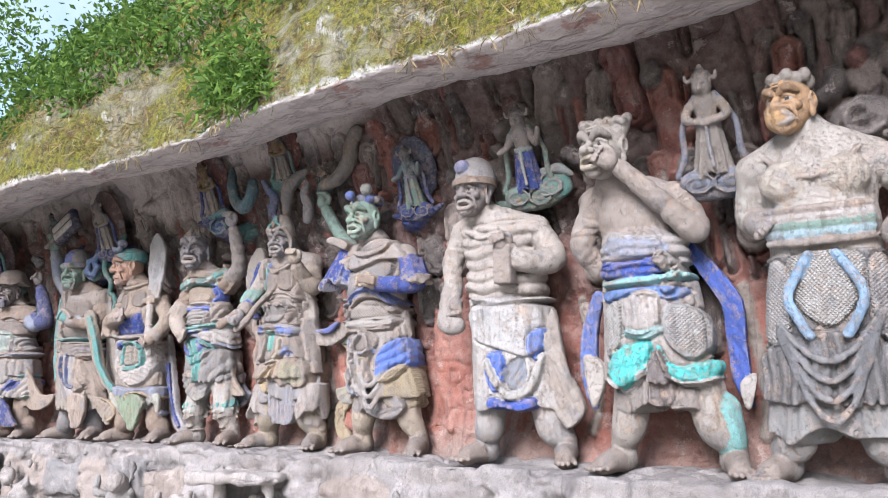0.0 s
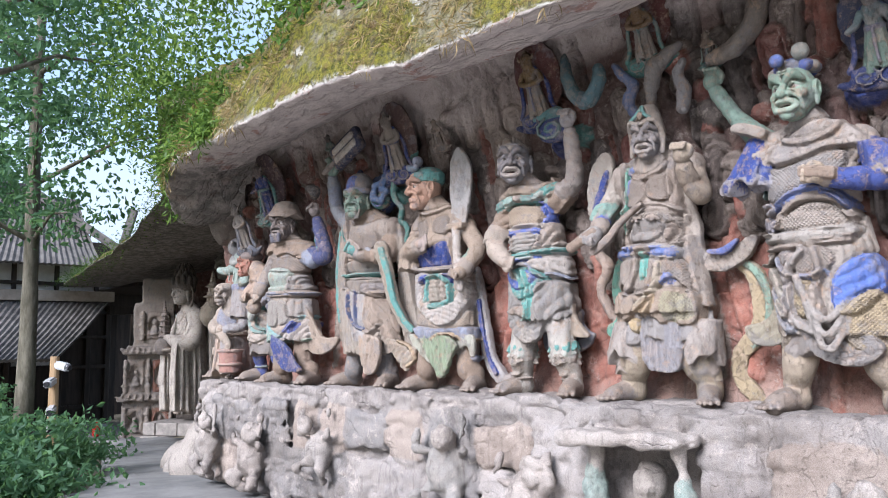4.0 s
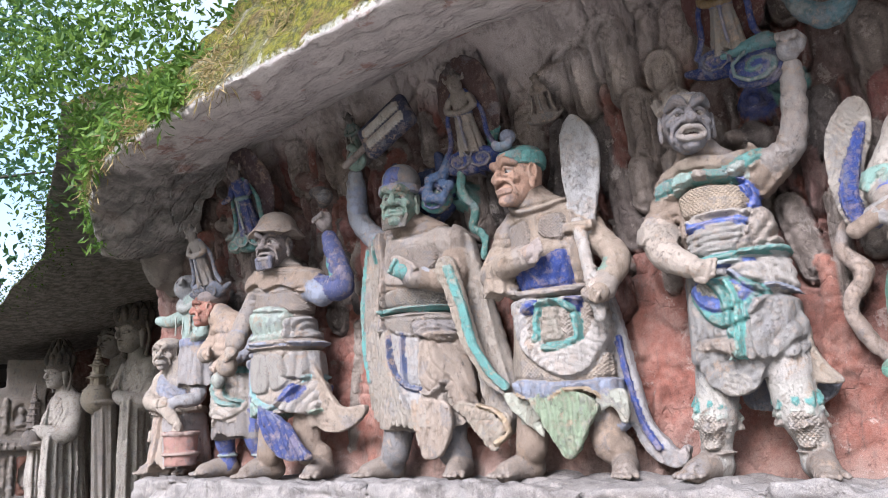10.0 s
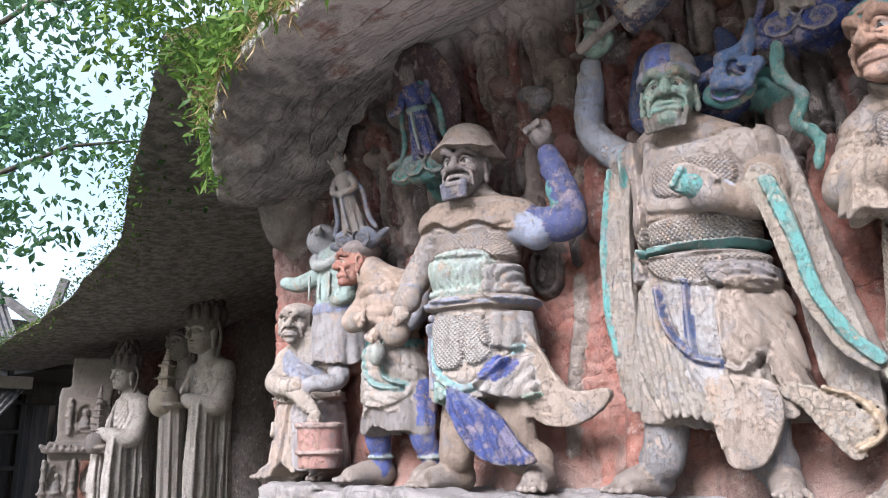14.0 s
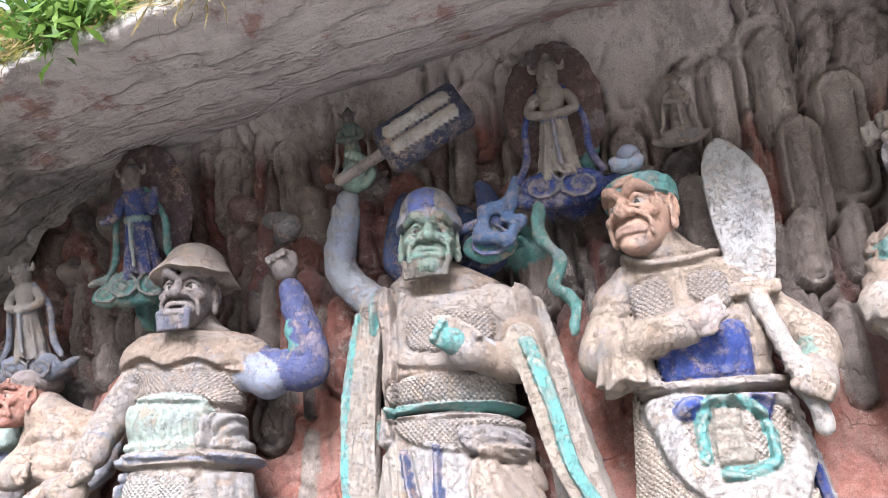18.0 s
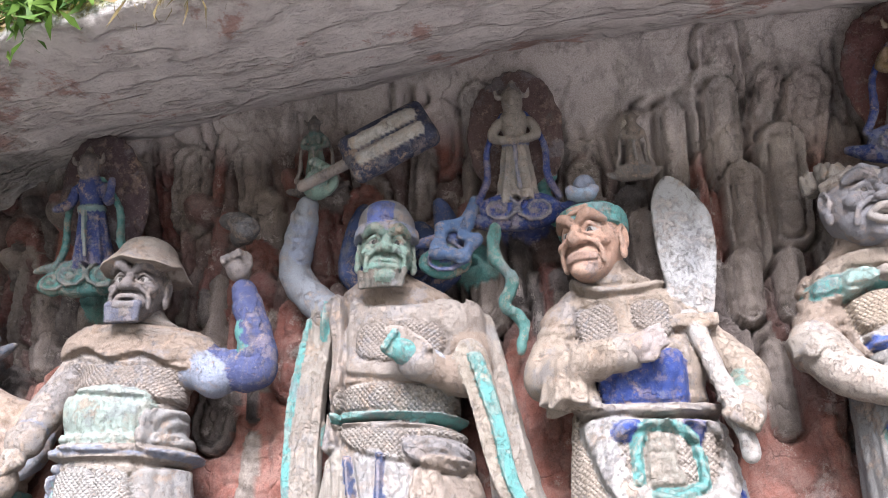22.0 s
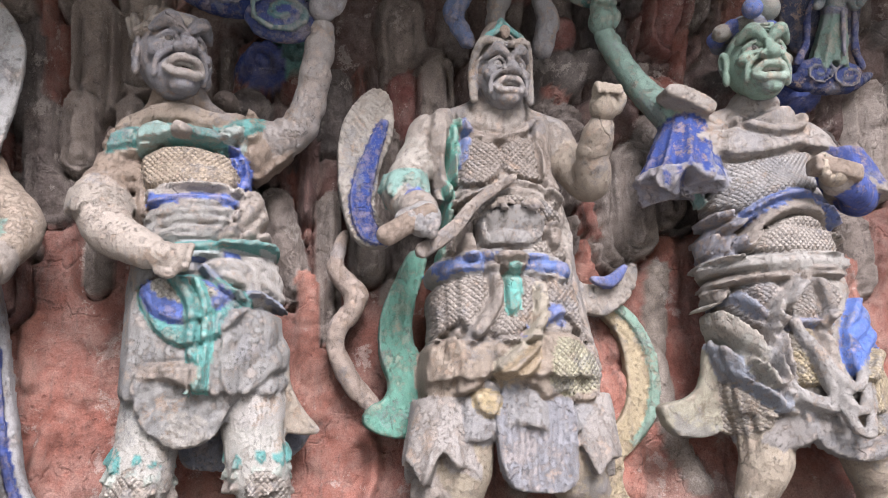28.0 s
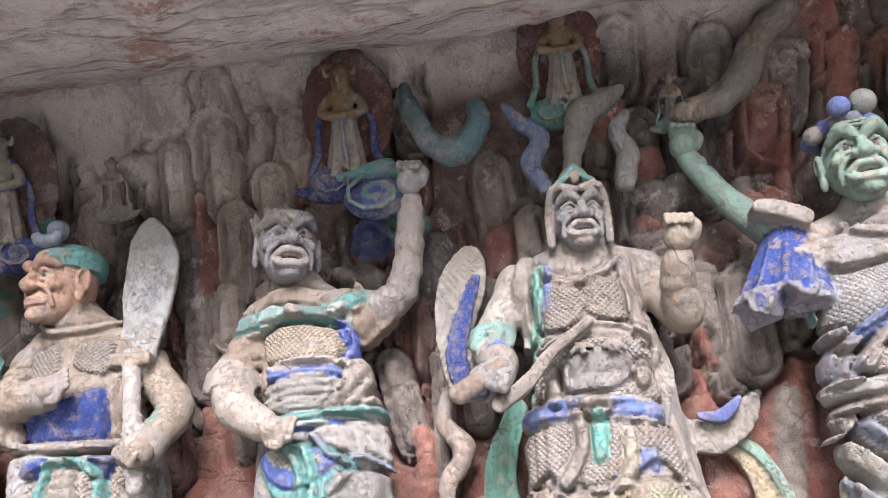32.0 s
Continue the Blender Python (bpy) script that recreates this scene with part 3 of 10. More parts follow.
        cor = [(i, j, k) for i in (0, 1) for j in (0, 1) for k in (0, 1)]
        m = np.array(d.shape) - 1
        for i, j, k in cor:
            cnt += neg[i:i + m[0], j:j + m[1], k:k + m[2]]
        act = (cnt > 0) & (cnt < 8)
        idx = np.argwhere(act)
        num = np.full(act.shape, -1, np.int32)
        num[act] = np.arange(len(idx))
        val = {c: d[idx[:, 0] + c[0], idx[:, 1] + c[1], idx[:, 2] + c[2]] for c in cor}
        tot, n = np.zeros((len(idx), 3)), np.zeros(len(idx))
        for c in cor:
            for ax in range(3):
                if c[ax]:
                    continue
                e = tuple(1 if q == ax else c[q] for q in range(3))
                a, b = val[c], val[e]
                x = (a < 0) != (b < 0)
                t = np.where(x, a / np.where(x, a - b, 1), 0)
                p = np.tile(np.array(c, float), (len(idx), 1))
                p[:, ax] = t
                tot += p * x[:, None]
                n += x
        pts = self.lo + self.v * (idx + tot / n[:, None])
        if self.grow:
            pts = np.array(self.grow[0]) + (pts - np.array(self.grow[0])) * self.grow[1]
        best = np.argmin(np.stack([val[c] for c in cor]), 0)
        off = np.array(cor)[best]
        pal = np.array(self.pal, np.float32)
        if self.smooth:
            pal[pal[:, 3] == 0, 3] = 0.5
        col = pal[self.c[idx[:, 0] + off[:, 0], idx[:, 1] + off[:, 1], idx[:, 2] + off[:, 2]]]
        quads = []
        for ax in range(3):
            u, w = (ax + 1) % 3, (ax + 2) % 3
            sl = [slice(1, -1)] * 3
            sl[ax] = slice(0, -1)
            a = neg[tuple(sl)]
            sl2 = list(sl)
            sl2[ax] = slice(1, None)
            b = neg[tuple(sl2)]
            for flip, cross in ((False, a & ~b), (True, ~a & b)):
                e = np.argwhere(cross)
                e[:, u] += 1
                e[:, w] += 1
                du, dw = np.eye(3, dtype=int)[u], np.eye(3, dtype=int)[w]
                q = [num[tuple((e - o).T)] for o in (du + dw, dw, 0 * du, du)]
                quads.append(np.stack(q[::-1] if flip else q, 1))
        quads = np.concatenate(quads)
        return pts, quads[(quads >= 0).all(1)], col


def mesh_from(name, pts, quads, col=None, smooth=True):
    me = bpy.data.meshes.new(name)
    me.vertices.add(len(pts))
    me.vertices.foreach_set("co", np.asarray(pts, np.float32).ravel())
    me.loops.add(quads.size)
    me.loops.foreach_set("vertex_index", quads.astype(np.int32).ravel())
    me.polygons.add(len(quads))
    me.polygons.foreach_set("loop_start", np.arange(0, quads.size, quads.shape[1], dtype=np.int32))
    me.polygons.foreach_set("use_smooth", np.full(len(quads), smooth))
    if col is not None:
        at = me.attributes.new("paint", "FLOAT_COLOR", "POINT")
        at.data.foreach_set("color", np.asarray(col, np.float32).ravel())
    me.update(calc_edges=True)
    return me


def sculpt(name, clays, base, material, label, category, group="", kind=""):
    """Skins one or more clays as ONE mesh object that stands at base."""
    P, Q, C, n = [], [], [], 0
    for c in clays:
        p, q, k = c.skin()
        P.append(p - np.array(base))
        Q.append(q + n)
        C.append(k)
        n += len(p)
    me = mesh_from(name, np.concatenate(P), np.concatenate(Q), np.concatenate(C))
    me.materials.append(material)
    ob = new(name, me)
    ob.location = base
    return tagged(ob, label, category, group, kind)


def part(name, bm, material, parent=None, label=""):
    me = bpy.data.meshes.new(name)
    bm.to_mesh(me)
    bm.free()
    me.materials.append(material)
    ob = new(name, me)
    if parent:
        ob.parent = parent
    return tagged(ob, label)


def slab(lo, hi, bevel=0.0):
    bm = bmesh.new()
    c, h = [(a + b) / 2 for a, b in zip(lo, hi)], [b - a for a, b in zip(lo, hi)]
    bmesh.ops.create_cube(bm, size=1, matrix=Matrix.LocRotScale(c, None, h))
    if bevel:
        bmesh.ops.bevel(bm, geom=bm.edges[:], offset=bevel, segments=2, affect="EDGES", profile=0.5)
    return bm


def swag(c, a, b, drop, r, colour, y_out=0.04, n=9, k=0.012):
    """A band that hangs in a curve from a to b."""
    a, b = np.array(a), np.array(b)
    pts = [a + (b - a) * t + np.array([0, -y_out, -drop]) * math.sin(math.pi * t) for t in np.linspace(0, 1, n)]
    c.tube([tuple(p) for p in pts], r, colour, k)


# plan of the carved niche
LEDGE = 0.93


def lerp(x, pts):
    """Smooth path through (x, value) pairs, in rising order of x."""
    return np.interp(x, [p[0] for p in pts], [p[1] for p in pts])


def wy(x):
    """How far the back wall stands off the line y = 0 at x."""
    return lerp(x, [(-6.5, 0.5), (-4.6, 0.06), (-3.6, 0.0), (-0.8, 0.0), (1.0, -0.24), (2.4, -0.45), (4.0, -0.64), (6.0, -0.9)])


STONE = (0.249, 0.205, 0.17)
PALE = (0.287, 0.243, 0.205)
REDWASH = (0.31, 0.13, 0.095)
DARK = (0.19, 0.165, 0.155)
BLUE = (0.036, 0.061, 0.216)
TEAL = (0.11, 0.27, 0.245)
GREEN = (0.19, 0.27, 0.22)
WHITE = (0.38, 0.348, 0.313)
CREAM = (0.295, 0.235, 0.181)
TAN = (0.249, 0.189, 0.144)
OCHRE = (0.35, 0.265, 0.17)
FLESH = (0.44, 0.27, 0.19)
GREYBLUE = (0.22, 0.238, 0.29)
MAIL = (0.249, 0.208, 0.174, 1.0)


class Relief:
    """A height map over x and z for the carved back wall, with its pigments and painted-in shade."""

    def __init__(self, x0, x1, z0, z1, step):
        self.x = np.arange(x0, x1, step)
        self.z = np.arange(z0, z1, step)
        self.X, self.Z = np.meshgrid(self.x, self.z, indexing="ij")
        self.h = np.zeros_like(self.X)
        self.c = np.zeros(self.X.shape + (4,))

    def near(self, lo, hi):
        i = slice(max(np.searchsorted(self.x, lo[0]), 0), np.searchsorted(self.x, hi[0]))
        j = slice(max(np.searchsorted(self.z, lo[1]), 0), np.searchsorted(self.z, hi[1]))
        return i, j

    def raise_by(self, s, e, colour):
        w = e > self.h[s]
        if colour is not None:
            self.c[s][w] = tuple(colour) + (0.0,) * (4 - len(colour))
        self.h[s] = np.maximum(self.h[s], e)

    def rib(self, pts, w, up, colour=None):
        for (a, b), (c, d) in zip(pts, pts[1:]):
            s = self.near((min(a, c) - w, min(b, d) - w), (max(a, c) + w, max(b, d) + w))
            x, z = self.X[s] - a, self.Z[s] - b
            u, v = c - a, d - b
            t = np.clip((x * u + z * v) / max(u * u + v * v, 1e-9), 0, 1)
            q = ((x - t * u) ** 2 + (z - t * v) ** 2) / w ** 2
            self.raise_by(s, np.where(q < 1, up * np.sqrt(np.maximum(1 - q, 0)) ** 0.8, -1), colour)

    def lump(self, c, r, up, colour=None, tilt=0.0):
        R = max(r)
        s = self.near((c[0] - R, c[1] - R), (c[0] + R, c[1] + R))
        x, z = self.X[s] - c[0], self.Z[s] - c[1]
        p, q = math.cos(radians(tilt)), math.sin(radians(tilt))
        x, z = x * p + z * q, z * p - x * q
        q = (x / r[0]) ** 2 + (z / r[1]) ** 2
        self.raise_by(s, np.where(q < 1, up * np.sqrt(np.maximum(1 - q, 0)), -1), colour)

    def tongue(self, x, z, w, tall, up, colour=None, cut=0.03, lean=0.0):
        """A flat-faced hanging lobe with a round lower end and a dark groove round it."""
        s = self.near((x - w * 2 - abs(lean) * tall, z - tall - w * 2), (x + w * 2 + abs(lean) * tall, z + w))
        px, pz = self.X[s] - x, self.Z[s] - z
        t = np.clip(-pz / tall, 0, 1)
        px = px - lean * tall * t
        d = np.hypot(px, pz + t * tall) - w
        flat = np.clip(-d / 0.012, 0, 1) ** 0.5 * up * 0.35
        groove = np.exp(-((d - 0.006) / 0.011) ** 2) * cut * 1.9 + np.exp(-((d + 0.45 * w) / 0.009) ** 2) * cut * 1.1
        self.h[s] = np.where(d < 0.0, np.maximum(self.h[s] * 0.7 + flat * 0.6, flat), self.h[s]) - groove * np.where(pz > 0, 0.5, 1)
        if colour is not None:
            self.c[s][d < 0] = tuple(colour) + (0.5,)

    def swirl(self, x, z, r, up, colour, turn=1):
        pts = [(x + r * (1 - k / 15) * math.cos(turn * k * 0.62), z + r * (1 - k / 15) * math.sin(turn * k * 0.62)) for k in range(14)]
        self.rib(pts, r * 0.2, up, colour)


def grid_quads(n, m):
    a = np.arange(n * m).reshape(n, m)
    return np.stack([a[:-1, :-1], a[1:, :-1], a[1:, 1:], a[:-1, 1:]], -1).reshape(-1, 4)


# back wall: profile leans out towards the top
PROFILE = [(0.84, -0.14), (1.2, -0.06), (1.8, -0.07), (2.3, -0.11), (2.65, -0.17), (2.9, -0.23), (3.1, -0.29), (3.3, -0.37), (3.45, -0.46), (3.6, -0.58), (3.75, -0.74)]


def back_wall():
    r = Relief(-6.15, 6.0, 0.84, 3.74, 0.014)
    rng = random.Random(5)
    X, Z = r.X, r.Z
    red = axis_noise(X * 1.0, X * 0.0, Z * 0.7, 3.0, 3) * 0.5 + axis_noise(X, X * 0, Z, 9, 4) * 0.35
    # upper wall: dark pigment, deepened by shade put in below the overhang
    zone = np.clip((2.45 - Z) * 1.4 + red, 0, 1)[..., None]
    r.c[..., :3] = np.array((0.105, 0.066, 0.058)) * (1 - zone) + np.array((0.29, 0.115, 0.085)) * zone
    low = np.clip((1.2 - Z + 0.25 * red) * 3, 0, 1)[..., None]
    r.c[..., :3] = r.c[..., :3] * (1 - 0.6 * low) + np.array(PALE) * 0.6 * low
    # pale stone band, lowered and brightened to replace light missing under the ceiling
    top = np.clip((Z - lerp(X, [(-4.0, 3.12), (-2.6, 3.2), (-1.8, 2.98), (-0.95, 2.9), (-0.4, 3.14), (0.4, 3.3), (1.0, 3.3), (2.0, 3.7)]) + 0.2 * red) * 6, 0, 1)[..., None]
    crown = top
    # drifting cloud bands and long hanging ribs
    for k in range(70):
        x, z = rng.uniform(-5.6, 5.8), rng.uniform(1.3, 2.5)
        tall = rng.uniform(0.15, 0.6)
        sway = rng.uniform(-0.06, 0.06)
        pts = [(x + sway * math.sin(q * 3) + 0.02 * rng.random(), z - tall * q) for q in np.linspace(0, 1, 6)]
        tint = rng.choice([None, None, STONE, REDWASH])
        r.rib(pts, rng.uniform(0.025, 0.055), rng.uniform(0.02, 0.06), tint)
    # dark lobe tones, overhang shade included
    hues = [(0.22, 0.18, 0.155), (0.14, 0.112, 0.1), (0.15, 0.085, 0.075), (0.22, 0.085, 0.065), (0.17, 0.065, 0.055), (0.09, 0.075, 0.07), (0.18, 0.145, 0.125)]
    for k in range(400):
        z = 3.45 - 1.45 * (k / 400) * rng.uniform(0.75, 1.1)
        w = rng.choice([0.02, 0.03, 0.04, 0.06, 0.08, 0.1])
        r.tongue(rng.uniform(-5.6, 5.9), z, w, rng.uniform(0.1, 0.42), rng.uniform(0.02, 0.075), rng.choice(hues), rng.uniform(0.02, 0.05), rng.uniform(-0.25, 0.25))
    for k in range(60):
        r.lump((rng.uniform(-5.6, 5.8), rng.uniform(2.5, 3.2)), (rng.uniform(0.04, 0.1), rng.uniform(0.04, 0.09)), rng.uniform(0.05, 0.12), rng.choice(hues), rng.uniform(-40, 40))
    # tall horseshoe bands seen between the figures
    for x, z, w, tall in ((-1.07, 3.04, 0.1, 0.34), (-1.3, 3.26, 0.08, 0.3), (-1.52, 3.2, 0.07, 0.26), (0.07, 2.72, 0.07, 0.2), (-1.24, 2.9, 0.09, 0.3), (-1.28, 2.55, 0.07, 0.18), (-1.1, 2.55, 0.06, 0.18), (-1.2, 2.2, 0.05, 0.3), (-2.35, 2.75, 0.08, 0.35),
                          (1.85, 2.6, 0.09, 0.35), (2.95, 2.5, 0.1, 0.4), (0.85, 2.35, 0.09, 0.3), (3.9, 2.6, 0.1, 0.4), (-0.2, 2.35, 0.07, 0.4), (-0.35, 2.2, 0.05, 0.5)):
        r.tongue(x, z, w, tall, 0.07, (0.26, 0.215, 0.185), 0.05)
    for x, z, rad, col, turn in ((-2.15, 2.78, 0.07, BLUE, 1), (-2.28, 2.79, 0.06, BLUE, -1), (-2.4, 2.6, 0.09, TEAL, 1), (-0.62, 2.73, 0.08, BLUE, 1), (-0.48, 2.78, 0.09, TEAL, -1),
                                 (1.5, 2.62, 0.1, BLUE, 1), (2.55, 2.62, 0.09, TEAL, -1), (3.62, 2.62, 0.1, DARK, 1), (4.5, 2.7, 0.12, DARK, -1), (-4.2, 2.55, 0.08, TEAL, 1)):
        r.lump((x, z), (rad * 1.3, rad), 0.08, col)
        r.swirl(x, z, rad, 0.12, col, turn)
    # red smooth scarf ridges at the foot
    for k in range(26):
        x = rng.uniform(-5.2, 5.6)
        pts = [(x + 0.12 * math.sin(2.5 * q + k) * q, 1.9 - q * 0.8) for q in np.linspace(0, 1, 8)]
        r.rib(pts, rng.uniform(0.03, 0.05), rng.uniform(0.025, 0.05), rng.choice([REDWASH, REDWASH, STONE]))
    r.c[..., :3] = r.c[..., :3] * (1 - 0.85 * crown) + np.array((0.58, 0.51, 0.465)) * 0.85 * crown
    r.h -= 0.018 * np.exp(-((axis_noise(X, X * 0, Z, 16, 21) / 0.1) ** 2)) + 0.01 * np.exp(-((axis_noise(X, X * 0, Z, 40, 22) / 0.14) ** 2))
    h = r.h + 0.02 * axis_noise(X, X * 0, Z, 7, 8) + 0.012 * axis_noise(X, X * 0, Z, 21, 9)
    base = np.interp(Z, [p[0] for p in PROFILE], [p[1] for p in PROFILE]) + wy(X)
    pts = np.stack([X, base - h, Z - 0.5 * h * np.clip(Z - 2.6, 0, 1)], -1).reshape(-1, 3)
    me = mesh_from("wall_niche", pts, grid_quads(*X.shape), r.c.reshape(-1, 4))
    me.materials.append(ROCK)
    return tagged(new("wall_niche", me), "carved back wall of the niche, red wash worn to stone, shade painted into its upper part", "rock wall", kind="structure")


back_wall()


# overhanging rock: one sheet swept along the brow, from the ceiling round the lip and up the mossy face
BROW = [(7.5, -2.2, 3.3, 1.6, 1.0), (5.0, -1.85, 3.28, 1.3, 1.0), (2.6, -1.62, 3.27, 1.0, 1.0), (1.0, -1.5, 3.25, 0.9, 1.0), (0.0, -1.45, 3.24, 0.9, 1.0), (-2.0, -1.46, 3.19, 0.9, 0.9), (-3.6, -1.4, 3.13, 0.9, 0.7),
        (-4.4, -1.3, 3.08, 0.85, 0.55), (-4.95, -1.12, 3.0, 0.7, 0.42), (-5.3, -0.9, 2.88, 0.6, 0.36), (-5.6, -0.62, 2.66, 0.5, 0.4), (-5.85, -0.42, 2.62, 0.7, 0.5), (-6.15, -0.3, 3.1, 1.0, 0.45), (-6.7, -0.25, 4.1, 1.6, 0.35),
        (-7.4, -0.05, 4.7, 2.4, 0.35), (-8.2, 0.4, 4.6, 2.8, 0.4), (-11.0, 1.8, 4.45, 3.6, 0.42), (-15.0, 4.0, 4.75, 4.2, 0.42), (-18.5, 5.0, 4.4, 4.4, 0.36), (-21.0, 5.5, 4.05, 4.4, 0.3), (-25.0, 6.1, 3.7, 4.2, 0.26), (-30.0, 7.5, 3.6, 4.0, 0.2)]
BODY = [(1.45, 0.85, 1.0), (1.05, 0.46, 1.0), (0.78, 0.22, 1.0), (0.5, 0.07, 1.0), (0.25, 0.01, 1.0), (0.06, 0.01, 1.0), (0.0, 0.04, 0.0), (0.0, 0.1, 0.0), (0.05, 0.3, 0.0), (0.13, 0.6, 0.0), (0.28, 0.95, 0.0),
        (0.5, 1.45, 0.0), (0.85, 2.1, 0.0), (1.6, 3.0, 0.0), (3.2, 4.2, 0.0), (6.0, 5.2, 0.0)]


def overhang():
    bx = np.array(BROW)
    s = np.r_[0, np.cumsum(np.linalg.norm(np.diff(bx[:, :2], axis=0), axis=1))]
    u = np.concatenate([np.arange(0, 15.5, 0.03), np.arange(15.5, s[-1], 0.1)])
    path = np.stack([np.interp(u, s, bx[:, k]) for k in range(5)], 1)
    ker = np.ones(15) / 15
    path = np.stack([np.convolve(np.pad(path[:, k], 7, "edge"), ker, "valid") for k in range(5)], 1)
    d = np.gradient(path[:, :2], axis=0)
    d /= np.linalg.norm(d, axis=1)[:, None]
    inward = np.stack([d[:, 1], -d[:, 0]], 1)
    bo = np.array(BODY)
    t = np.r_[0, np.cumsum(np.hypot(np.diff(bo[:, 0]), np.diff(bo[:, 1])))]
    v = np.concatenate([np.linspace(0, t[5], 34), np.linspace(t[5], t[9], 34)[1:], np.linspace(t[9], t[12], 40)[1:], np.linspace(t[12], t[-1], 30)[1:]])
    o, hgt, under = (np.interp(v, t, bo[:, k]) for k in range(3))
    off = np.where(v[None, :] <= t[6], o[None, :] * path[:, 3:4], o[None, :])
    X = path[:, 0:1] + inward[:, 0:1] * off
    Y = path[:, 1:2] + inward[:, 1:2] * off
    Z = path[:, 2:3] + hgt[None, :] * np.where(v[None, :] <= t[6], path[:, 3:4] * np.minimum(path[:, 4:5], 1.0) * 0.8, np.where(hgt[None, :] < 0.1, 1.0, path[:, 4:5]))
    big = axis_noise(X, Y, Z, 1.7, 11) * 0.06 + axis_noise(X, Y, Z, 5, 12) * 0.03 + axis_noise(X, Y, Z, 16, 13) * 0.014 + axis_noise(X, Y, Z, 45, 14) * 0.009 - 0.03 * np.exp(-((axis_noise(X, Y, Z, 6, 15) / 0.1) ** 2)) - 0.015 * np.exp(-((axis_noise(X, Y, Z, 17, 16) / 0.12) ** 2))
    amt = np.interp(v, [0, t[4], t[6], t[9], t[-1]], [0.35, 0.45, 0.6, 1.4, 2.5])[None, :] * (1 + 1.6 * np.clip((-4.3 - path[:, 0:1]) / 0.7, 0, 1) * np.clip((path[:, 0:1] + 7.6) / 0.6, 0, 1))
    Z = Z + big * amt
    X, Y = X - inward[:, 0:1] * big * amt * 0.7, Y - inward[:, 1:2] * big * amt * 0.7
    me = mesh_from("rock_overhang", np.stack([X, Y, Z], -1).reshape(-1, 3), grid_quads(*X.shape)[:, ::-1])
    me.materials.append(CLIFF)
    tagged(new("ceiling", me), "rough sandstone overhang with a mossy weathered brow", "rock ceiling", kind="structure")
    return X, Y, Z, v, t


OVER = overhang()


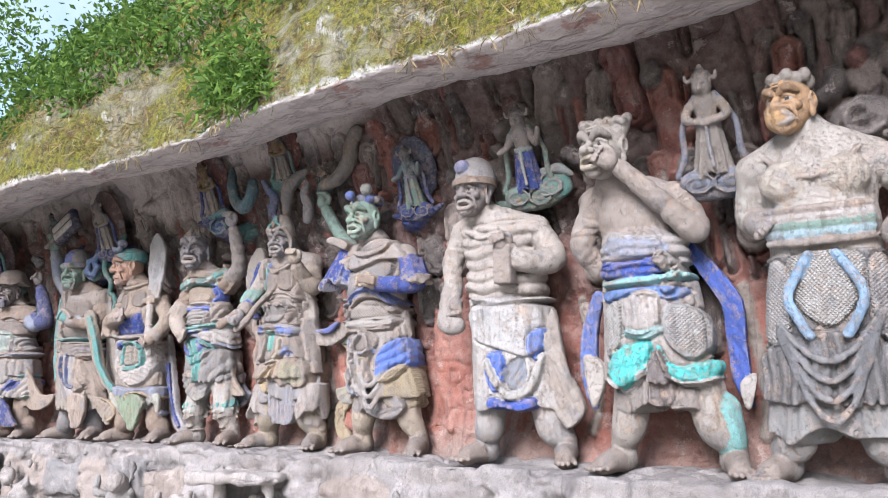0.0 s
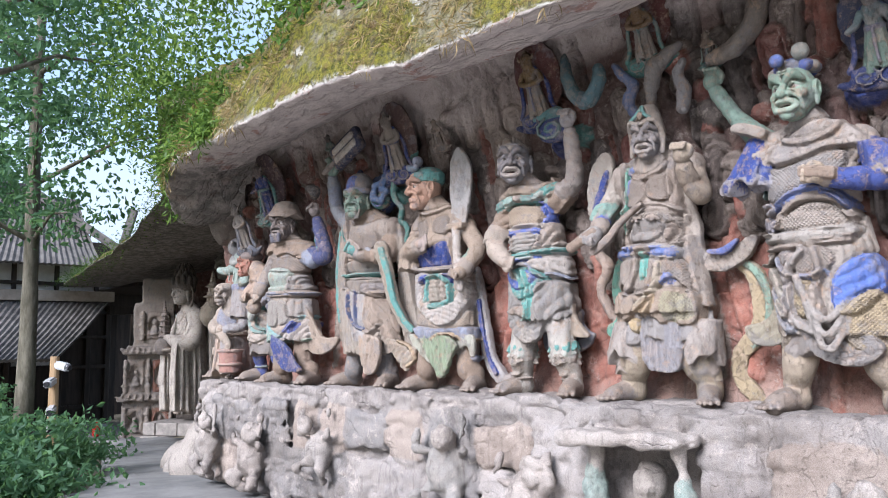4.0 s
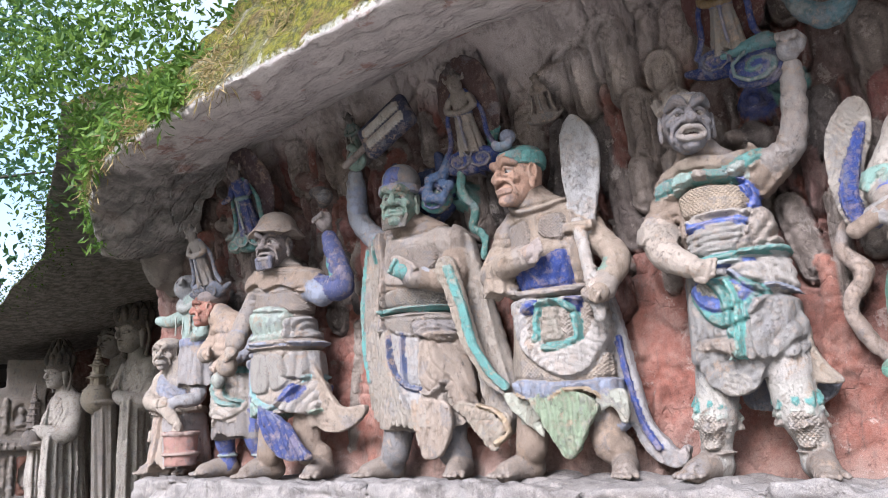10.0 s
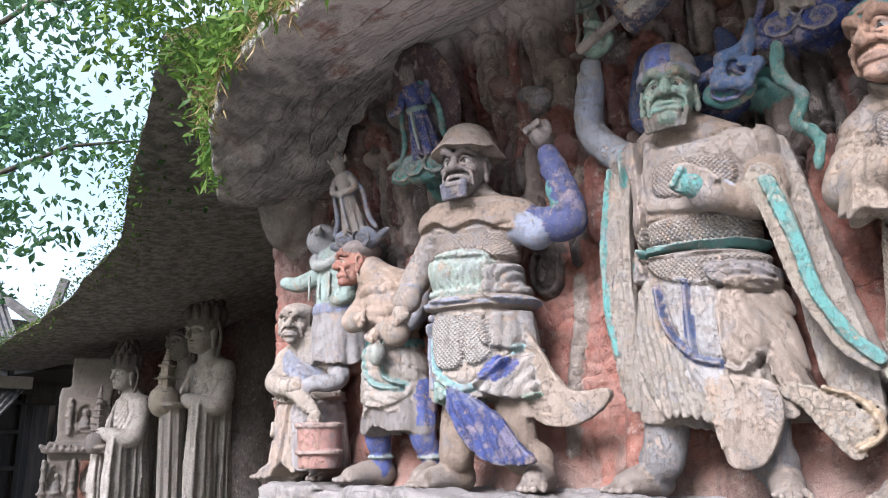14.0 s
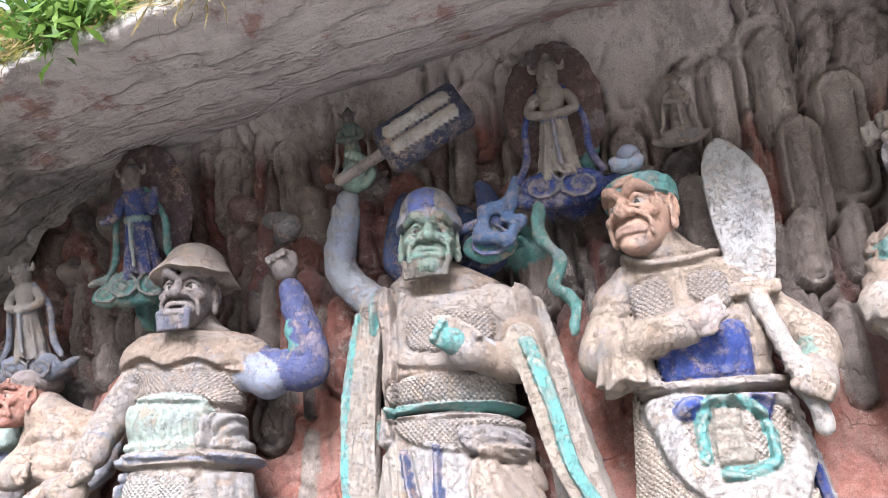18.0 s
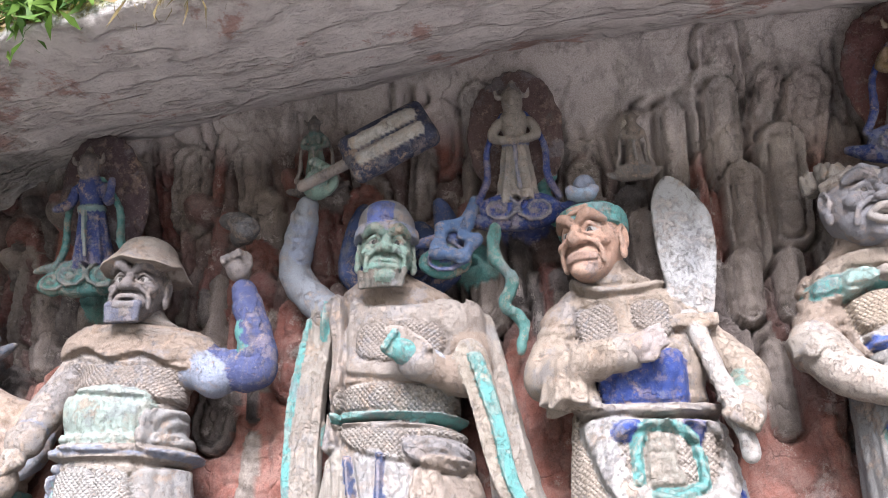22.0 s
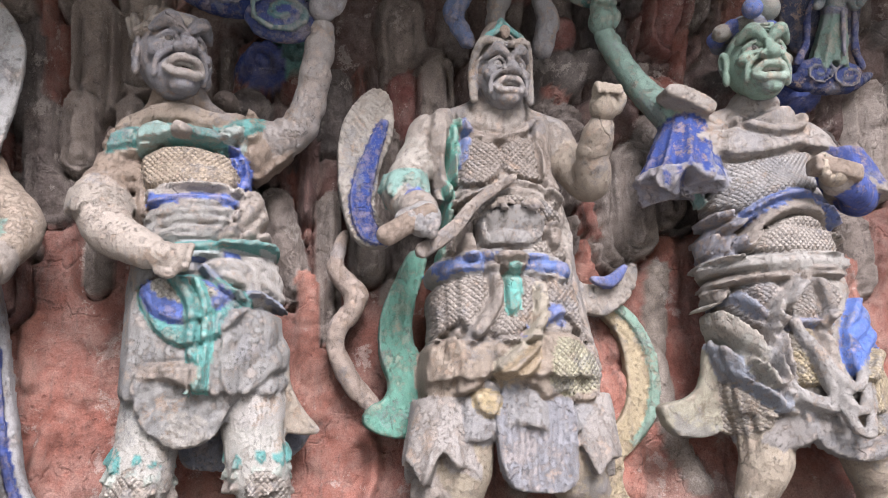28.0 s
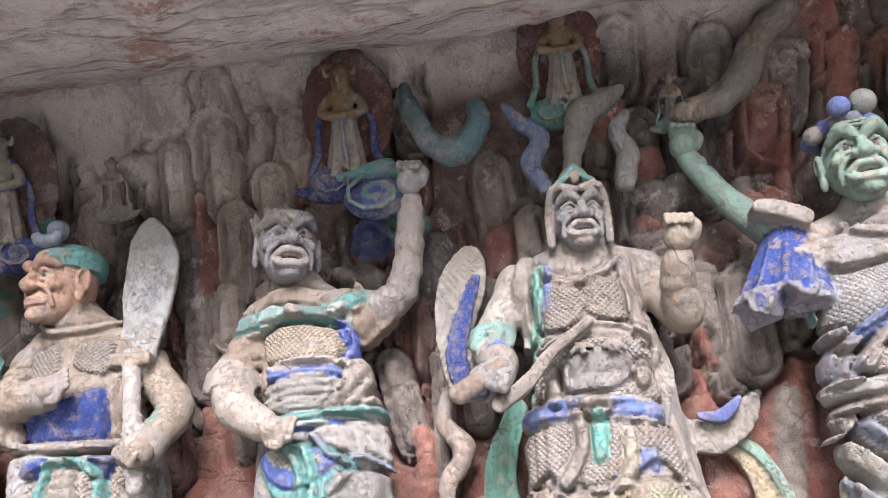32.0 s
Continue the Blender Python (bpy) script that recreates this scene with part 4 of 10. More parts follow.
# ledge with its carved front
def ledge():
    c = Clay((-6.4, -1.95, -0.35), (6.0, 0.1, 1.0), 0.0215, (0.28, 0.258, 0.244))
    s, x, y, z = c.window((-6.4, -1.95, -0.35), (6.0, 0.1, 1.0), 0)
    front = (-0.72 + wy(x) * 1.0).astype(np.float32)
    # a worn lip above, the rock under it drawn back towards its foot
    low = np.clip((0.78 - z) / 1.0, 0, 1)
    lip = 0.035 * np.clip((z - 0.76) / 0.04, 0, 1)
    edge = front + 0.03 * np.sin(x * 5.1) + 0.02 * np.sin(x * 13.7 + 1) - lip - 0.05 * np.sin(low * 3.1) + low * 0.14
    turned = np.clip((front + 0.75 - y) / 0.75, 0, 1) ** 1.5
    side = np.maximum(-5.66 + 0.42 * turned + 0.6 * low + 0.05 * np.sin(9 * z) - x, x - 6.0)
    c.blend(s, np.maximum(np.maximum(edge - y, z - LEDGE + 0.012 * np.sin(3.1 * x) * np.sin(5 * y)), side * np.ones_like(y)) * 0.8, None, 0.03, "add")
    rng = random.Random(21)

    def at(px, pz, out=0.1):
        return (px, -0.74 + float(wy(px)) - out, pz)

    # broad worn blocks between the figures, scored across
    tints = (None, (0.34, 0.315, 0.3), (0.28, 0.26, 0.25), (0.22, 0.21, 0.205), (0.31, 0.26, 0.225))
    px = -5.0
    while px < 5.8:
        w = rng.uniform(0.16, 0.3)
        for zz, tall in ((0.6, rng.uniform(0.14, 0.22)), (0.18, rng.uniform(0.2, 0.26))):
            q = at(px + w, zz, rng.uniform(-0.02, 0.02))
            c.box(q, (w * 1.06, 0.06, tall * 1.1), rng.choice(tints), 0.07, tilt=rng.uniform(-5, 5), turn=rng.uniform(-9, 9), round_by=0.07)
            for k in range(rng.randint(1, 3)):
                h = zz + rng.uniform(-0.8, 0.8) * tall
                c.tube([at(px + 0.05, h, 0.09), at(px + w, h + rng.uniform(-0.03, 0.03), 0.08), at(px + 1.9 * w, h + rng.uniform(-0.04, 0.04), 0.09)], 0.014, None, mode="cut")
        px += 2 * w + rng.uniform(0.0, 0.05)
    # worn bearers with round heads, arms lifted to the lip
    for px, pz, rr, lean in ((-3.75, 0.5, 0.1, 0.12), (-2.75, 0.62, 0.085, -0.1), (-1.3, 0.64, 0.1, 0.05), (-4.6, 0.55, 0.1, 0.1), (1.62, 0.6, 0.1, -0.08), (2.75, 0.55, 0.11, 0.1), (3.95, 0.58, 0.11, -0.1), (4.9, 0.55, 0.1, 0.1), (-0.55, 0.5, 0.1, 0.1)):
        body, head = rng.choice(((0.3, 0.275, 0.255), (0.34, 0.305, 0.28), (0.26, 0.25, 0.235))), (0.38, 0.345, 0.315)
        c.ell(at(px, pz - 2.3 * rr, 0.08), (rr * 1.8, rr * 1.6, rr * 2.2), body, 0.01, tilt=lean * 80)
        c.ell(at(px + lean, pz, 0.17), (rr * 1.05, rr * 1.05, rr * 1.2), head, 0.008)
        c.ell(at(px + lean, pz - 0.1 * rr, 0.17 + rr * 0.95), (rr * 0.2, rr * 0.25, rr * 0.3), head, 0.01)
        for q in (-1, 1):
            c.ell(at(px + lean + q * rr * 0.4, pz + 0.12 * rr, 0.17 + rr * 0.95), (rr * 0.22, rr * 0.2, rr * 0.14), DARK, 0.006, mode="cut")
            c.tube([at(px + q * rr * 1.4, pz - rr * 1.2, 0.1), at(px + q * rr * 2.3, pz - rr * 0.7, 0.17), at(px + q * rr * 1.9, pz + rr * 1.5, 0.13)], [rr * 0.5, rr * 0.45, rr * 0.35], body, 0.015)
            c.tube([at(px + q * rr * 0.7, pz - rr * 3.4, 0.1), at(px + q * rr * 1.9, pz - rr * 4.1, 0.22), at(px + q * rr * 0.9, pz - rr * 5.2, 0.12)], [rr * 0.7, rr * 0.6, rr * 0.45], body, 0.02)
        for k in range(3):
            swag(c, at(px - rr * 1.3, pz - rr * (1.5 + 0.6 * k), 0.13), at(px + rr * 1.3, pz - rr * (1.5 + 0.6 * k), 0.13), rr * 0.7, 0.014, body, 0.07)
    # the crouching bearer under a stone lintel, in teal sleeves
    c.box(at(0.3, 0.43, 0.06), (0.33, 0.2, 0.27), (0.25, 0.2, 0.18), 0.02, round_by=0.08, mode="cut")
    c.box(at(0.3, 0.76, 0.12), (0.42, 0.2, 0.05), (0.4, 0.365, 0.335), 0.02, tilt=2, round_by=0.03)
    head = (0.36, 0.33, 0.3)
    c.ell(at(0.33, 0.5, 0.02), (0.11, 0.12, 0.14), head, 0.02, tilt=-28)
    c.ell(at(0.38, 0.47, 0.13), (0.035, 0.05, 0.05), head, 0.01)
    c.ell(at(0.42, 0.4, 0.1), (0.06, 0.05, 0.03), (0.12, 0.09, 0.08), 0.004)
    for q in (-1, 1):
        c.tube([at(0.36 + 0.05 * q - 0.02, 0.55 - 0.02 * q, 0.13), at(0.36 + 0.08 * q, 0.56 - 0.03 * q, 0.1)], 0.018, head, 0.005)
        c.tube([at(0.33 + q * 0.16, 0.2, 0.0), at(0.33 + q * 0.3, 0.36, 0.12), at(0.33 + q * 0.29, 0.56, 0.12)], [0.1, 0.085, 0.06], (0.26, 0.33, 0.3), 0.02)
        for k in range(3):
            c.ell(at(0.33 + q * 0.3, 0.4 + 0.05 * k, 0.12), (0.085, 0.085, 0.014), (0.33, 0.36, 0.33), 0.006)
        c.tube([at(0.33 + q * 0.29, 0.56, 0.12), at(0.33 + q * 0.27, 0.72, 0.14)], [0.055, 0.06], head, 0.01)
    c.ell(at(0.33, 0.12, 0.02), (0.26, 0.16, 0.2), (0.32, 0.34, 0.31), 0.03)
    # upright drain channel beside the lintel
    c.tube([at(0.8, 0.98, 0.12), at(0.84, 0.6, 0.13), at(0.82, -0.2, 0.13)], 0.035, None, mode="cut")
    c.crag(0.02, 9, 3, 0.2)
    c.crag(0.018, 21, 5, 0.2)
    c.rough(0.016, 8, 4)
    c.rough(0.008, 31, 8)
    return sculpt("ledge", [c], (0, 0, 0), ROCK, "rock ledge carved with crouching worn bearers", "rock ledge", kind="structure")


ledge()


# jamb: the rock that closes the niche on its far side
def jamb():
    c = Clay((-7.0, -1.35, 1.7), (-4.9, 1.8, 3.7), 0.028, (0.22, 0.19, 0.165))
    c.tube([(-5.35, -0.3, 3.2), (-5.7, 0.1, 2.85), (-5.9, 0.6, 2.6), (-6.0, 1.2, 2.5)], [0.26, 0.24, 0.3, 0.3], None, 0.1)
    c.box((-6.0, 1.2, 2.9), (0.4, 0.5, 0.8), None, 0.2, turn=25, round_by=0.2)
    c.crag(0.03, 11, 5)
    c.rough(0.03, 8, 6)
    return sculpt("rock_jamb", [c], (0, 0, 0), ROCK, "rough rock edge closing the niche", "rock", kind="structure")


jamb()


# ground: one sheet, falling gently towards the hall
def ground_z(x):
    return np.interp(x, [-40, -24, -5, 3], [-2.0, -1.9, -0.15, -0.1])


def ground():
    xs = np.concatenate([[-900, -300, -120, -60], np.arange(-40, 14, 0.5), [20, 40, 120, 300, 900]])
    ys = np.concatenate([[-900, -300, -100, -40, -20], np.arange(-12, 16, 0.5), [25, 60, 200, 900]])
    X, Y = np.meshgrid(xs, ys, indexing="ij")
    Z = ground_z(X) + 0.01 * np.sin(X * 3) * np.cos(Y * 2.3)
    me = mesh_from("ground", np.stack([X, Y, Z], -1).reshape(-1, 3), grid_quads(*X.shape))
    me.materials.append(SOIL)
    tagged(new("ground", me), "dark earth under the trees", "ground", kind="structure")
    # the paved walk in front of the carvings
    P, Q = [], []
    us = np.arange(0, 46, 0.25)
    line = np.array([(9.0, -3.6), (0.0, -3.1), (-3.2, -2.2), (-5.0, -0.9), (-7.0, 0.2), (-12.0, 2.5), (-20.0, 6.2), (-26.0, 7.6), (-36.0, 9.0)])
    s = np.r_[0, np.cumsum(np.linalg.norm(np.diff(line, axis=0), axis=1))]
    c = np.stack([np.interp(us, s, line[:, k]) for k in range(2)], 1)
    d = np.gradient(c, axis=0)
    d /= np.linalg.norm(d, axis=1)[:, None]
    side = np.stack([-d[:, 1], d[:, 0]], 1)
    # the mostly unseen court is spread wide to reflect light into the niche
    half = np.interp(c[:, 0], [-12, -5, -3, 0], [1.0, 0.85, 2.2, 5.5])[:, None]
    rows = [np.concatenate([c + side * half * w, ground_z(c[:, 0:1]) + 0.035 - (0.2 if abs(w) > 1 else 0)], 1) for w in (-1.02, -1, -0.5, 0, 0.5, 1, 1.02)]
    pts = np.stack(rows, 1)
    # past this cut the same pavement takes the tone with tree shade painted in
    cut = int(np.argmax(c[:, 0] < -1.8))
    for name, a, b, mat, label in (("pavement", 0, cut + 1, BOUNCE_PAVING, "worn stone court before the carvings, widened and paled to bounce light upward"), ("pavement_walk", cut, len(us), SHADED_PATHSTONE, "grey stone walk leading to the hall, tree shade put into its colour")):
        me = mesh_from(name, pts[a:b].reshape(-1, 3), grid_quads(b - a, 7)[:, ::-1])
        me.materials.append(mat)
        tagged(new(name, me), label, "pavement", kind="structure")


ground()


# the guardian figures
def face(c, at, r, colour, turn=0.0, lips=None, eye=(0.34, 0.31, 0.28), fierce=1.0, snout=0.0, ears=True, gape=1.0):
    """A broad carved face; turn in degrees to the figure's left."""
    a = radians(turn)
    f, s = np.array([math.sin(a), -math.cos(a), 0]), np.array([math.cos(a), math.sin(a), 0])
    at = np.array(at)

    def p(side, fwd, up):
        return at + r * (side * s + fwd * f + np.array([0, 0, up]))

    dim = tuple(0.72 * v for v in colour[:3])
    c.ell(p(0, 0, 0.1), (0.84 * r, 0.92 * r, 1.05 * r), colour, 0.01, turn)
    c.ell(p(0, 0.3, -0.58), (0.64 * r, 0.6 * r, 0.6 * r), colour, 0.014, turn)
    c.ell(p(0, 0.7 + 0.5 * snout, -0.98), (0.34 * r, 0.28 * r, 0.24 * r), colour, 0.014)
    c.ell(p(0, 0.62 + 0.7 * snout, -0.6), (0.46 * r, 0.32 * r, 0.34 * r), colour, 0.014, turn)
    for q in (-1, 1):
        c.ell(p(q * 0.52, 0.6, -0.16), (0.27 * r, 0.26 * r, 0.22 * r), colour, 0.008)
        c.ell(p(q * 0.37, 0.98, 0.14), (0.27 * r, 0.3 * r, 0.2 * r), dim, 0.008, mode="cut")
        c.ell(p(q * 0.36, 0.68, 0.13), (0.2 * r, 0.18 * r, 0.165 * r), eye, 0.002)
        c.ell(p(q * 0.36, 0.83, 0.11), (0.085 * r, 0.06 * r, 0.085 * r), (0.03, 0.028, 0.026), 0.0)
        c.tube([p(q * 0.14, 0.84, 0.16), p(q * 0.36, 0.9, 0.29), p(q * 0.6, 0.68, 0.17)], 0.06 * r, colour, 0.003)
        c.tube([p(q * 0.14, 0.86, 0.08), p(q * 0.36, 0.86, -0.03), p(q * 0.6, 0.66, 0.06)], 0.05 * r, colour, 0.003)
        c.tube([p(q * 0.12, 0.98, 0.36), p(q * 0.4, 0.96, 0.48 + 0.08 * fierce), p(q * 0.72, 0.62, 0.4)], [0.13 * r, (0.13 + 0.05 * fierce) * r, 0.09 * r], dim, 0.005)
        c.ell(p(q * 0.2, 1.0 + 0.8 * snout, -0.19), (0.16 * r, 0.15 * r, 0.13 * r), colour, 0.005)
        c.tube([p(q * 0.28, 0.98, -0.16), p(q * 0.58, 0.78, -0.4), p(q * 0.6, 0.6, -0.78)], 0.07 * r, colour, 0.005)
        c.ell(p(q * 0.14, 1.14 + 0.9 * snout, -0.26), (0.06 * r, 0.07 * r, 0.05 * r), (0.05, 0.04, 0.04), 0.0, mode="cut")
        if ears:
            c.ell(p(q * 0.9, -0.05, 0.05), (0.11 * r, 0.26 * r, 0.4 * r), colour, 0.005, turn)
            c.ell(p(q * 0.96, -0.02, 0.1), (0.08 * r, 0.14 * r, 0.22 * r), dim, 0.0, turn, mode="cut")
            c.ell(p(q * 0.9, 0.02, -0.42), (0.11 * r, 0.14 * r, 0.22 * r), colour, 0.005, turn)
    c.tube([p(0, 0.9, 0.3), p(0, 1.08 + snout * 0.3, -0.02), p(0, 1.12 + snout, -0.16)], [0.11 * r, 0.15 * r, 0.2 * r], colour, 0.005)
    w = lips or tuple(x * 1.15 for x in colour)
    u = 0.9 * snout
    c.ell(p(0, 0.98 + u, -0.64), (0.36 * r, 0.3 * r, 0.13 * r * gape), (0.1, 0.055, 0.05), 0.0, turn, mode="cut")
    c.ell(p(0, 0.66 + u, -0.64), (0.36 * r, 0.14 * r, 0.14 * r), (0.075, 0.045, 0.042), 0.0, turn)
    if gape > 0.7:
        c.tube([p(-0.28, 0.78 + u, -0.57), p(0, 0.86 + u, -0.55), p(0.28, 0.78 + u, -0.57)], 0.055 * r, (0.46, 0.43, 0.38), 0.0)
    up, dn = -0.64 + 0.19 * gape, -0.64 - 0.2 * gape
    c.tube([p(-0.44, 0.76 + u, -0.66), p(-0.26, 0.94 + u, up - 0.02), p(0, 1.0 + u, up), p(0.26, 0.94 + u, up - 0.02), p(0.44, 0.76 + u, -0.66)], (0.05 + 0.05 * gape) * r, w, 0.002)
    c.tube([p(-0.42, 0.76 + u, -0.7), p(-0.25, 0.9 + u, dn + 0.01), p(0, 0.97 + u, dn), p(0.25, 0.9 + u, dn + 0.01), p(0.42, 0.76 + u, -0.7)], (0.06 + 0.055 * gape) * r, w, 0.002)
    for q in (0.0, 0.14):
        c.tube([p(-0.3, 0.84, 0.74 + q), p(0, 0.95 - 0.5 * q, 0.7 + q), p(0.3, 0.84, 0.74 + q)], 0.04 * r, colour, 0.008)
    return p


def hand(at, towards, r, colour, curl=0.5, voxel=0.0078):
    """A hand: palm and five bent fingers."""
    at, d = np.array(at, float), np.array(towards, float)
    d /= np.linalg.norm(d)
    c = Clay(at - 2.6 * r, at + 2.6 * r, voxel, colour)
    c.smooth = True
    side = np.cross(d, (0, -1, 0.2))
    side /= np.linalg.norm(side) + 1e-9
    nrm = np.cross(side, d)
    c.ell(at, (r * 0.85,) * 3, colour, 0.01)
    c.ell(at + d * r * 0.35, (r * 0.8,) * 3, colour, 0.015)
    for k in range(4):
        q = at + side * r * (k - 1.5) * 0.42 + d * r * 0.85
        m = q + d * r * (0.75 - 0.35 * curl) + nrm * r * 0.3 * curl
        e = m + d * r * (0.6 - 1.1 * curl) + nrm * r * 0.6 * curl
        c.tube([q, m, e], [0.25 * r, 0.22 * r, 0.18 * r], colour, 0.006)
    q = at + side * r * 0.85
    c.tube([q, q + d * r * 0.7 + side * r * 0.25, q + d * r * 1.1 - side * r * 0.1], [0.28 * r, 0.24 * r, 0.18 * r], colour, 0.008)
    return c


def trunk(y0, shl, shr, waist, box_lo, box_hi, coat, lower=None, chest=None, neck=None, deep=0.15, voxel=0.0104):
    """The clay of a body from shoulders to waist."""
    c = Clay(box_lo, box_hi, voxel, STONE)
    mid = ((shl[0] + shr[0]) / 2, (shl[1] + shr[1]) / 2)
    half = (shr[0] - shl[0]) / 2
    wm, wh, wz = (waist[0] + waist[1]) / 2, (waist[1] - waist[0]) / 2, waist[2]
    c.ell((mid[0], y0, mid[1] - 0.13), (half * 0.92, deep, 0.2), coat, 0.03)
    c.cone((mid[0], y0, mid[1] - 0.1), (wm, y0, wz), half * 0.86, wh * 0.98, coat, 0.04, flat=1.45)
    c.ell((wm, y0 - 0.05, wz + 0.13), (wh * 0.95, deep, 0.16), chest or coat, 0.03)
    for q in (shl, shr):
        c.ell((q[0], y0, q[1] - 0.04), (0.08, 0.09, 0.085), coat, 0.04)
    if neck:
        for q in (shl, shr):
            c.cone((q[0], y0, q[1] - 0.03), (neck[0] + 0.25 * (q[0] - neck[0]), y0 - 0.03, neck[1] - 0.01), 0.085, 0.07, coat, 0.04)
        c.cone((mid[0], y0 - 0.01, mid[1] - 0.05), (neck[0], y0 - 0.05, neck[1] + 0.03), 0.12, 0.1, coat, 0.03)
    return c


def legs(c, y0, feet, top, boot, r=0.09, toes=True):
    for x, fx in feet:
        c.tube([(x, y0, top + 0.1), (x + (fx - x) * 0.4, y0 - 0.03, top - 0.12), (fx, y0 + 0.01, LEDGE + 0.14), (fx, y0 + 0.01, LEDGE + 0.05)], [r * 1.0, r * 0.9, r * 0.62, r * 0.66], boot, 0.02)
        c.ell((fx, y0 + 0.0, LEDGE + 0.13), (r * 0.72, r * 0.72, 0.018), PALE, 0.008)
        out = 0.35 if fx > x else -0.35
        c.tube([(fx, y0 + 0.04, LEDGE + 0.04), (fx + 0.1 * out, y0 - 0.07, LEDGE + 0.045), (fx + 0.2 * out, y0 - 0.17, LEDGE + 0.022)], [0.062, 0.058, 0.05], STONE, 0.02)
        if toes:
            for k in range(5):
                o = k - 2
                c.tube([(fx + 0.2 * out + 0.026 * o, y0 - 0.19 + 0.008 * o * o, LEDGE + 0.022), (fx + 0.25 * out + 0.03 * o, y0 - 0.25 + 0.01 * o * o, LEDGE + 0.012)], [0.017, 0.014], STONE, 0.005)


def arm(c, pts, r, colour, cuff=None, bands=0, band=PALE):
    """A sleeved arm through shoulder, elbow and wrist, with cloth creased round it."""
    r = [q * 0.74 for q in r]
    c.tube(pts, r, colour, 0.025)
    for n, ((p, q), (s, e)) in enumerate(zip(zip(pts, pts[1:]), zip(r, r[1:]))):
        c.wring(p, q, 1.25 * max(s, e), 0.017, 0.055, n + len(pts))
    a, b = np.array(pts[-2]), np.array(pts[-1])
    if cuff:
        c.cone(a + 0.72 * (b - a), a + 0.95 * (b - a), r[-1] * 1.3, r[-1] * 1.4, cuff, 0.006)
        c.cone(a + 0.9 * (b - a), a + 0.97 * (b - a), r[-1] * 1.5, r[-1] * 1.5, PALE, 0.004)
    for k in range(bands):
        q = a + (0.25 + 0.2 * k) * (b - a)
        c.cone(q, q + 0.04 * (b - a), r[-1] * 1.28, r[-1] * 1.28, band, 0.006)


def finish(name, clays, x, y, label, group="guardians on the ledge"):
    c = clays[0]
    c.drape(x, y, LEDGE + 0.2, LEDGE + 0.98, 0.011, 26, len(label))
    c.crumple(LEDGE + 0.95, LEDGE + 1.55, 0.0045, len(label) + 3)
    c.rough(0.0026, 40, len(label))
    for h in clays[1:]:
        h.rough(0.0016, 60, len(label) + 1)
    return sculpt(name, clays, (x, y, LEDGE), STATUE, label, "statue", group)


def head_clay(at, r, colour, up=1.9):
    c = Clay(np.array(at) - (1.75 * r, 1.75 * r, 1.35 * r), np.array(at) + (1.75 * r, 1.6 * r, up * r), 0.0052, colour)
    c.grow, c.smooth = (at, 1.08), True
    return c


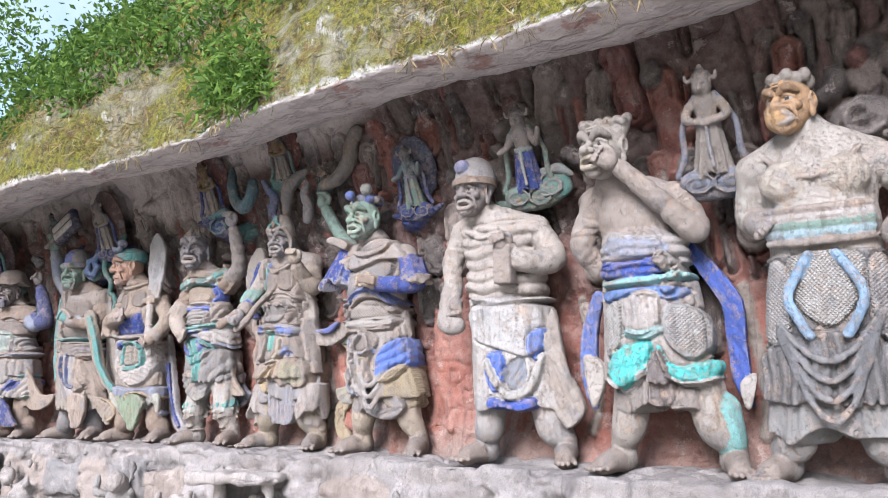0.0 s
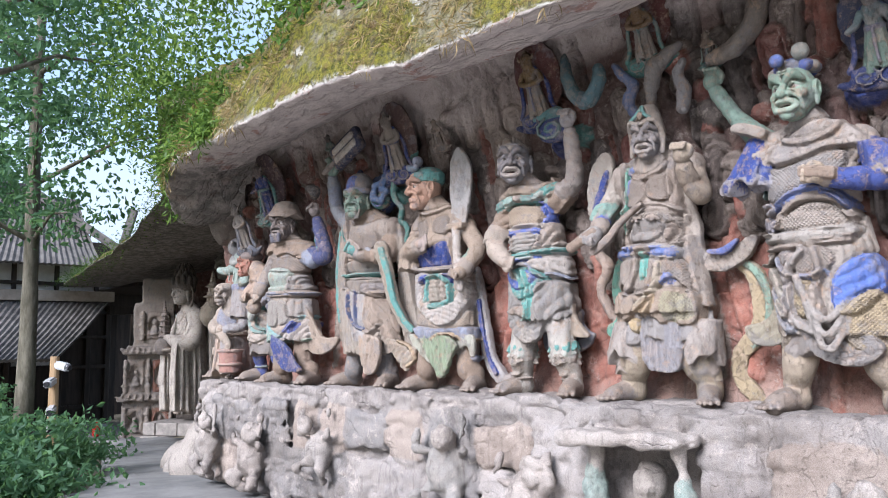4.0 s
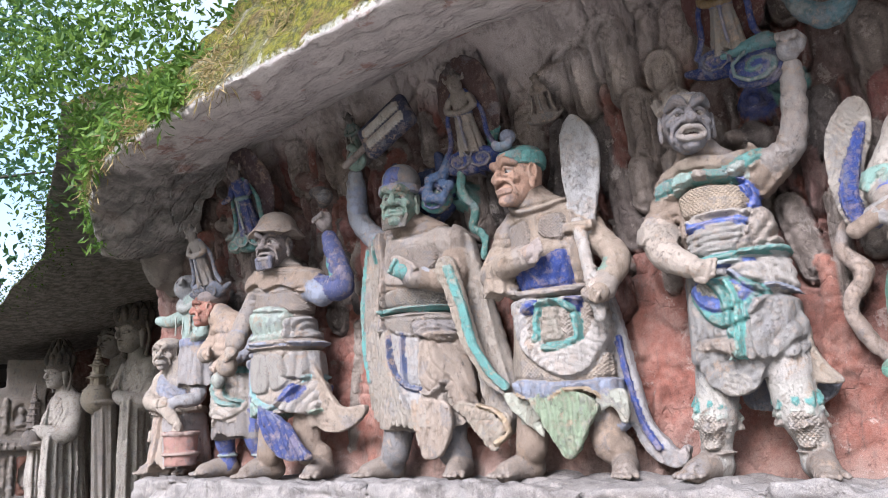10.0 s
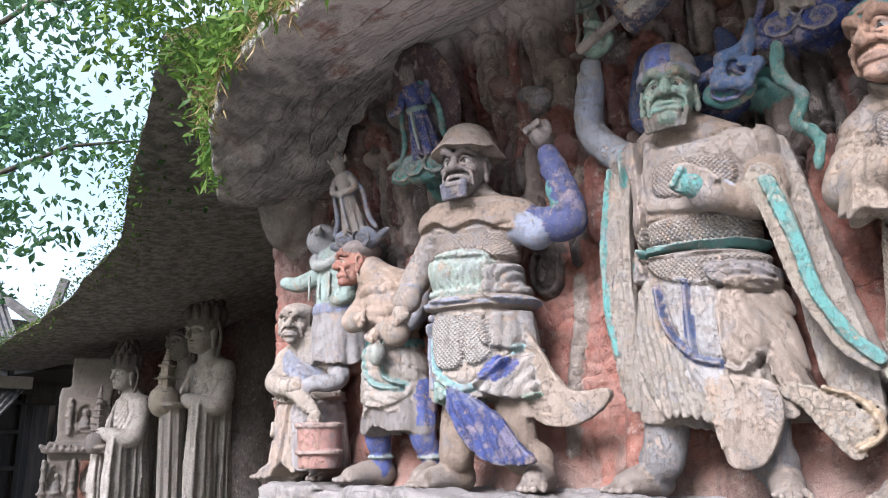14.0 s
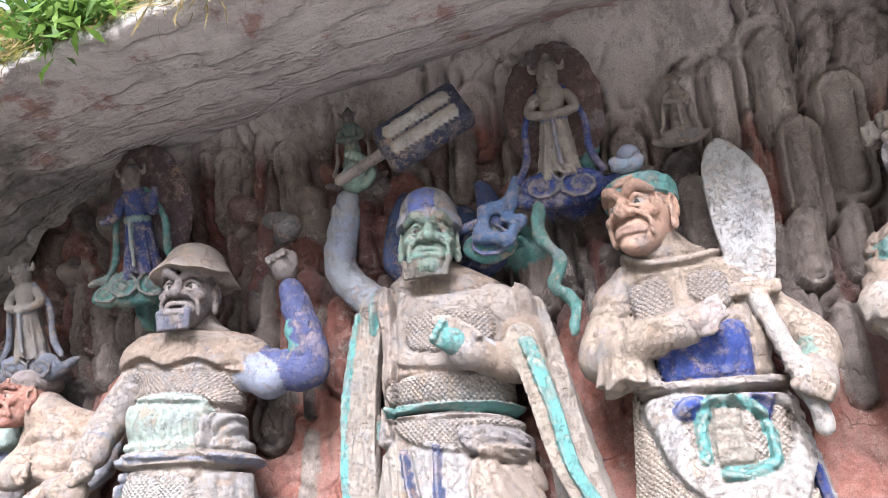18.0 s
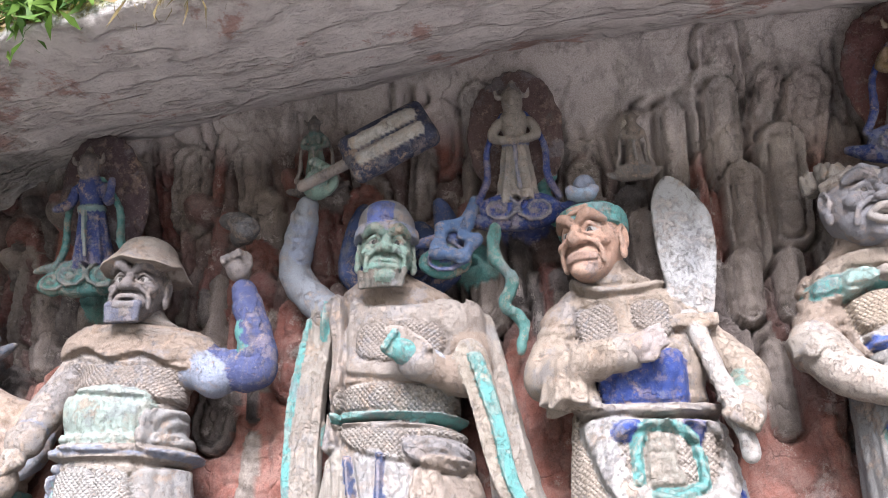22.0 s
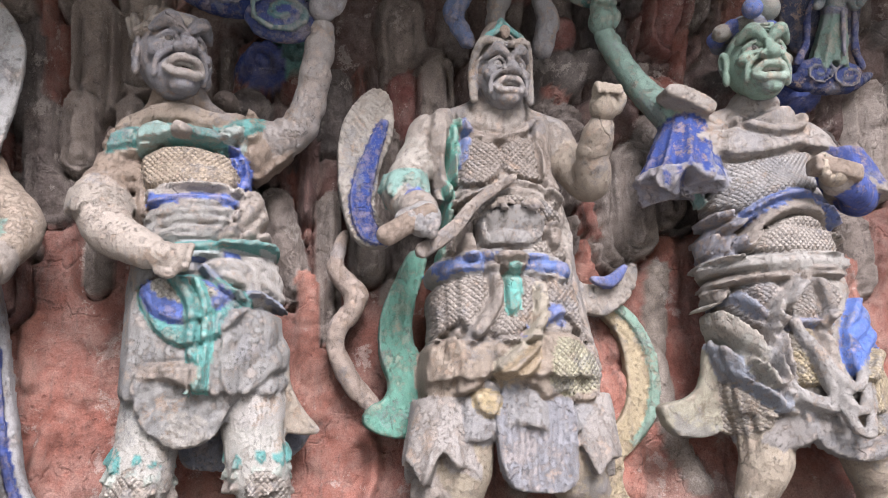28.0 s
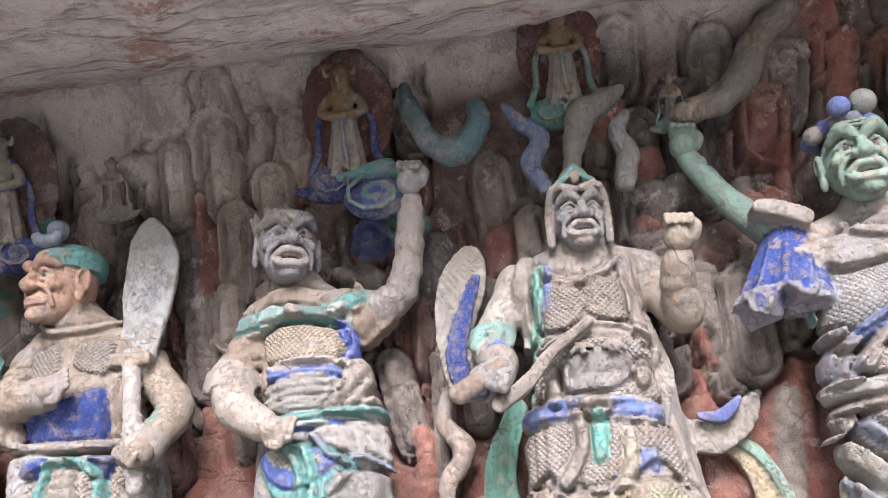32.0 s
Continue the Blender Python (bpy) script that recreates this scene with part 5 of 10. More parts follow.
def guardian_cleaver():
    """Flesh-faced guardian in a cream robe and white apron, with a broad cleaver."""
    y = -0.3
    c = trunk(y, (-2.03, 2.29), (-1.55, 2.26), (-2.02, -1.52, 1.92), (-2.35, -0.75, 0.9), (-1.05, 0.1, 3.1), TAN, neck=(-1.86, 2.42))
    c.layer([(-2.00, 2.41), (-1.86, 2.41), (-1.66, 2.44), (-1.52, 2.35), (-1.51, 1.92), (-1.68, 1.91), (-2.00, 1.92), (-2.05, 2.15)], 0.006, CREAM)
    c.layer([(-2.00, 2.44), (-1.94, 2.38), (-1.85, 2.35), (-1.74, 2.37), (-1.64, 2.41)], 0.022, CREAM, width=0.016)
    c.layer([(-1.98, 2.27), (-1.93, 2.30), (-1.87, 2.30), (-1.84, 2.25), (-1.84, 2.14), (-1.89, 2.11), (-1.96, 2.13)], 0.014, MAIL)
    c.layer([(-1.77, 2.29), (-1.71, 2.32), (-1.65, 2.31), (-1.63, 2.24), (-1.64, 2.17), (-1.72, 2.18), (-1.77, 2.21)], 0.014, MAIL)
    c.layer([(-1.60, 2.38), (-1.59, 2.19), (-1.60, 2.06)], 0.008, STONE, width=0.01)
    c.layer([(-1.91, 2.00), (-1.75, 2.06), (-1.63, 2.10), (-1.61, 1.99), (-1.63, 1.89), (-1.87, 1.88), (-1.91, 1.93)], 0.016, BLUE, (75, 0.055, 0.008, 0))
    c.skirt((-1.77, y, 1.9), (-1.75, y, 1.32), (0.25, 0.195), (0.36, 0.21), (0.335, 0.275, 0.215, 1.0), 7, 0.05, 0.0, phase=1)
    c.skirt((-1.75, y, 1.42), (-1.75, y, 1.22), (0.25, 0.17), (0.3, 0.18), (0.258, 0.249, 0.198), 9, 0.05, 0.02)
    c.layer([(-1.97, 1.86), (-1.96, 1.73), (-1.90, 1.59), (-1.79, 1.49), (-1.66, 1.43), (-1.55, 1.46), (-1.48, 1.58), (-1.42, 1.71), (-1.44, 1.85), (-1.69, 1.85)], 0.03, WHITE, (0, 0.04, 0.009, -1.9))
    c.layer([(-1.86, 1.79), (-1.86, 1.71), (-1.80, 1.62), (-1.67, 1.58), (-1.57, 1.61), (-1.52, 1.70), (-1.52, 1.81), (-1.69, 1.83)], -0.03, (0.344, 0.292, 0.241, 1.0))
    c.layer([(-1.87, 1.83), (-1.79, 1.84), (-1.81, 1.78), (-1.88, 1.78)], 0.012, BLUE)
    c.layer([(-1.64, 1.84), (-1.57, 1.84), (-1.59, 1.77), (-1.63, 1.78)], 0.012, BLUE)
    c.layer([(-1.76, 1.81), (-1.69, 1.81), (-1.68, 1.70), (-1.66, 1.62), (-1.76, 1.61), (-1.77, 1.71)], 0.014, (0.258, 0.232, 0.189), (90, 0.03, 0.008, 0))
    c.layer([(-1.70, 1.83), (-1.77, 1.82), (-1.81, 1.74), (-1.81, 1.64)], 0.022, TEAL, width=0.017)
    c.layer([(-1.70, 1.83), (-1.62, 1.79), (-1.59, 1.68), (-1.60, 1.62), (-1.70, 1.59), (-1.75, 1.59)], 0.024, TEAL, width=[0.016, 0.017, 0.02])
    c.layer([(-1.97, 1.89), (-1.76, 1.88), (-1.60, 1.89), (-1.46, 1.91)], 0.036, PALE, (0, 0.02, 0.006, 0), width=0.02)
    # hem in scallops with an ochre lip
    c.layer([(-2.00, 1.43), (-1.99, 1.37), (-1.90, 1.33), (-1.77, 1.33), (-1.68, 1.36), (-1.58, 1.36), (-1.47, 1.31), (-1.37, 1.33), (-1.32, 1.39), (-1.41, 1.42), (-1.66, 1.40), (-1.85, 1.42)], 0.022, GREYBLUE, (90, 0.09, 0.016, 0))
    c.layer([(-2.00, 1.37), (-1.90, 1.33), (-1.77, 1.32), (-1.68, 1.36), (-1.56, 1.36), (-1.47, 1.30), (-1.33, 1.36)], 0.03, OCHRE, width=0.008)
    c.layer([(-1.98, 1.55), (-1.85, 1.50), (-1.85, 1.43), (-1.99, 1.44)], 0.006, (0.361, 0.301, 0.241, 1.0))
    c.plate([(-1.86, 1.33), (-1.84, 1.26), (-1.79, 1.16), (-1.73, 1.06), (-1.68, 1.02), (-1.62, 1.07), (-1.55, 1.19), (-1.49, 1.29), (-1.66, 1.37)], -0.48, 0.02, (0.232, 0.284, 0.189), (90, 0.045, 0.02, 0), dz=-0.1)
    c.plate([(-2.05, 1.37), (-2.03, 1.29), (-1.91, 1.19), (-1.83, 1.13), (-1.87, 1.26), (-1.89, 1.34)], -0.43, 0.014, (0.361, 0.361, 0.292), (50, 0.05, 0.008, 0))
    c.plate([(-1.53, 1.33), (-1.52, 1.25), (-1.45, 1.27), (-1.40, 1.19), (-1.37, 1.21), (-1.38, 1.35)], -0.42, 0.014, (0.344, 0.344, 0.284), (110, 0.05, 0.008, 0))
    legs(c, y, ((-1.95, -2.0), (-1.55, -1.47)), 1.2, TAN)
    for fx in (-1.98, -1.5):
        c.ell((fx, y, 1.17), (0.085, 0.085, 0.03), GREYBLUE, 0.006)
    c.plate([(-1.51, 1.87), (-1.47, 1.69), (-1.43, 1.44), (-1.38, 1.19), (-1.29, 1.05), (-1.20, 1.00), (-1.16, 1.05)], -0.22, 0.03, (0.31, 0.292, 0.284), (-75, 0.06, 0.012, 0), width=[0.035, 0.04, 0.045, 0.05, 0.06, 0.04, 0.02])
    c.plate([(-1.45, 1.62), (-1.41, 1.38), (-1.36, 1.18), (-1.29, 1.06)], -0.265, 0.014, BLUE, width=0.016)
    arm(c, [(-2.03, y, 2.26), (-2.1, y - 0.08, 2.03), (-1.93, y - 0.24, 2.05), (-1.82, y - 0.26, 2.07)], [0.1, 0.115, 0.085, 0.06], CREAM, GREEN)
    c.skirt((-2.03, y - 0.16, 2.07), (-2.02, y - 0.16, 1.9), (0.07, 0.09), (0.12, 0.1), CREAM, 7, 0.12, 0.02)
    arm(c, [(-1.55, y, 2.22), (-1.38, y - 0.05, 2.03), (-1.43, y - 0.15, 1.87)], [0.095, 0.09, 0.065], CREAM, CREAM, 3, GREEN)
    # cleaver: blade and wrapped grip
    c.plate([(-1.58, 2.88), (-1.64, 2.79), (-1.65, 2.61), (-1.63, 2.40), (-1.60, 2.21), (-1.50, 2.18), (-1.45, 2.36), (-1.42, 2.55), (-1.43, 2.70), (-1.50, 2.83)], -0.36, 0.016, (0.344, 0.331, 0.314), dz=0.05)
    c.tube([(-1.62, y - 0.075, 2.66), (-1.53, y - 0.075, 2.655)], 0.006, None, mode="cut")
    c.tube([(-1.56, y - 0.1, 2.24), (-1.46, y - 0.2, 1.84), (-1.44, y - 0.2, 1.72)], [0.035, 0.032, 0.03], WHITE, 0.006)
    c.box((-1.55, y - 0.1, 2.22), (0.085, 0.045, 0.025), CREAM, 0.01)
    for k in range(4):
        c.ell((-1.53 + 0.018 * k, y - 0.12 - 0.02 * k, 2.12 - 0.07 * k), (0.042, 0.042, 0.012), PALE, 0.003)
    at, r = (-1.89, y - 0.1, 2.56), 0.13
    h = head_clay(at, r, FLESH, 2.7)
    face(h, at, r, FLESH, -30, lips=(0.38, 0.24, 0.18), gape=0.35)
    h.ell((at[0] + 0.01, at[1] + 0.03, at[2] + 0.1), (0.12, 0.13, 0.085), TEAL, 0.006)
    for z in (0.075, 0.11):
        h.skirt((at[0], at[1] + 0.02, at[2] + z + 0.02), (at[0], at[1] + 0.015, at[2] + z - 0.02), (0.128, 0.133), (0.132, 0.136), TEAL, 9, 0.02, 0.0)
    h.ell((at[0] - 0.02, at[1] - 0.07, at[2] + 0.22), (0.042,) * 3, GREYBLUE, 0.005)
    h.ell((at[0] - 0.03, at[1] - 0.11, at[2] + 0.16), (0.055, 0.035, 0.025), (0.206, 0.258, 0.31), 0.005)
    for q in (-1, 1):
        h.ell((at[0] - 0.03 + q * 0.04, at[1] - 0.12, at[2] + 0.175), (0.022, 0.02, 0.02), GREYBLUE, 0.004)
    palms = [hand((-1.78, y - 0.28, 2.08), (1, -0.25, 0.35), 0.055, (0.31, 0.258, 0.232), 0.2), hand((-1.43, y - 0.2, 1.84), (-0.4, -0.7, -0.5), 0.06, CREAM, 0.9)]
    return finish("guardian_statue", [c, h, *palms], -1.75, y, "painted stone guardian in cream robe holding a broad cleaver")


def guardian_lantern():
    """Green-faced guardian in a long teal-edged robe, one arm raised."""
    y = -0.27
    brown = (0.31, 0.25, 0.2)
    c = trunk(y, (-2.98, 2.38), (-2.44, 2.33), (-2.95, -2.46, 1.92), (-3.4, -0.78, 0.9), (-2.05, 0.1, 3.3), TAN, neck=(-2.77, 2.47))
    c.skirt((-2.71, y, 1.9), (-2.68, y, 1.22), (0.255, 0.19), (0.4, 0.21), (0.301, 0.258, 0.215), 8, 0.07, 0.03, phase=0.5)
    c.layer([(-2.89, 2.40), (-2.79, 2.36), (-2.61, 2.36), (-2.50, 2.40), (-2.42, 2.37), (-2.43, 2.17), (-2.51, 2.05), (-2.80, 2.06), (-2.90, 2.13)], 0.012, PALE)
    c.layer([(-2.83, 2.26), (-2.70, 2.28), (-2.52, 2.27), (-2.51, 2.15), (-2.63, 2.11), (-2.82, 2.14)], 0.012, MAIL)
    c.layer([(-2.96, 2.41), (-2.94, 2.24), (-2.93, 2.02), (-2.94, 1.81)], 0.03, STONE, (90, 0.03, 0.008, 0), width=0.035)
    c.layer([(-3.00, 2.40), (-3.01, 2.14), (-3.00, 1.83)], 0.03, TEAL, width=0.014)
    c.layer([(-2.40, 2.41), (-2.37, 2.24), (-2.42, 2.07)], 0.024, STONE, width=0.035)
    c.layer([(-2.89, 2.02), (-2.62, 2.02), (-2.39, 2.00), (-2.39, 1.91), (-2.89, 1.92)], 0.012, (0.31, 0.267, 0.224, 1.0))
    c.layer([(-2.88, 1.88), (-2.40, 1.86), (-2.36, 1.75), (-2.50, 1.72), (-2.80, 1.77)], 0.016, (0.258, 0.224, 0.189, 1.0))
    c.layer([(-2.92, 1.91), (-2.62, 1.90), (-2.35, 1.90)], 0.036, TEAL, width=0.016)
    c.layer([(-2.92, 1.88), (-2.62, 1.87), (-2.35, 1.88)], 0.03, PALE, width=0.006)
    c.layer([(-2.63, 1.81), (-2.52, 1.82), (-2.40, 1.80), (-2.40, 1.71), (-2.50, 1.70), (-2.61, 1.74)], 0.03, (0.22, 0.2, 0.19), (0, 0.03, 0.01, -4))
    c.layer([(-2.94, 1.78), (-2.85, 1.75), (-2.77, 1.51), (-2.66, 1.27), (-2.60, 1.05), (-2.73, 1.14), (-2.88, 1.26), (-2.97, 1.46)], 0.022, (0.284, 0.249, 0.206), (100, 0.035, 0.014, 0))
    c.layer([(-2.84, 1.76), (-2.61, 1.71), (-2.59, 1.42), (-2.69, 1.31), (-2.77, 1.51)], 0.006, (0.31, 0.292, 0.275), (90, 0.07, 0.006, 0))
    c.layer([(-2.59, 1.71), (-2.33, 1.72), (-2.23, 1.51), (-2.08, 1.28), (-2.27, 1.29), (-2.42, 1.33), (-2.47, 1.45), (-2.56, 1.30)], 0.03, brown, (118, 0.06, 0.014, 0))
    c.layer([(-2.85, 1.75), (-2.82, 1.60), (-2.72, 1.46), (-2.61, 1.42)], 0.024, (0.07, 0.09, 0.17), width=0.012)
    c.layer([(-2.72, 1.75), (-2.71, 1.47)], 0.02, (0.07, 0.09, 0.17), width=0.012)
    c.layer([(-2.58, 1.41), (-2.52, 1.39), (-2.46, 1.46)], 0.03, PALE, width=0.01)
    c.plate([(-2.70, 1.34), (-2.55, 1.37), (-2.42, 1.33), (-2.40, 1.21), (-2.48, 1.05), (-2.60, 1.04), (-2.65, 1.17)], -0.45, 0.02, brown, (80, 0.05, 0.014, 0))
    c.plate([(-2.46, 1.33), (-2.27, 1.32), (-2.11, 1.27), (-2.09, 1.16), (-2.19, 1.06), (-2.28, 1.15), (-2.35, 1.25)], -0.36, 0.016, (0.284, 0.241, 0.189), (60, 0.05, 0.012, 0), dx=0.15)
    c.layer([(-2.27, 1.32), (-2.16, 1.27), (-2.10, 1.16), (-2.18, 1.10)], 0.012, OCHRE, width=0.012)
    legs(c, y, ((-2.9, -2.98), (-2.52, -2.48)), 1.18, (0.2, 0.19, 0.185))
    # robe falling open on both sides
    c.plate([(-3.02, 2.36), (-3.06, 2.05), (-3.07, 1.7), (-3.02, 1.3)], -0.3, 0.035, (0.27, 0.235, 0.195), (88, 0.03, 0.014, 0), width=[0.05, 0.06, 0.075, 0.05])
    c.plate([(-3.08, 2.34), (-3.12, 2.05), (-3.13, 1.75), (-3.09, 1.5)], -0.33, 0.016, TEAL, width=[0.012, 0.016, 0.016, 0.01])
    c.plate([(-2.36, 2.3), (-2.3, 2.0), (-2.26, 1.7), (-2.2, 1.4), (-2.16, 1.2)], -0.26, 0.035, (0.27, 0.235, 0.195), (92, 0.03, 0.014, 0), width=[0.05, 0.06, 0.08, 0.1, 0.06])
    # hanging stole down to the hip
    c.plate([(-2.38, 2.12), (-2.32, 1.89), (-2.27, 1.68), (-2.18, 1.49), (-2.09, 1.40)], -0.42, 0.02, (0.284, 0.241, 0.189), (-70, 0.03, 0.008, 0), width=[0.06, 0.05, 0.045, 0.04, 0.03], dx=0.3)
    c.plate([(-2.36, 2.10), (-2.29, 1.88), (-2.24, 1.66), (-2.15, 1.49), (-2.07, 1.41)], -0.445, 0.014, TEAL, width=[0.028, 0.024, 0.024, 0.02], dx=0.3)
    c.tube([(-2.36, y, 2.2), (-2.26, y + 0.06, 1.8), (-2.15, y + 0.06, 1.45), (-2.1, y + 0.06, 1.36)], [0.06, 0.07, 0.06, 0.04], (0.284, 0.241, 0.198), 0.02)
    arm(c, [(-2.98, y, 2.36), (-3.18, y - 0.02, 2.58), (-3.1, y - 0.14, 2.84)], [0.1, 0.085, 0.065], (0.232, 0.241, 0.258), None, 3, GREYBLUE)
    arm(c, [(-2.44, y, 2.3), (-2.4, y - 0.1, 2.06), (-2.58, y - 0.27, 2.08)], [0.1, 0.1, 0.065], TAN, (0.344, 0.344, 0.361))
    at, r = (-2.74, y - 0.14, 2.575), 0.118
    g = (0.19, 0.27, 0.215)
    h = head_clay(at, r, g, 2.2)
    face(h, at, r, g, 14, lips=(0.2, 0.32, 0.26), gape=0.45)
    h.ell((at[0] - 0.01, at[1] + 0.03, at[2] + 0.13), (0.112, 0.12, 0.12), (0.258, 0.241, 0.232), 0.008)
    h.skirt((at[0], at[1] + 0.01, at[2] + 0.1), (at[0], at[1] + 0.005, at[2] + 0.055), (0.125, 0.13), (0.13, 0.135), GREYBLUE, 9, 0.01, 0.0)
    h.box((at[0] - 0.01, at[1] - 0.1, at[2] + 0.15), (0.05, 0.06, 0.06), (0.12, 0.15, 0.34), 0.01, mode="paint")
    for k in range(7):
        h.tube([(at[0] - 0.08 + 0.028 * k, at[1] - 0.06 - 0.04 * math.sin(k / 6 * 3.1), at[2] - 0.09), (at[0] - 0.07 + 0.024 * k, at[1] - 0.07, at[2] - 0.16)], 0.012, (0.13, 0.12, 0.1), 0.01)
    c.ell((-2.72, y + 0.1, 2.66), (0.2, 0.06, 0.2), (0.04, 0.055, 0.11), 0.02)
    palms = [hand((-3.05, y - 0.19, 2.91), (0.4, -0.3, 0.6), 0.072, GREEN, 0.7), hand((-2.6, y - 0.3, 2.1), (-0.7, -0.3, 0.45), 0.058, TEAL, 0.5)]
    c.plate([(-2.69, 2.19), (-2.65, 2.21), (-2.56, 2.17), (-2.50, 2.11), (-2.58, 2.11), (-2.66, 2.15)], -0.57, 0.03, STONE)
    c.tube([(-3.09, y - 0.25, 2.88), (-2.86, y - 0.28, 2.97)], 0.024, (0.25, 0.21, 0.18), 0.006)
    c.box((-2.71, y - 0.29, 3.04), (0.2, 0.045, 0.115), (0.035, 0.04, 0.07), 0.008, tilt=27, round_by=0.035)
    for q in (-1, 1):
        c.box((-2.71 - 0.019 * q, y - 0.336, 3.04 + 0.038 * q), (0.15, 0.016, 0.028), (0.43, 0.404, 0.361), 0.003, tilt=27, round_by=0.012)
    for q in (-1, 1):
        c.tube([(-2.72 + q * 0.1, y + 0.08, 2.5), (-2.72 + q * 0.22, y + 0.06, 2.6), (-2.72 + q * 0.2, y + 0.04, 2.8), (-2.72 + q * 0.17, y + 0.02, 2.9)], [0.04, 0.06, 0.05, 0.02], (0.05, 0.07, 0.15), 0.02)
    return finish("guardian_statue", [c, h, *palms], -2.72, y, "painted stone guardian with green face raising a bundle overhead")


def guardian_hat():
    """Dark-faced guardian in a broad hat, fist raised."""
    y = -0.35
    navy = (0.045, 0.06, 0.17)
    c = trunk(y, (-4.04, 2.26), (-3.58, 2.22), (-4.05, -3.57, 1.84), (-4.45, -0.85, 0.9), (-3.0, 0.12, 2.8), PALE, neck=(-3.81, 2.33))
    c.skirt((-3.81, y, 1.84), (-3.78, y, 1.34), (0.255, 0.195), (0.35, 0.21), (0.344, 0.292, 0.241), 7, 0.05, 0.02)
    c.layer([(-4.08, 2.18), (-3.81, 2.13), (-3.40, 2.14), (-3.36, 2.03), (-3.61, 1.99), (-4.02, 2.04)], 0.014, MAIL)
    c.layer([(-4.24, 2.31), (-4.17, 2.39), (-3.87, 2.32), (-3.59, 2.31), (-3.26, 2.22), (-3.34, 2.15), (-3.56, 2.12), (-3.71, 2.18), (-3.86, 2.16), (-3.99, 2.22), (-4.12, 2.19), (-4.20, 2.24)], 0.032, TAN)
    c.layer([(-4.10, 2.35), (-3.87, 2.29), (-3.57, 2.27), (-3.38, 2.23)], 0.008, STONE, width=0.008)
    c.layer([(-4.01, 2.02), (-3.68, 2.02), (-3.64, 1.91), (-3.65, 1.79), (-4.01, 1.81)], 0.014, (0.31, 0.361, 0.31), (80, 0.05, 0.007, 0))
    c.layer([(-3.65, 1.94), (-3.47, 1.96), (-3.36, 1.86), (-3.42, 1.78), (-3.64, 1.79)], 0.022, (0.284, 0.267, 0.249), (20, 0.04, 0.01, -5))
    c.layer([(-4.03, 1.79), (-3.66, 1.78), (-3.35, 1.78)], 0.034, PALE, width=0.028)
    c.layer([(-4.03, 1.79), (-3.66, 1.78), (-3.35, 1.78)], 0.008, GREYBLUE, width=0.012)
    c.layer([(-3.63, 1.72), (-3.30, 1.73), (-3.22, 1.57), (-3.44, 1.54), (-3.66, 1.58)], 0.018, (0.31, 0.284, 0.258), (100, 0.08, 0.008, 0))
    for o in ([(-3.97, 1.70), (-3.82, 1.71), (-3.76, 1.57), (-3.80, 1.47), (-3.94, 1.50)], [(-3.79, 1.71), (-3.66, 1.68), (-3.62, 1.53), (-3.74, 1.49)]):
        c.layer(o, 0.02, (0.327, 0.301, 0.267, 1.0))
    c.layer([(-4.00, 1.69), (-3.95, 1.48), (-3.76, 1.37), (-3.59, 1.47), (-3.53, 1.56)], 0.024, (0.2, 0.34, 0.34), width=0.014)
    c.layer([(-4.00, 1.74), (-4.02, 1.58), (-3.97, 1.39)], 0.02, GREYBLUE, width=0.018)
    c.layer([(-3.60, 1.50), (-3.39, 1.55), (-3.38, 1.41), (-3.50, 1.32), (-3.70, 1.38)], 0.02, WHITE, (60, 0.05, 0.012, 0))
    c.layer([(-3.60, 1.52), (-3.52, 1.48), (-3.59, 1.41), (-3.69, 1.43)], 0.008, (0.07, 0.1, 0.3))
    c.layer([(-3.54, 1.30), (-3.37, 1.37), (-3.34, 1.21), (-3.48, 1.20)], 0.016, (0.224, 0.31, 0.241), (90, 0.04, 0.01, 0))
    c.layer([(-3.94, 1.43), (-3.82, 1.37), (-3.79, 1.19), (-3.92, 1.19)], 0.016, (0.241, 0.344, 0.301), (90, 0.04, 0.01, 0))
    c.plate([(-3.84, 1.39), (-3.69, 1.32), (-3.55, 1.23), (-3.47, 1.13), (-3.39, 1.05), (-3.60, 1.04), (-3.74, 1.12), (-3.84, 1.27)], -0.55, 0.022, navy, (120, 0.05, 0.016, 0))
    c.plate([(-3.59, 1.72), (-3.45, 1.55), (-3.33, 1.36), (-3.16, 1.36), (-3.18, 1.28), (-3.34, 1.20), (-3.52, 1.25), (-3.64, 1.49)], -0.36, 0.018, (0.301, 0.241, 0.189), (-60, 0.07, 0.012, 0), dx=0.25)
    legs(c, y, ((-3.93, -3.95), (-3.62, -3.5)), 1.2, TAN)
    arm(c, [(-3.58, y, 2.2), (-3.27, y - 0.02, 2.13), (-3.36, y - 0.04, 2.47)], [0.1, 0.1, 0.07], (0.07, 0.08, 0.17), None, 2, TEAL)
    c.tube([(-3.58, y - 0.02, 2.18), (-3.44, y - 0.03, 2.1)], 0.085, GREYBLUE, 0.02)
    arm(c, [(-4.04, y, 2.22), (-4.16, y - 0.05, 1.98), (-4.16, y - 0.14, 1.84)], [0.1, 0.095, 0.065], PALE, GREYBLUE, 2)
    at, r = (-3.79, y - 0.12, 2.46), 0.118
    g = (0.17, 0.145, 0.135)
    h = head_clay(at, r, g, 2.2)
    face(h, at, r, g, 10, lips=(0.24, 0.2, 0.18), gape=0.7)
    h.skirt((at[0], at[1] + 0.02, at[2] + 0.16), (at[0] + 0.01, at[1] + 0.0, at[2] + 0.07), (0.1, 0.11), (0.19, 0.18), (0.27, 0.22, 0.18), 5, 0.04, 0.02, flare=0.8)
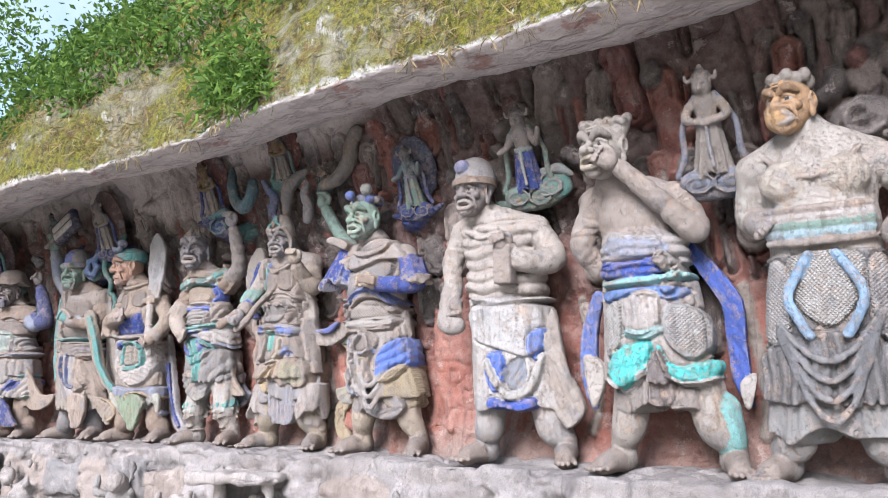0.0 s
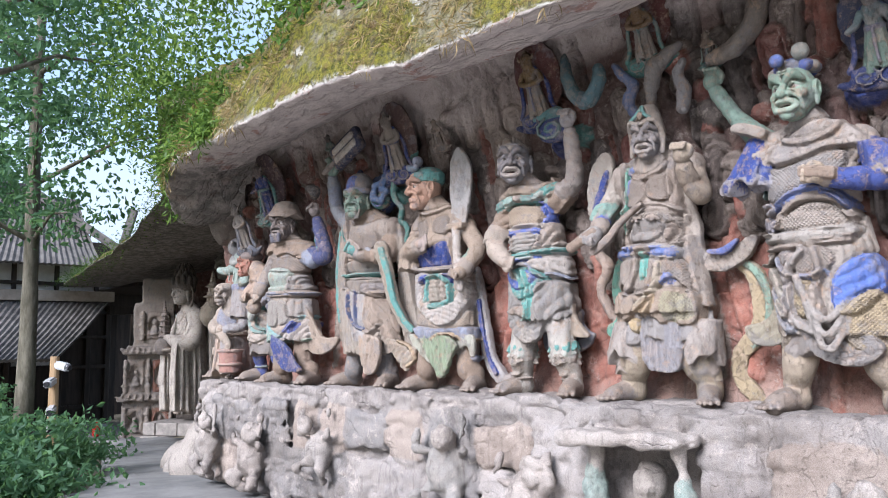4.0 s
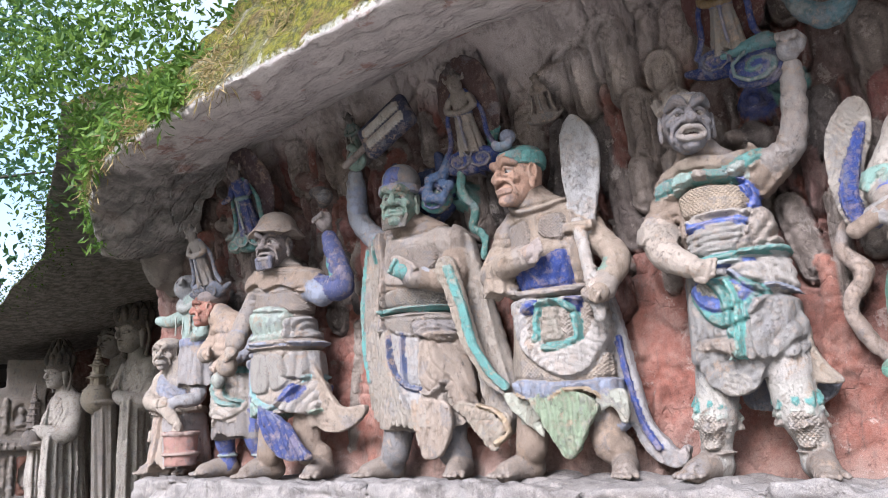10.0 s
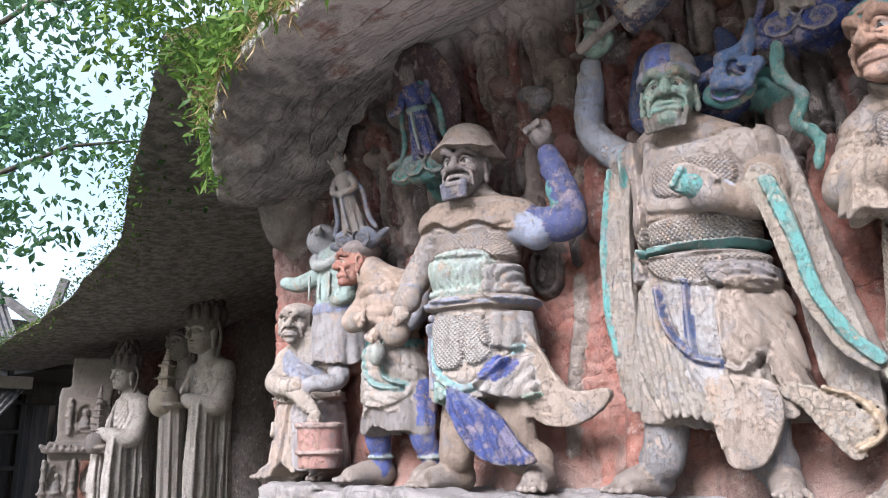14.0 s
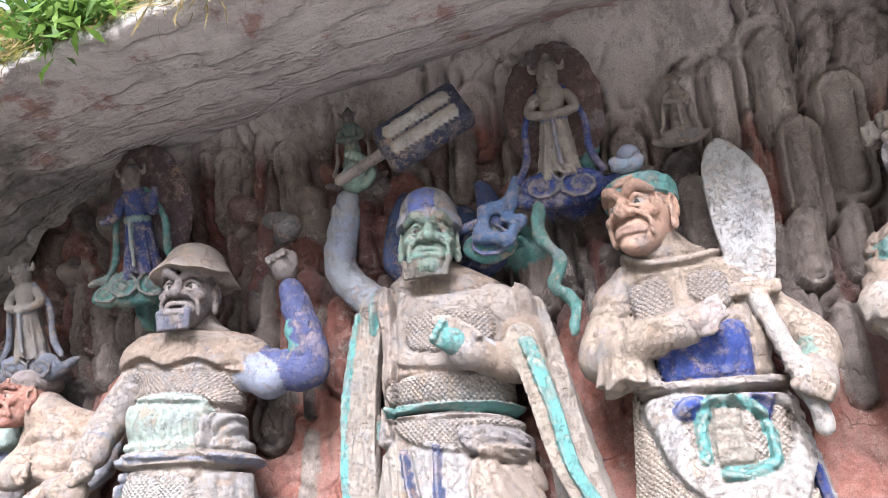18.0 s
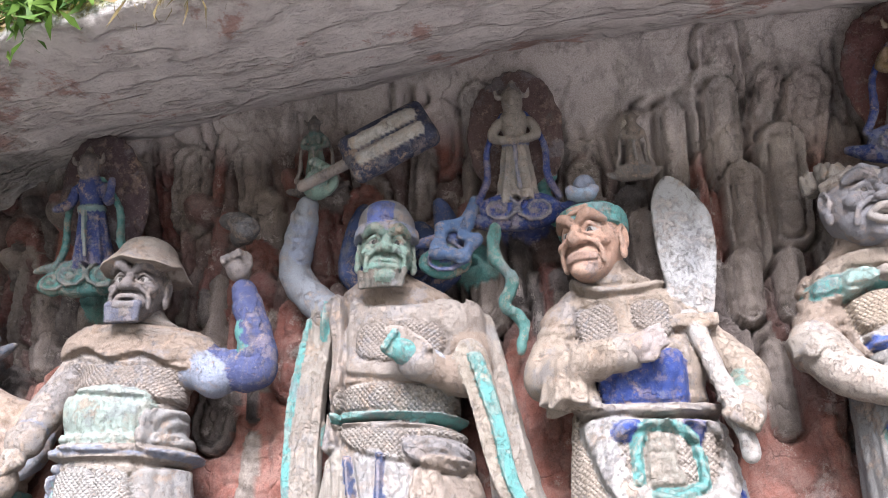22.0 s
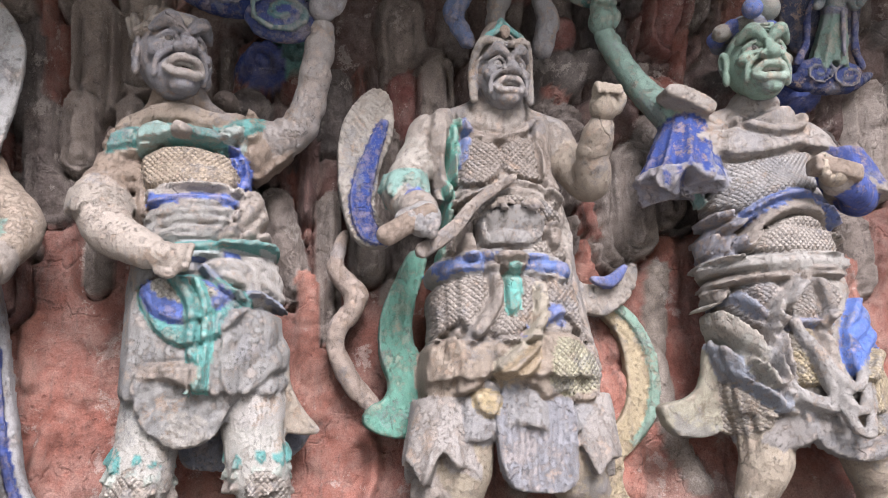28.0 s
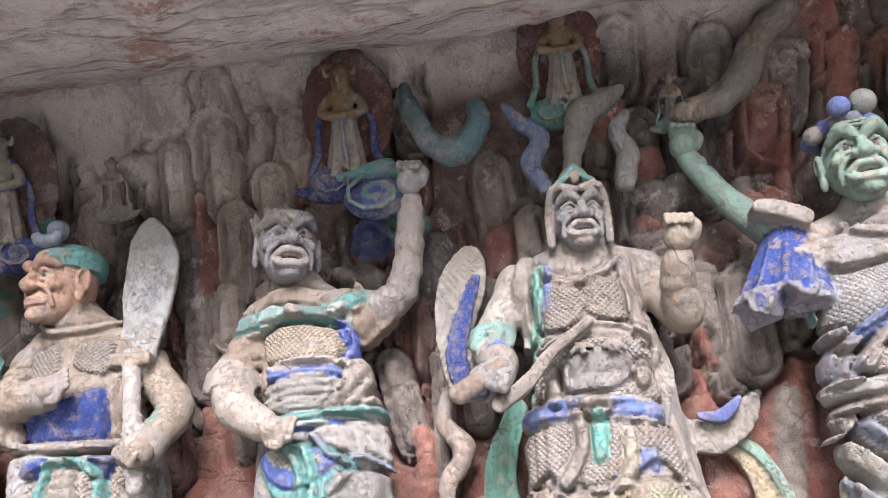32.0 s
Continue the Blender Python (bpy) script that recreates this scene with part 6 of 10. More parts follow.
    h.ell((at[0], at[1] + 0.02, at[2] + 0.15), (0.115, 0.125, 0.085), (0.26, 0.22, 0.18), 0.02)
    for k in range(6):
        h.tube([(at[0] - 0.06 + 0.024 * k, at[1] - 0.1, at[2] - 0.09), (at[0] - 0.055 + 0.022 * k, at[1] - 0.09, at[2] - 0.15)], 0.014, (0.1, 0.1, 0.13), 0.01)
    palms = [hand((-3.39, y - 0.05, 2.56), (-0.3, -0.2, 0.6), 0.058, (0.232, 0.198, 0.181), 0.9), hand((-4.17, y - 0.17, 1.77), (0.4, -0.4, -0.5), 0.055, (0.344, 0.292, 0.241), 0.6)]
    c.ell((-4.2, y - 0.18, 1.68), (0.07, 0.07, 0.08), CREAM, 0.015)
    return finish("guardian_statue", [c, h, *palms], -3.8, y, "painted stone guardian in broad hat with dark face, fist raised")


def guardian_raised_arm():
    """Grey-faced guardian in a teal shawl, one arm flung up, turned aside."""
    y = -0.32
    slate = (0.232, 0.219, 0.202)
    c = trunk(y, (-1.06, 2.36), (-0.66, 2.36), (-1.03, -0.6, 1.95), (-1.45, -0.85, 0.9), (-0.1, 0.1, 3.1), TAN, neck=(-0.9, 2.46))
    c.skirt((-0.81, y, 1.98), (-0.78, y, 1.46), (0.225, 0.19), (0.33, 0.21), slate, 6, 0.05, 0.03, phase=1)
    c.layer([(-1.00, 2.27), (-0.92, 2.29), (-0.70, 2.27), (-0.69, 2.17), (-0.75, 2.13), (-0.96, 2.14), (-1.00, 2.20)], 0.014, (0.361, 0.288, 0.211, 1.0))
    c.layer([(-1.12, 2.27), (-1.09, 2.40), (-1.01, 2.44), (-0.90, 2.45), (-0.75, 2.44), (-0.66, 2.48), (-0.60, 2.45), (-0.62, 2.35), (-0.69, 2.33), (-0.74, 2.31), (-0.91, 2.31), (-0.99, 2.28)], 0.03, CREAM)
    c.layer([(-1.11, 2.31), (-0.99, 2.34), (-0.88, 2.34), (-0.79, 2.33), (-0.71, 2.36), (-0.61, 2.43)], 0.012, TEAL, width=0.03)
    c.layer([(-0.99, 2.38), (-0.90, 2.35), (-0.93, 2.31), (-1.01, 2.28), (-1.02, 2.33)], 0.024, (0.258, 0.361, 0.318))
    c.layer([(-0.85, 2.35), (-0.76, 2.35), (-0.70, 2.31), (-0.74, 2.29), (-0.82, 2.31)], 0.024, TEAL)
    c.layer([(-0.75, 2.35), (-0.68, 2.38), (-0.67, 2.31), (-0.70, 2.29)], 0.022, (0.344, 0.387, 0.344))
    c.layer([(-0.90, 2.37), (-0.85, 2.36), (-0.85, 2.32), (-0.90, 2.33)], 0.034, PALE)
    c.layer([(-0.70, 2.29), (-0.66, 2.21), (-0.67, 2.12)], 0.014, (0.08, 0.12, 0.36), width=0.022)
    c.layer([(-0.97, 2.12), (-0.81, 2.13), (-0.68, 2.13)], 0.018, WHITE, width=0.016)
    c.layer([(-0.96, 2.09), (-0.81, 2.09), (-0.69, 2.09)], 0.016, (0.09, 0.14, 0.4), width=0.018)
    c.layer([(-0.96, 2.06), (-0.70, 2.07), (-0.68, 1.98), (-0.71, 1.95), (-0.95, 1.95)], 0.014, (0.284, 0.267, 0.241), (6, 0.03, 0.012, 0))
    c.layer([(-0.74, 1.93), (-0.70, 2.02), (-0.66, 2.13), (-0.60, 2.14), (-0.54, 1.94), (-0.62, 1.92)], 0.022, PALE, (60, 0.04, 0.012, 0))
    c.layer([(-0.95, 1.91), (-0.74, 1.92), (-0.54, 1.94)], 0.034, (0.344, 0.378, 0.361), width=0.03)
    c.layer([(-0.95, 1.92), (-0.74, 1.93), (-0.54, 1.95)], 0.012, TEAL, width=0.012)
    c.layer([(-0.94, 1.88), (-0.74, 1.89), (-0.54, 1.90)], 0.01, (0.1, 0.15, 0.38), width=0.008)
    c.layer([(-0.79, 1.87), (-0.66, 1.90), (-0.54, 1.91), (-0.50, 1.84), (-0.48, 1.71), (-0.57, 1.75), (-0.67, 1.75), (-0.75, 1.80)], 0.026, WHITE, (-25, 0.05, 0.01, -2))
    c.layer([(-0.79, 1.86), (-0.69, 1.78), (-0.58, 1.77), (-0.48, 1.71)], 0.014, GREYBLUE, width=0.008)
    c.layer([(-0.98, 1.80), (-0.96, 1.71), (-0.90, 1.63), (-0.83, 1.60), (-0.73, 1.63), (-0.66, 1.69), (-0.64, 1.76), (-0.80, 1.83)], 0.022, TEAL, (0, 0.03, 0.008, -2.5))
    c.layer([(-0.97, 1.81), (-0.95, 1.73), (-0.88, 1.68), (-0.79, 1.68), (-0.71, 1.74), (-0.69, 1.77), (-0.81, 1.82)], 0.014, (0.09, 0.13, 0.34))
    c.layer([(-0.94, 1.81), (-0.89, 1.75), (-0.79, 1.74), (-0.74, 1.77), (-0.83, 1.82)], 0.008, (0.344, 0.31, 0.258, 1.0))
    c.layer([(-0.87, 1.82), (-0.81, 1.73), (-0.81, 1.61), (-0.79, 1.50), (-0.84, 1.41)], 0.03, TEAL, width=[0.016, 0.02, 0.018, 0.022, 0.012])
    c.layer([(-0.80, 1.81), (-0.77, 1.71), (-0.77, 1.58), (-0.78, 1.47)], 0.03, (0.14, 0.36, 0.32), width=[0.012, 0.017, 0.018, 0.02])
    c.layer([(-0.96, 1.54), (-0.88, 1.55), (-0.79, 1.53), (-0.81, 1.47), (-0.89, 1.50), (-0.96, 1.49)], 0.026, PALE, (0, 0.025, 0.008, 0))
    c.layer([(-0.95, 1.42), (-0.89, 1.45), (-0.83, 1.42), (-0.89, 1.39)], 0.02, (0.37, 0.318, 0.224), (0, 0.02, 0.006, 0))
    c.layer([(-0.69, 1.71), (-0.48, 1.70), (-0.45, 1.55), (-0.55, 1.52), (-0.66, 1.43), (-0.72, 1.50)], 0.012, slate, (58, 0.09, 0.012, 0))
    c.plate([(-0.98, 1.52), (-0.75, 1.53), (-0.64, 1.50), (-0.69, 1.41), (-0.74, 1.32), (-0.84, 1.29), (-0.92, 1.33), (-0.97, 1.40)], -0.45, 0.03, slate, (30, 0.05, 0.014, 0), dz=-0.1)
    c.plate([(-0.87, 1.40), (-0.76, 1.37), (-0.78, 1.30), (-0.88, 1.30)], -0.45, 0.03, (0.284, 0.258, 0.224), (-20, 0.03, 0.01, 0))
    c.plate([(-0.55, 1.53), (-0.53, 1.44), (-0.47, 1.37), (-0.42, 1.34), (-0.49, 1.25), (-0.62, 1.21), (-0.79, 1.22), (-0.86, 1.26), (-0.84, 1.43)], -0.2, 0.02, (0.17, 0.175, 0.2), (40, 0.12, 0.01, 0))
    c.plate([(-0.56, 1.58), (-0.51, 1.57), (-0.49, 1.48), (-0.45, 1.40), (-0.40, 1.33), (-0.50, 1.33), (-0.55, 1.39), (-0.57, 1.48)], -0.34, 0.018, (0.292, 0.241, 0.189), (-60, 0.06, 0.01, 0), dx=0.3)
    legs(c, y, ((-0.94, -0.99), (-0.63, -0.56)), 1.34, (0.378, 0.353, 0.31), 0.1)
    c.ell((-0.62, y - 0.03, 1.42), (0.1, 0.1, 0.14), WHITE, 0.02)
    for x, z in ((-0.97, 1.3), (-0.6, 1.3)):
        for k in range(3):
            c.skirt((x, y - 0.01, z - 0.045 * k), (x, y - 0.01, z - 0.045 * k - 0.06), (0.09, 0.09), (0.118, 0.118), (TEAL, (0.344, 0.361, 0.31), PALE)[k], 9, 0.16, 0.02, phase=k)
    for x in (-0.98, -0.57):
        c.layer([(x - 0.06, 1.19), (x + 0.02, 1.2), (x + 0.06, 1.14), (x + 0.02, 1.05), (x - 0.05, 1.07)], 0.01, (0.361, 0.318, 0.267, 1.0))
        c.ell((x, y, 1.035), (0.08, 0.08, 0.014), PALE, 0.004)
    arm(c, [(-1.06, y, 2.32), (-1.15, y - 0.06, 2.1)], [0.105, 0.115], TAN, None)
    c.tube([(-1.14, y - 0.07, 2.12), (-1.08, y - 0.16, 1.98), (-0.92, y - 0.26, 1.88)], [0.085, 0.075, 0.05], (0.353, 0.297, 0.245), 0.012)
    c.skirt((-1.14, y - 0.06, 2.14), (-1.12, y - 0.1, 2.05), (0.1, 0.105), (0.118, 0.12), (0.292, 0.249, 0.206), 7, 0.06, 0.02)
    arm(c, [(-0.66, y, 2.36), (-0.47, y - 0.02, 2.44), (-0.4, y - 0.16, 2.76)], [0.1, 0.085, 0.062], (0.31, 0.275, 0.249), None, 0)
    c.plate([(-0.66, 2.50), (-0.55, 2.35), (-0.49, 2.34), (-0.56, 2.27), (-0.63, 2.22), (-0.67, 2.29)], -0.3, 0.05, TAN, (-60, 0.05, 0.02, 0))
    at, r = (-0.92, y - 0.12, 2.62), 0.128
    g = (0.232, 0.219, 0.224)
    h = head_clay(at, r, g, 2.0)
    face(h, at, r, g, 24, lips=(0.361, 0.318, 0.284), fierce=1.6, snout=0.18)
    for k in range(30):
        a = k * 2.4
        q = 0.35 + 0.65 * (k % 6) / 6
        h.tube([(at[0] - 0.03 + 0.11 * math.cos(a) * q, at[1] + 0.03 + 0.1 * math.sin(a) * q, at[2] + 0.1 + 0.07 * (1 - q)), (at[0] - 0.05 + 0.11 * math.cos(a + 0.3) * q, at[1] + 0.03 + 0.1 * math.sin(a + 0.3) * q, at[2] + 0.13 + 0.09 * (1 - q))], [0.022, 0.012], (0.31, 0.267, 0.224), 0.004)
    h.tube([(at[0] - 0.1, at[1] - 0.05, at[2] + 0.07), (at[0] + 0.0, at[1] - 0.11, at[2] + 0.09), (at[0] + 0.1, at[1] - 0.07, at[2] + 0.075)], 0.02, (0.31, 0.267, 0.224), 0.004)
    palms = [hand((-0.9, y - 0.28, 1.87), (1, -0.3, -0.15), 0.055, (0.353, 0.297, 0.245), 0.35), hand((-0.4, y - 0.19, 2.83), (0.1, -0.3, 0.8), 0.06, (0.327, 0.301, 0.292), 0.85)]
    return finish("guardian_statue", [c, h, *palms], -0.8, y, "painted stone guardian in teal shawl with one arm flung up")


def guardian_shield():
    """Grey-faced guardian in mail with lion belt, gripping a rod."""
    y = -0.44
    ash = (0.301, 0.258, 0.219)
    c = trunk(y, (0.0, 2.4), (0.46, 2.41), (0.02, 0.48, 1.94), (-0.5, -1.0, 0.9), (1.3, 0.0, 2.75), ash, neck=(0.25, 2.45))
    c.skirt((0.25, y, 1.94), (0.26, y, 1.5), (0.25, 0.195), (0.37, 0.22), ash, 6, 0.04, 0.0)
    c.skirt((0.25, y, 1.54), (0.26, y, 1.3), (0.28, 0.18), (0.32, 0.19), (0.258, 0.241, 0.228), 9, 0.1, 0.03)
    c.layer([(0.09, 2.33), (0.20, 2.30), (0.22, 2.21), (0.14, 2.14), (0.05, 2.18)], 0.014, MAIL)
    c.layer([(0.23, 2.30), (0.35, 2.33), (0.39, 2.22), (0.34, 2.16), (0.23, 2.20)], 0.014, MAIL)
    c.layer([(0.09, 2.40), (0.12, 2.35), (0.21, 2.32), (0.30, 2.35), (0.35, 2.40)], 0.024, STONE, width=0.016)
    c.layer([(0.03, 2.43), (0.00, 2.30), (0.01, 2.13)], 0.026, PALE, (90, 0.03, 0.006, 0), width=0.035)
    c.layer([(0.07, 2.40), (0.05, 2.19), (0.02, 1.90)], 0.022, (0.13, 0.32, 0.25), width=0.016)
    c.layer([(0.11, 2.40), (0.10, 2.32), (0.08, 2.23)], 0.01, (0.14, 0.18, 0.34), width=0.012)
    c.layer([(0.38, 2.41), (0.39, 2.29), (0.41, 2.09)], 0.026, STONE, width=0.03)
    c.layer([(0.05, 2.08), (0.21, 2.14), (0.33, 2.14), (0.44, 2.09)], 0.016, ash, width=0.01)
    c.layer([(0.07, 2.06), (0.19, 2.09), (0.41, 2.07), (0.43, 1.93), (0.41, 1.87), (0.05, 1.87)], 0.012, (0.31, 0.267, 0.224, 1.0))
    for o in ([(0.07, 1.98), (0.10, 2.00), (0.11, 1.88), (0.06, 1.88)], [(0.12, 1.99), (0.14, 1.99), (0.14, 1.88), (0.12, 1.88)]):
        c.layer(o, 0.014, STONE)
    c.layer([(0.36, 1.99), (0.40, 2.01), (0.41, 1.95), (0.39, 1.91), (0.36, 1.92)], 0.03, STONE, (0, 0.03, 0.01, -6))
    # lion mask belt
    c.layer([(0.12, 1.99), (0.16, 2.04), (0.26, 2.05), (0.35, 2.01), (0.34, 1.95), (0.26, 1.91), (0.13, 1.92)], 0.014, (0.24, 0.22, 0.2))
    for q in (-1, 1):
        c.ell((0.245 + q * 0.05, y - 0.235, 2.035), (0.018, 0.014, 0.012), DARK, 0.002)
        c.tube([(0.245 + q * 0.015, y - 0.235, 2.05), (0.245 + q * 0.055, y - 0.235, 2.06), (0.245 + q * 0.09, y - 0.22, 2.04)], 0.009, STONE, 0.003)
    c.layer([(-0.04, 1.61), (-0.07, 1.46), (-0.03, 1.41), (0.09, 1.44), (0.13, 1.48), (0.27, 1.44), (0.31, 1.40), (0.38, 1.42), (0.43, 1.39), (0.52, 1.42), (0.50, 1.59), (0.28, 1.61), (0.10, 1.59)], 0.03, CREAM, (90, 0.11, 0.012, 0))
    c.layer([(0.34, 1.58), (0.47, 1.56), (0.50, 1.45), (0.42, 1.42), (0.33, 1.44)], 0.006, (0.361, 0.327, 0.224, 0.9))
    c.layer([(0.00, 1.81), (0.40, 1.80), (0.47, 1.69), (0.48, 1.58), (0.41, 1.67), (0.34, 1.65), (0.28, 1.59), (0.17, 1.58), (0.14, 1.62), (0.08, 1.60), (0.04, 1.66), (-0.03, 1.60), (-0.03, 1.67)], 0.02, (0.301, 0.258, 0.219, 0.85))
    c.layer([(0.25, 1.60), (0.32, 1.66), (0.37, 1.69), (0.38, 1.66)], 0.012, (0.15, 0.19, 0.38), width=0.016)
    c.layer([(-0.00, 1.85), (0.19, 1.86), (0.40, 1.83)], 0.036, (0.31, 0.292, 0.275), width=0.04)
    c.layer([(-0.00, 1.85), (0.19, 1.86), (0.40, 1.83)], 0.008, (0.12, 0.17, 0.36), width=0.026)
    c.layer([(0.17, 1.88), (0.25, 1.88), (0.26, 1.84), (0.22, 1.81), (0.17, 1.84)], 0.03, STONE)
    c.layer([(0.20, 1.83), (0.24, 1.83), (0.23, 1.70), (0.19, 1.69)], 0.016, (0.16, 0.4, 0.34))
    c.layer([(0.15, 1.83), (0.16, 1.74), (0.12, 1.66), (0.07, 1.60)], 0.03, PALE, (-70, 0.02, 0.006, 0), width=0.022)
    c.layer([(0.31, 1.76), (0.30, 1.67), (0.26, 1.58), (0.17, 1.50)], 0.03, (0.378, 0.327, 0.249), width=[0.02, 0.022, 0.026, 0.03])
    c.layer([(0.15, 1.48), (0.23, 1.54), (0.28, 1.58), (0.27, 1.50), (0.19, 1.45)], 0.03, OCHRE, (40, 0.03, 0.008, 0))
    c.layer([(0.08, 1.43), (0.16, 1.42), (0.14, 1.35), (0.09, 1.37)], 0.03, (0.4, 0.31, 0.18))
    c.plate([(0.17, 1.44), (0.39, 1.44), (0.41, 1.15), (0.29, 1.11), (0.17, 1.16)], -0.58, 0.03, (0.258, 0.249, 0.258), (90, 0.045, 0.02, 0))
    for x in (-0.02, 0.48):
        c.skirt((x + 0.02, y, 1.42), (x, y - 0.02, 1.2), (0.1, 0.12), (0.15, 0.17), (0.31, 0.275, 0.245), 5, 0.06, 0.06, phase=x * 4)
        c.skirt((x, y, 1.17), (x, y, 1.1), (0.085, 0.09), (0.105, 0.11), PALE, 7, 0.06, 0.02)
    legs(c, y, ((0.08, 0.0), (0.42, 0.5)), 1.3, (0.31, 0.258, 0.189), 0.11)
    # arms: blue cuff to one side, fist raised on the other
    arm(c, [(0.0, y, 2.38), (-0.12, y - 0.06, 2.14), (-0.09, y - 0.2, 2.02)], [0.09, 0.09, 0.06], (0.327, 0.292, 0.249), (0.09, 0.12, 0.34), 2, GREYBLUE)
    c.skirt((-0.11, y - 0.05, 2.2), (-0.12, y - 0.08, 2.12), (0.08, 0.085), (0.095, 0.1), (0.189, 0.292, 0.249), 6, 0.12, 0.04)
    arm(c, [(0.46, y, 2.39), (0.56, y - 0.1, 2.18), (0.54, y - 0.22, 2.26), (0.55, y - 0.28, 2.33)], [0.09, 0.085, 0.07, 0.055], (0.327, 0.267, 0.206), None, 1)
    c.plate([(-0.10, 1.87), (0.00, 1.94), (0.10, 2.05), (0.23, 2.14)], -0.69, 0.022, STONE, width=[0.022, 0.024, 0.02, 0.012], dx=0.1)
    c.plate([(0.41, 2.17), (0.46, 2.00), (0.47, 1.85), (0.52, 1.78), (0.62, 1.77), (0.73, 1.83), (0.79, 1.90)], -0.42, 0.03, (0.335, 0.292, 0.249), (-70, 0.04, 0.014, 0), width=[0.05, 0.05, 0.045, 0.05, 0.06, 0.05, 0.025], dx=0.35)
    c.plate([(0.57, 1.83), (0.65, 1.83), (0.72, 1.89)], -0.46, 0.02, (0.12, 0.15, 0.34), width=[0.015, 0.025, 0.01], dx=0.35)
    # leaf-shaped scarf loop
    c.plate([(-0.31, 2.47), (-0.20, 2.59), (-0.13, 2.53), (-0.14, 2.38), (-0.18, 2.27), (-0.20, 2.11), (-0.14, 1.99), (-0.24, 1.97), (-0.31, 2.06), (-0.34, 2.27)], -0.36, 0.025, (0.327, 0.292, 0.249), (80, 0.035, 0.014, 3))
    c.plate([(-0.17, 2.44), (-0.23, 2.27), (-0.26, 2.13), (-0.23, 2.02), (-0.17, 1.99)], -0.39, 0.018, BLUE, width=[0.016, 0.035, 0.04, 0.035, 0.02])
    # stoles falling between the figures
    c.plate([(-0.05, 1.93), (-0.12, 1.75), (-0.13, 1.61), (-0.09, 1.49), (-0.12, 1.38), (-0.21, 1.37)], -0.32, 0.03, (0.13, 0.28, 0.21), (85, 0.035, 0.012, 0), width=[0.04, 0.055, 0.06, 0.07, 0.08, 0.04])
    c.plate([(0.58, 1.83), (0.75, 1.71), (0.81, 1.53), (0.78, 1.35), (0.66, 1.22), (0.65, 1.08), (0.73, 0.97), (0.82, 0.88)], -0.3, 0.025, (0.353, 0.284, 0.181), (80, 0.03, 0.012, 2), width=[0.02, 0.05, 0.065, 0.06, 0.05, 0.05, 0.05, 0.03])
    c.plate([(0.62, 1.82), (0.78, 1.71), (0.85, 1.53), (0.82, 1.35), (0.74, 1.25)], -0.33, 0.016, (0.215, 0.31, 0.241), width=[0.012, 0.02, 0.022, 0.018, 0.008])
    at, r = (0.24, y - 0.12, 2.565), 0.122
    g = (0.249, 0.232, 0.224)
    h = head_clay(at, r, g, 2.3)
    h.grow = (at, 0.92)
    face(h, at, r, g, 6, lips=(0.344, 0.31, 0.284))
    h.skirt((at[0] + 0.005, at[1] + 0.02, at[2] + 0.25), (at[0], at[1] + 0.02, at[2] + 0.05), (0.03, 0.035), (0.125, 0.125), (0.31, 0.267, 0.224), 6, 0.02, 0.0, flare=0.55)
    h.tube([(at[0], at[1] - 0.07, at[2] + 0.22), (at[0] - 0.03, at[1] - 0.1, at[2] + 0.16), (at[0] - 0.07, at[1] - 0.1, at[2] + 0.13)], 0.012, TEAL, 0.006)
    h.tube([(at[0], at[1] - 0.07, at[2] + 0.22), (at[0] + 0.03, at[1] - 0.1, at[2] + 0.16), (at[0] + 0.07, at[1] - 0.1, at[2] + 0.13)], 0.012, TEAL, 0.006)
    h.ell((at[0], at[1] - 0.11, at[2] + 0.15), (0.02, 0.016, 0.03), TAN, 0.004)
    for q in (-1, 1):
        h.tube([(at[0] + q * 0.02, at[1] - 0.125, at[2] + 0.09), (at[0] + q * 0.09, at[1] - 0.09, at[2] + 0.11), (at[0] + q * 0.118, at[1] - 0.02, at[2] + 0.02), (at[0] + q * 0.115, at[1] - 0.02, at[2] - 0.1)], 0.016, (0.31, 0.267, 0.224), 0.006)
    palms = [hand((-0.09, y - 0.27, 1.98), (-0.3, -0.5, -0.7), 0.065, (0.31, 0.288, 0.267), 0.85), hand((0.55, y - 0.31, 2.38), (0.05, -0.35, 0.8), 0.058, (0.344, 0.284, 0.215), 0.85)]
    c.tube([(-0.08, y - 0.3, 1.99), (-0.22, y - 0.34, 1.9)], [0.03, 0.035], TAN, 0.01)
    return finish("guardian_statue", [c, h, *palms], 0.25, y, "painted stone guardian in grey mail with lion belt and rod")


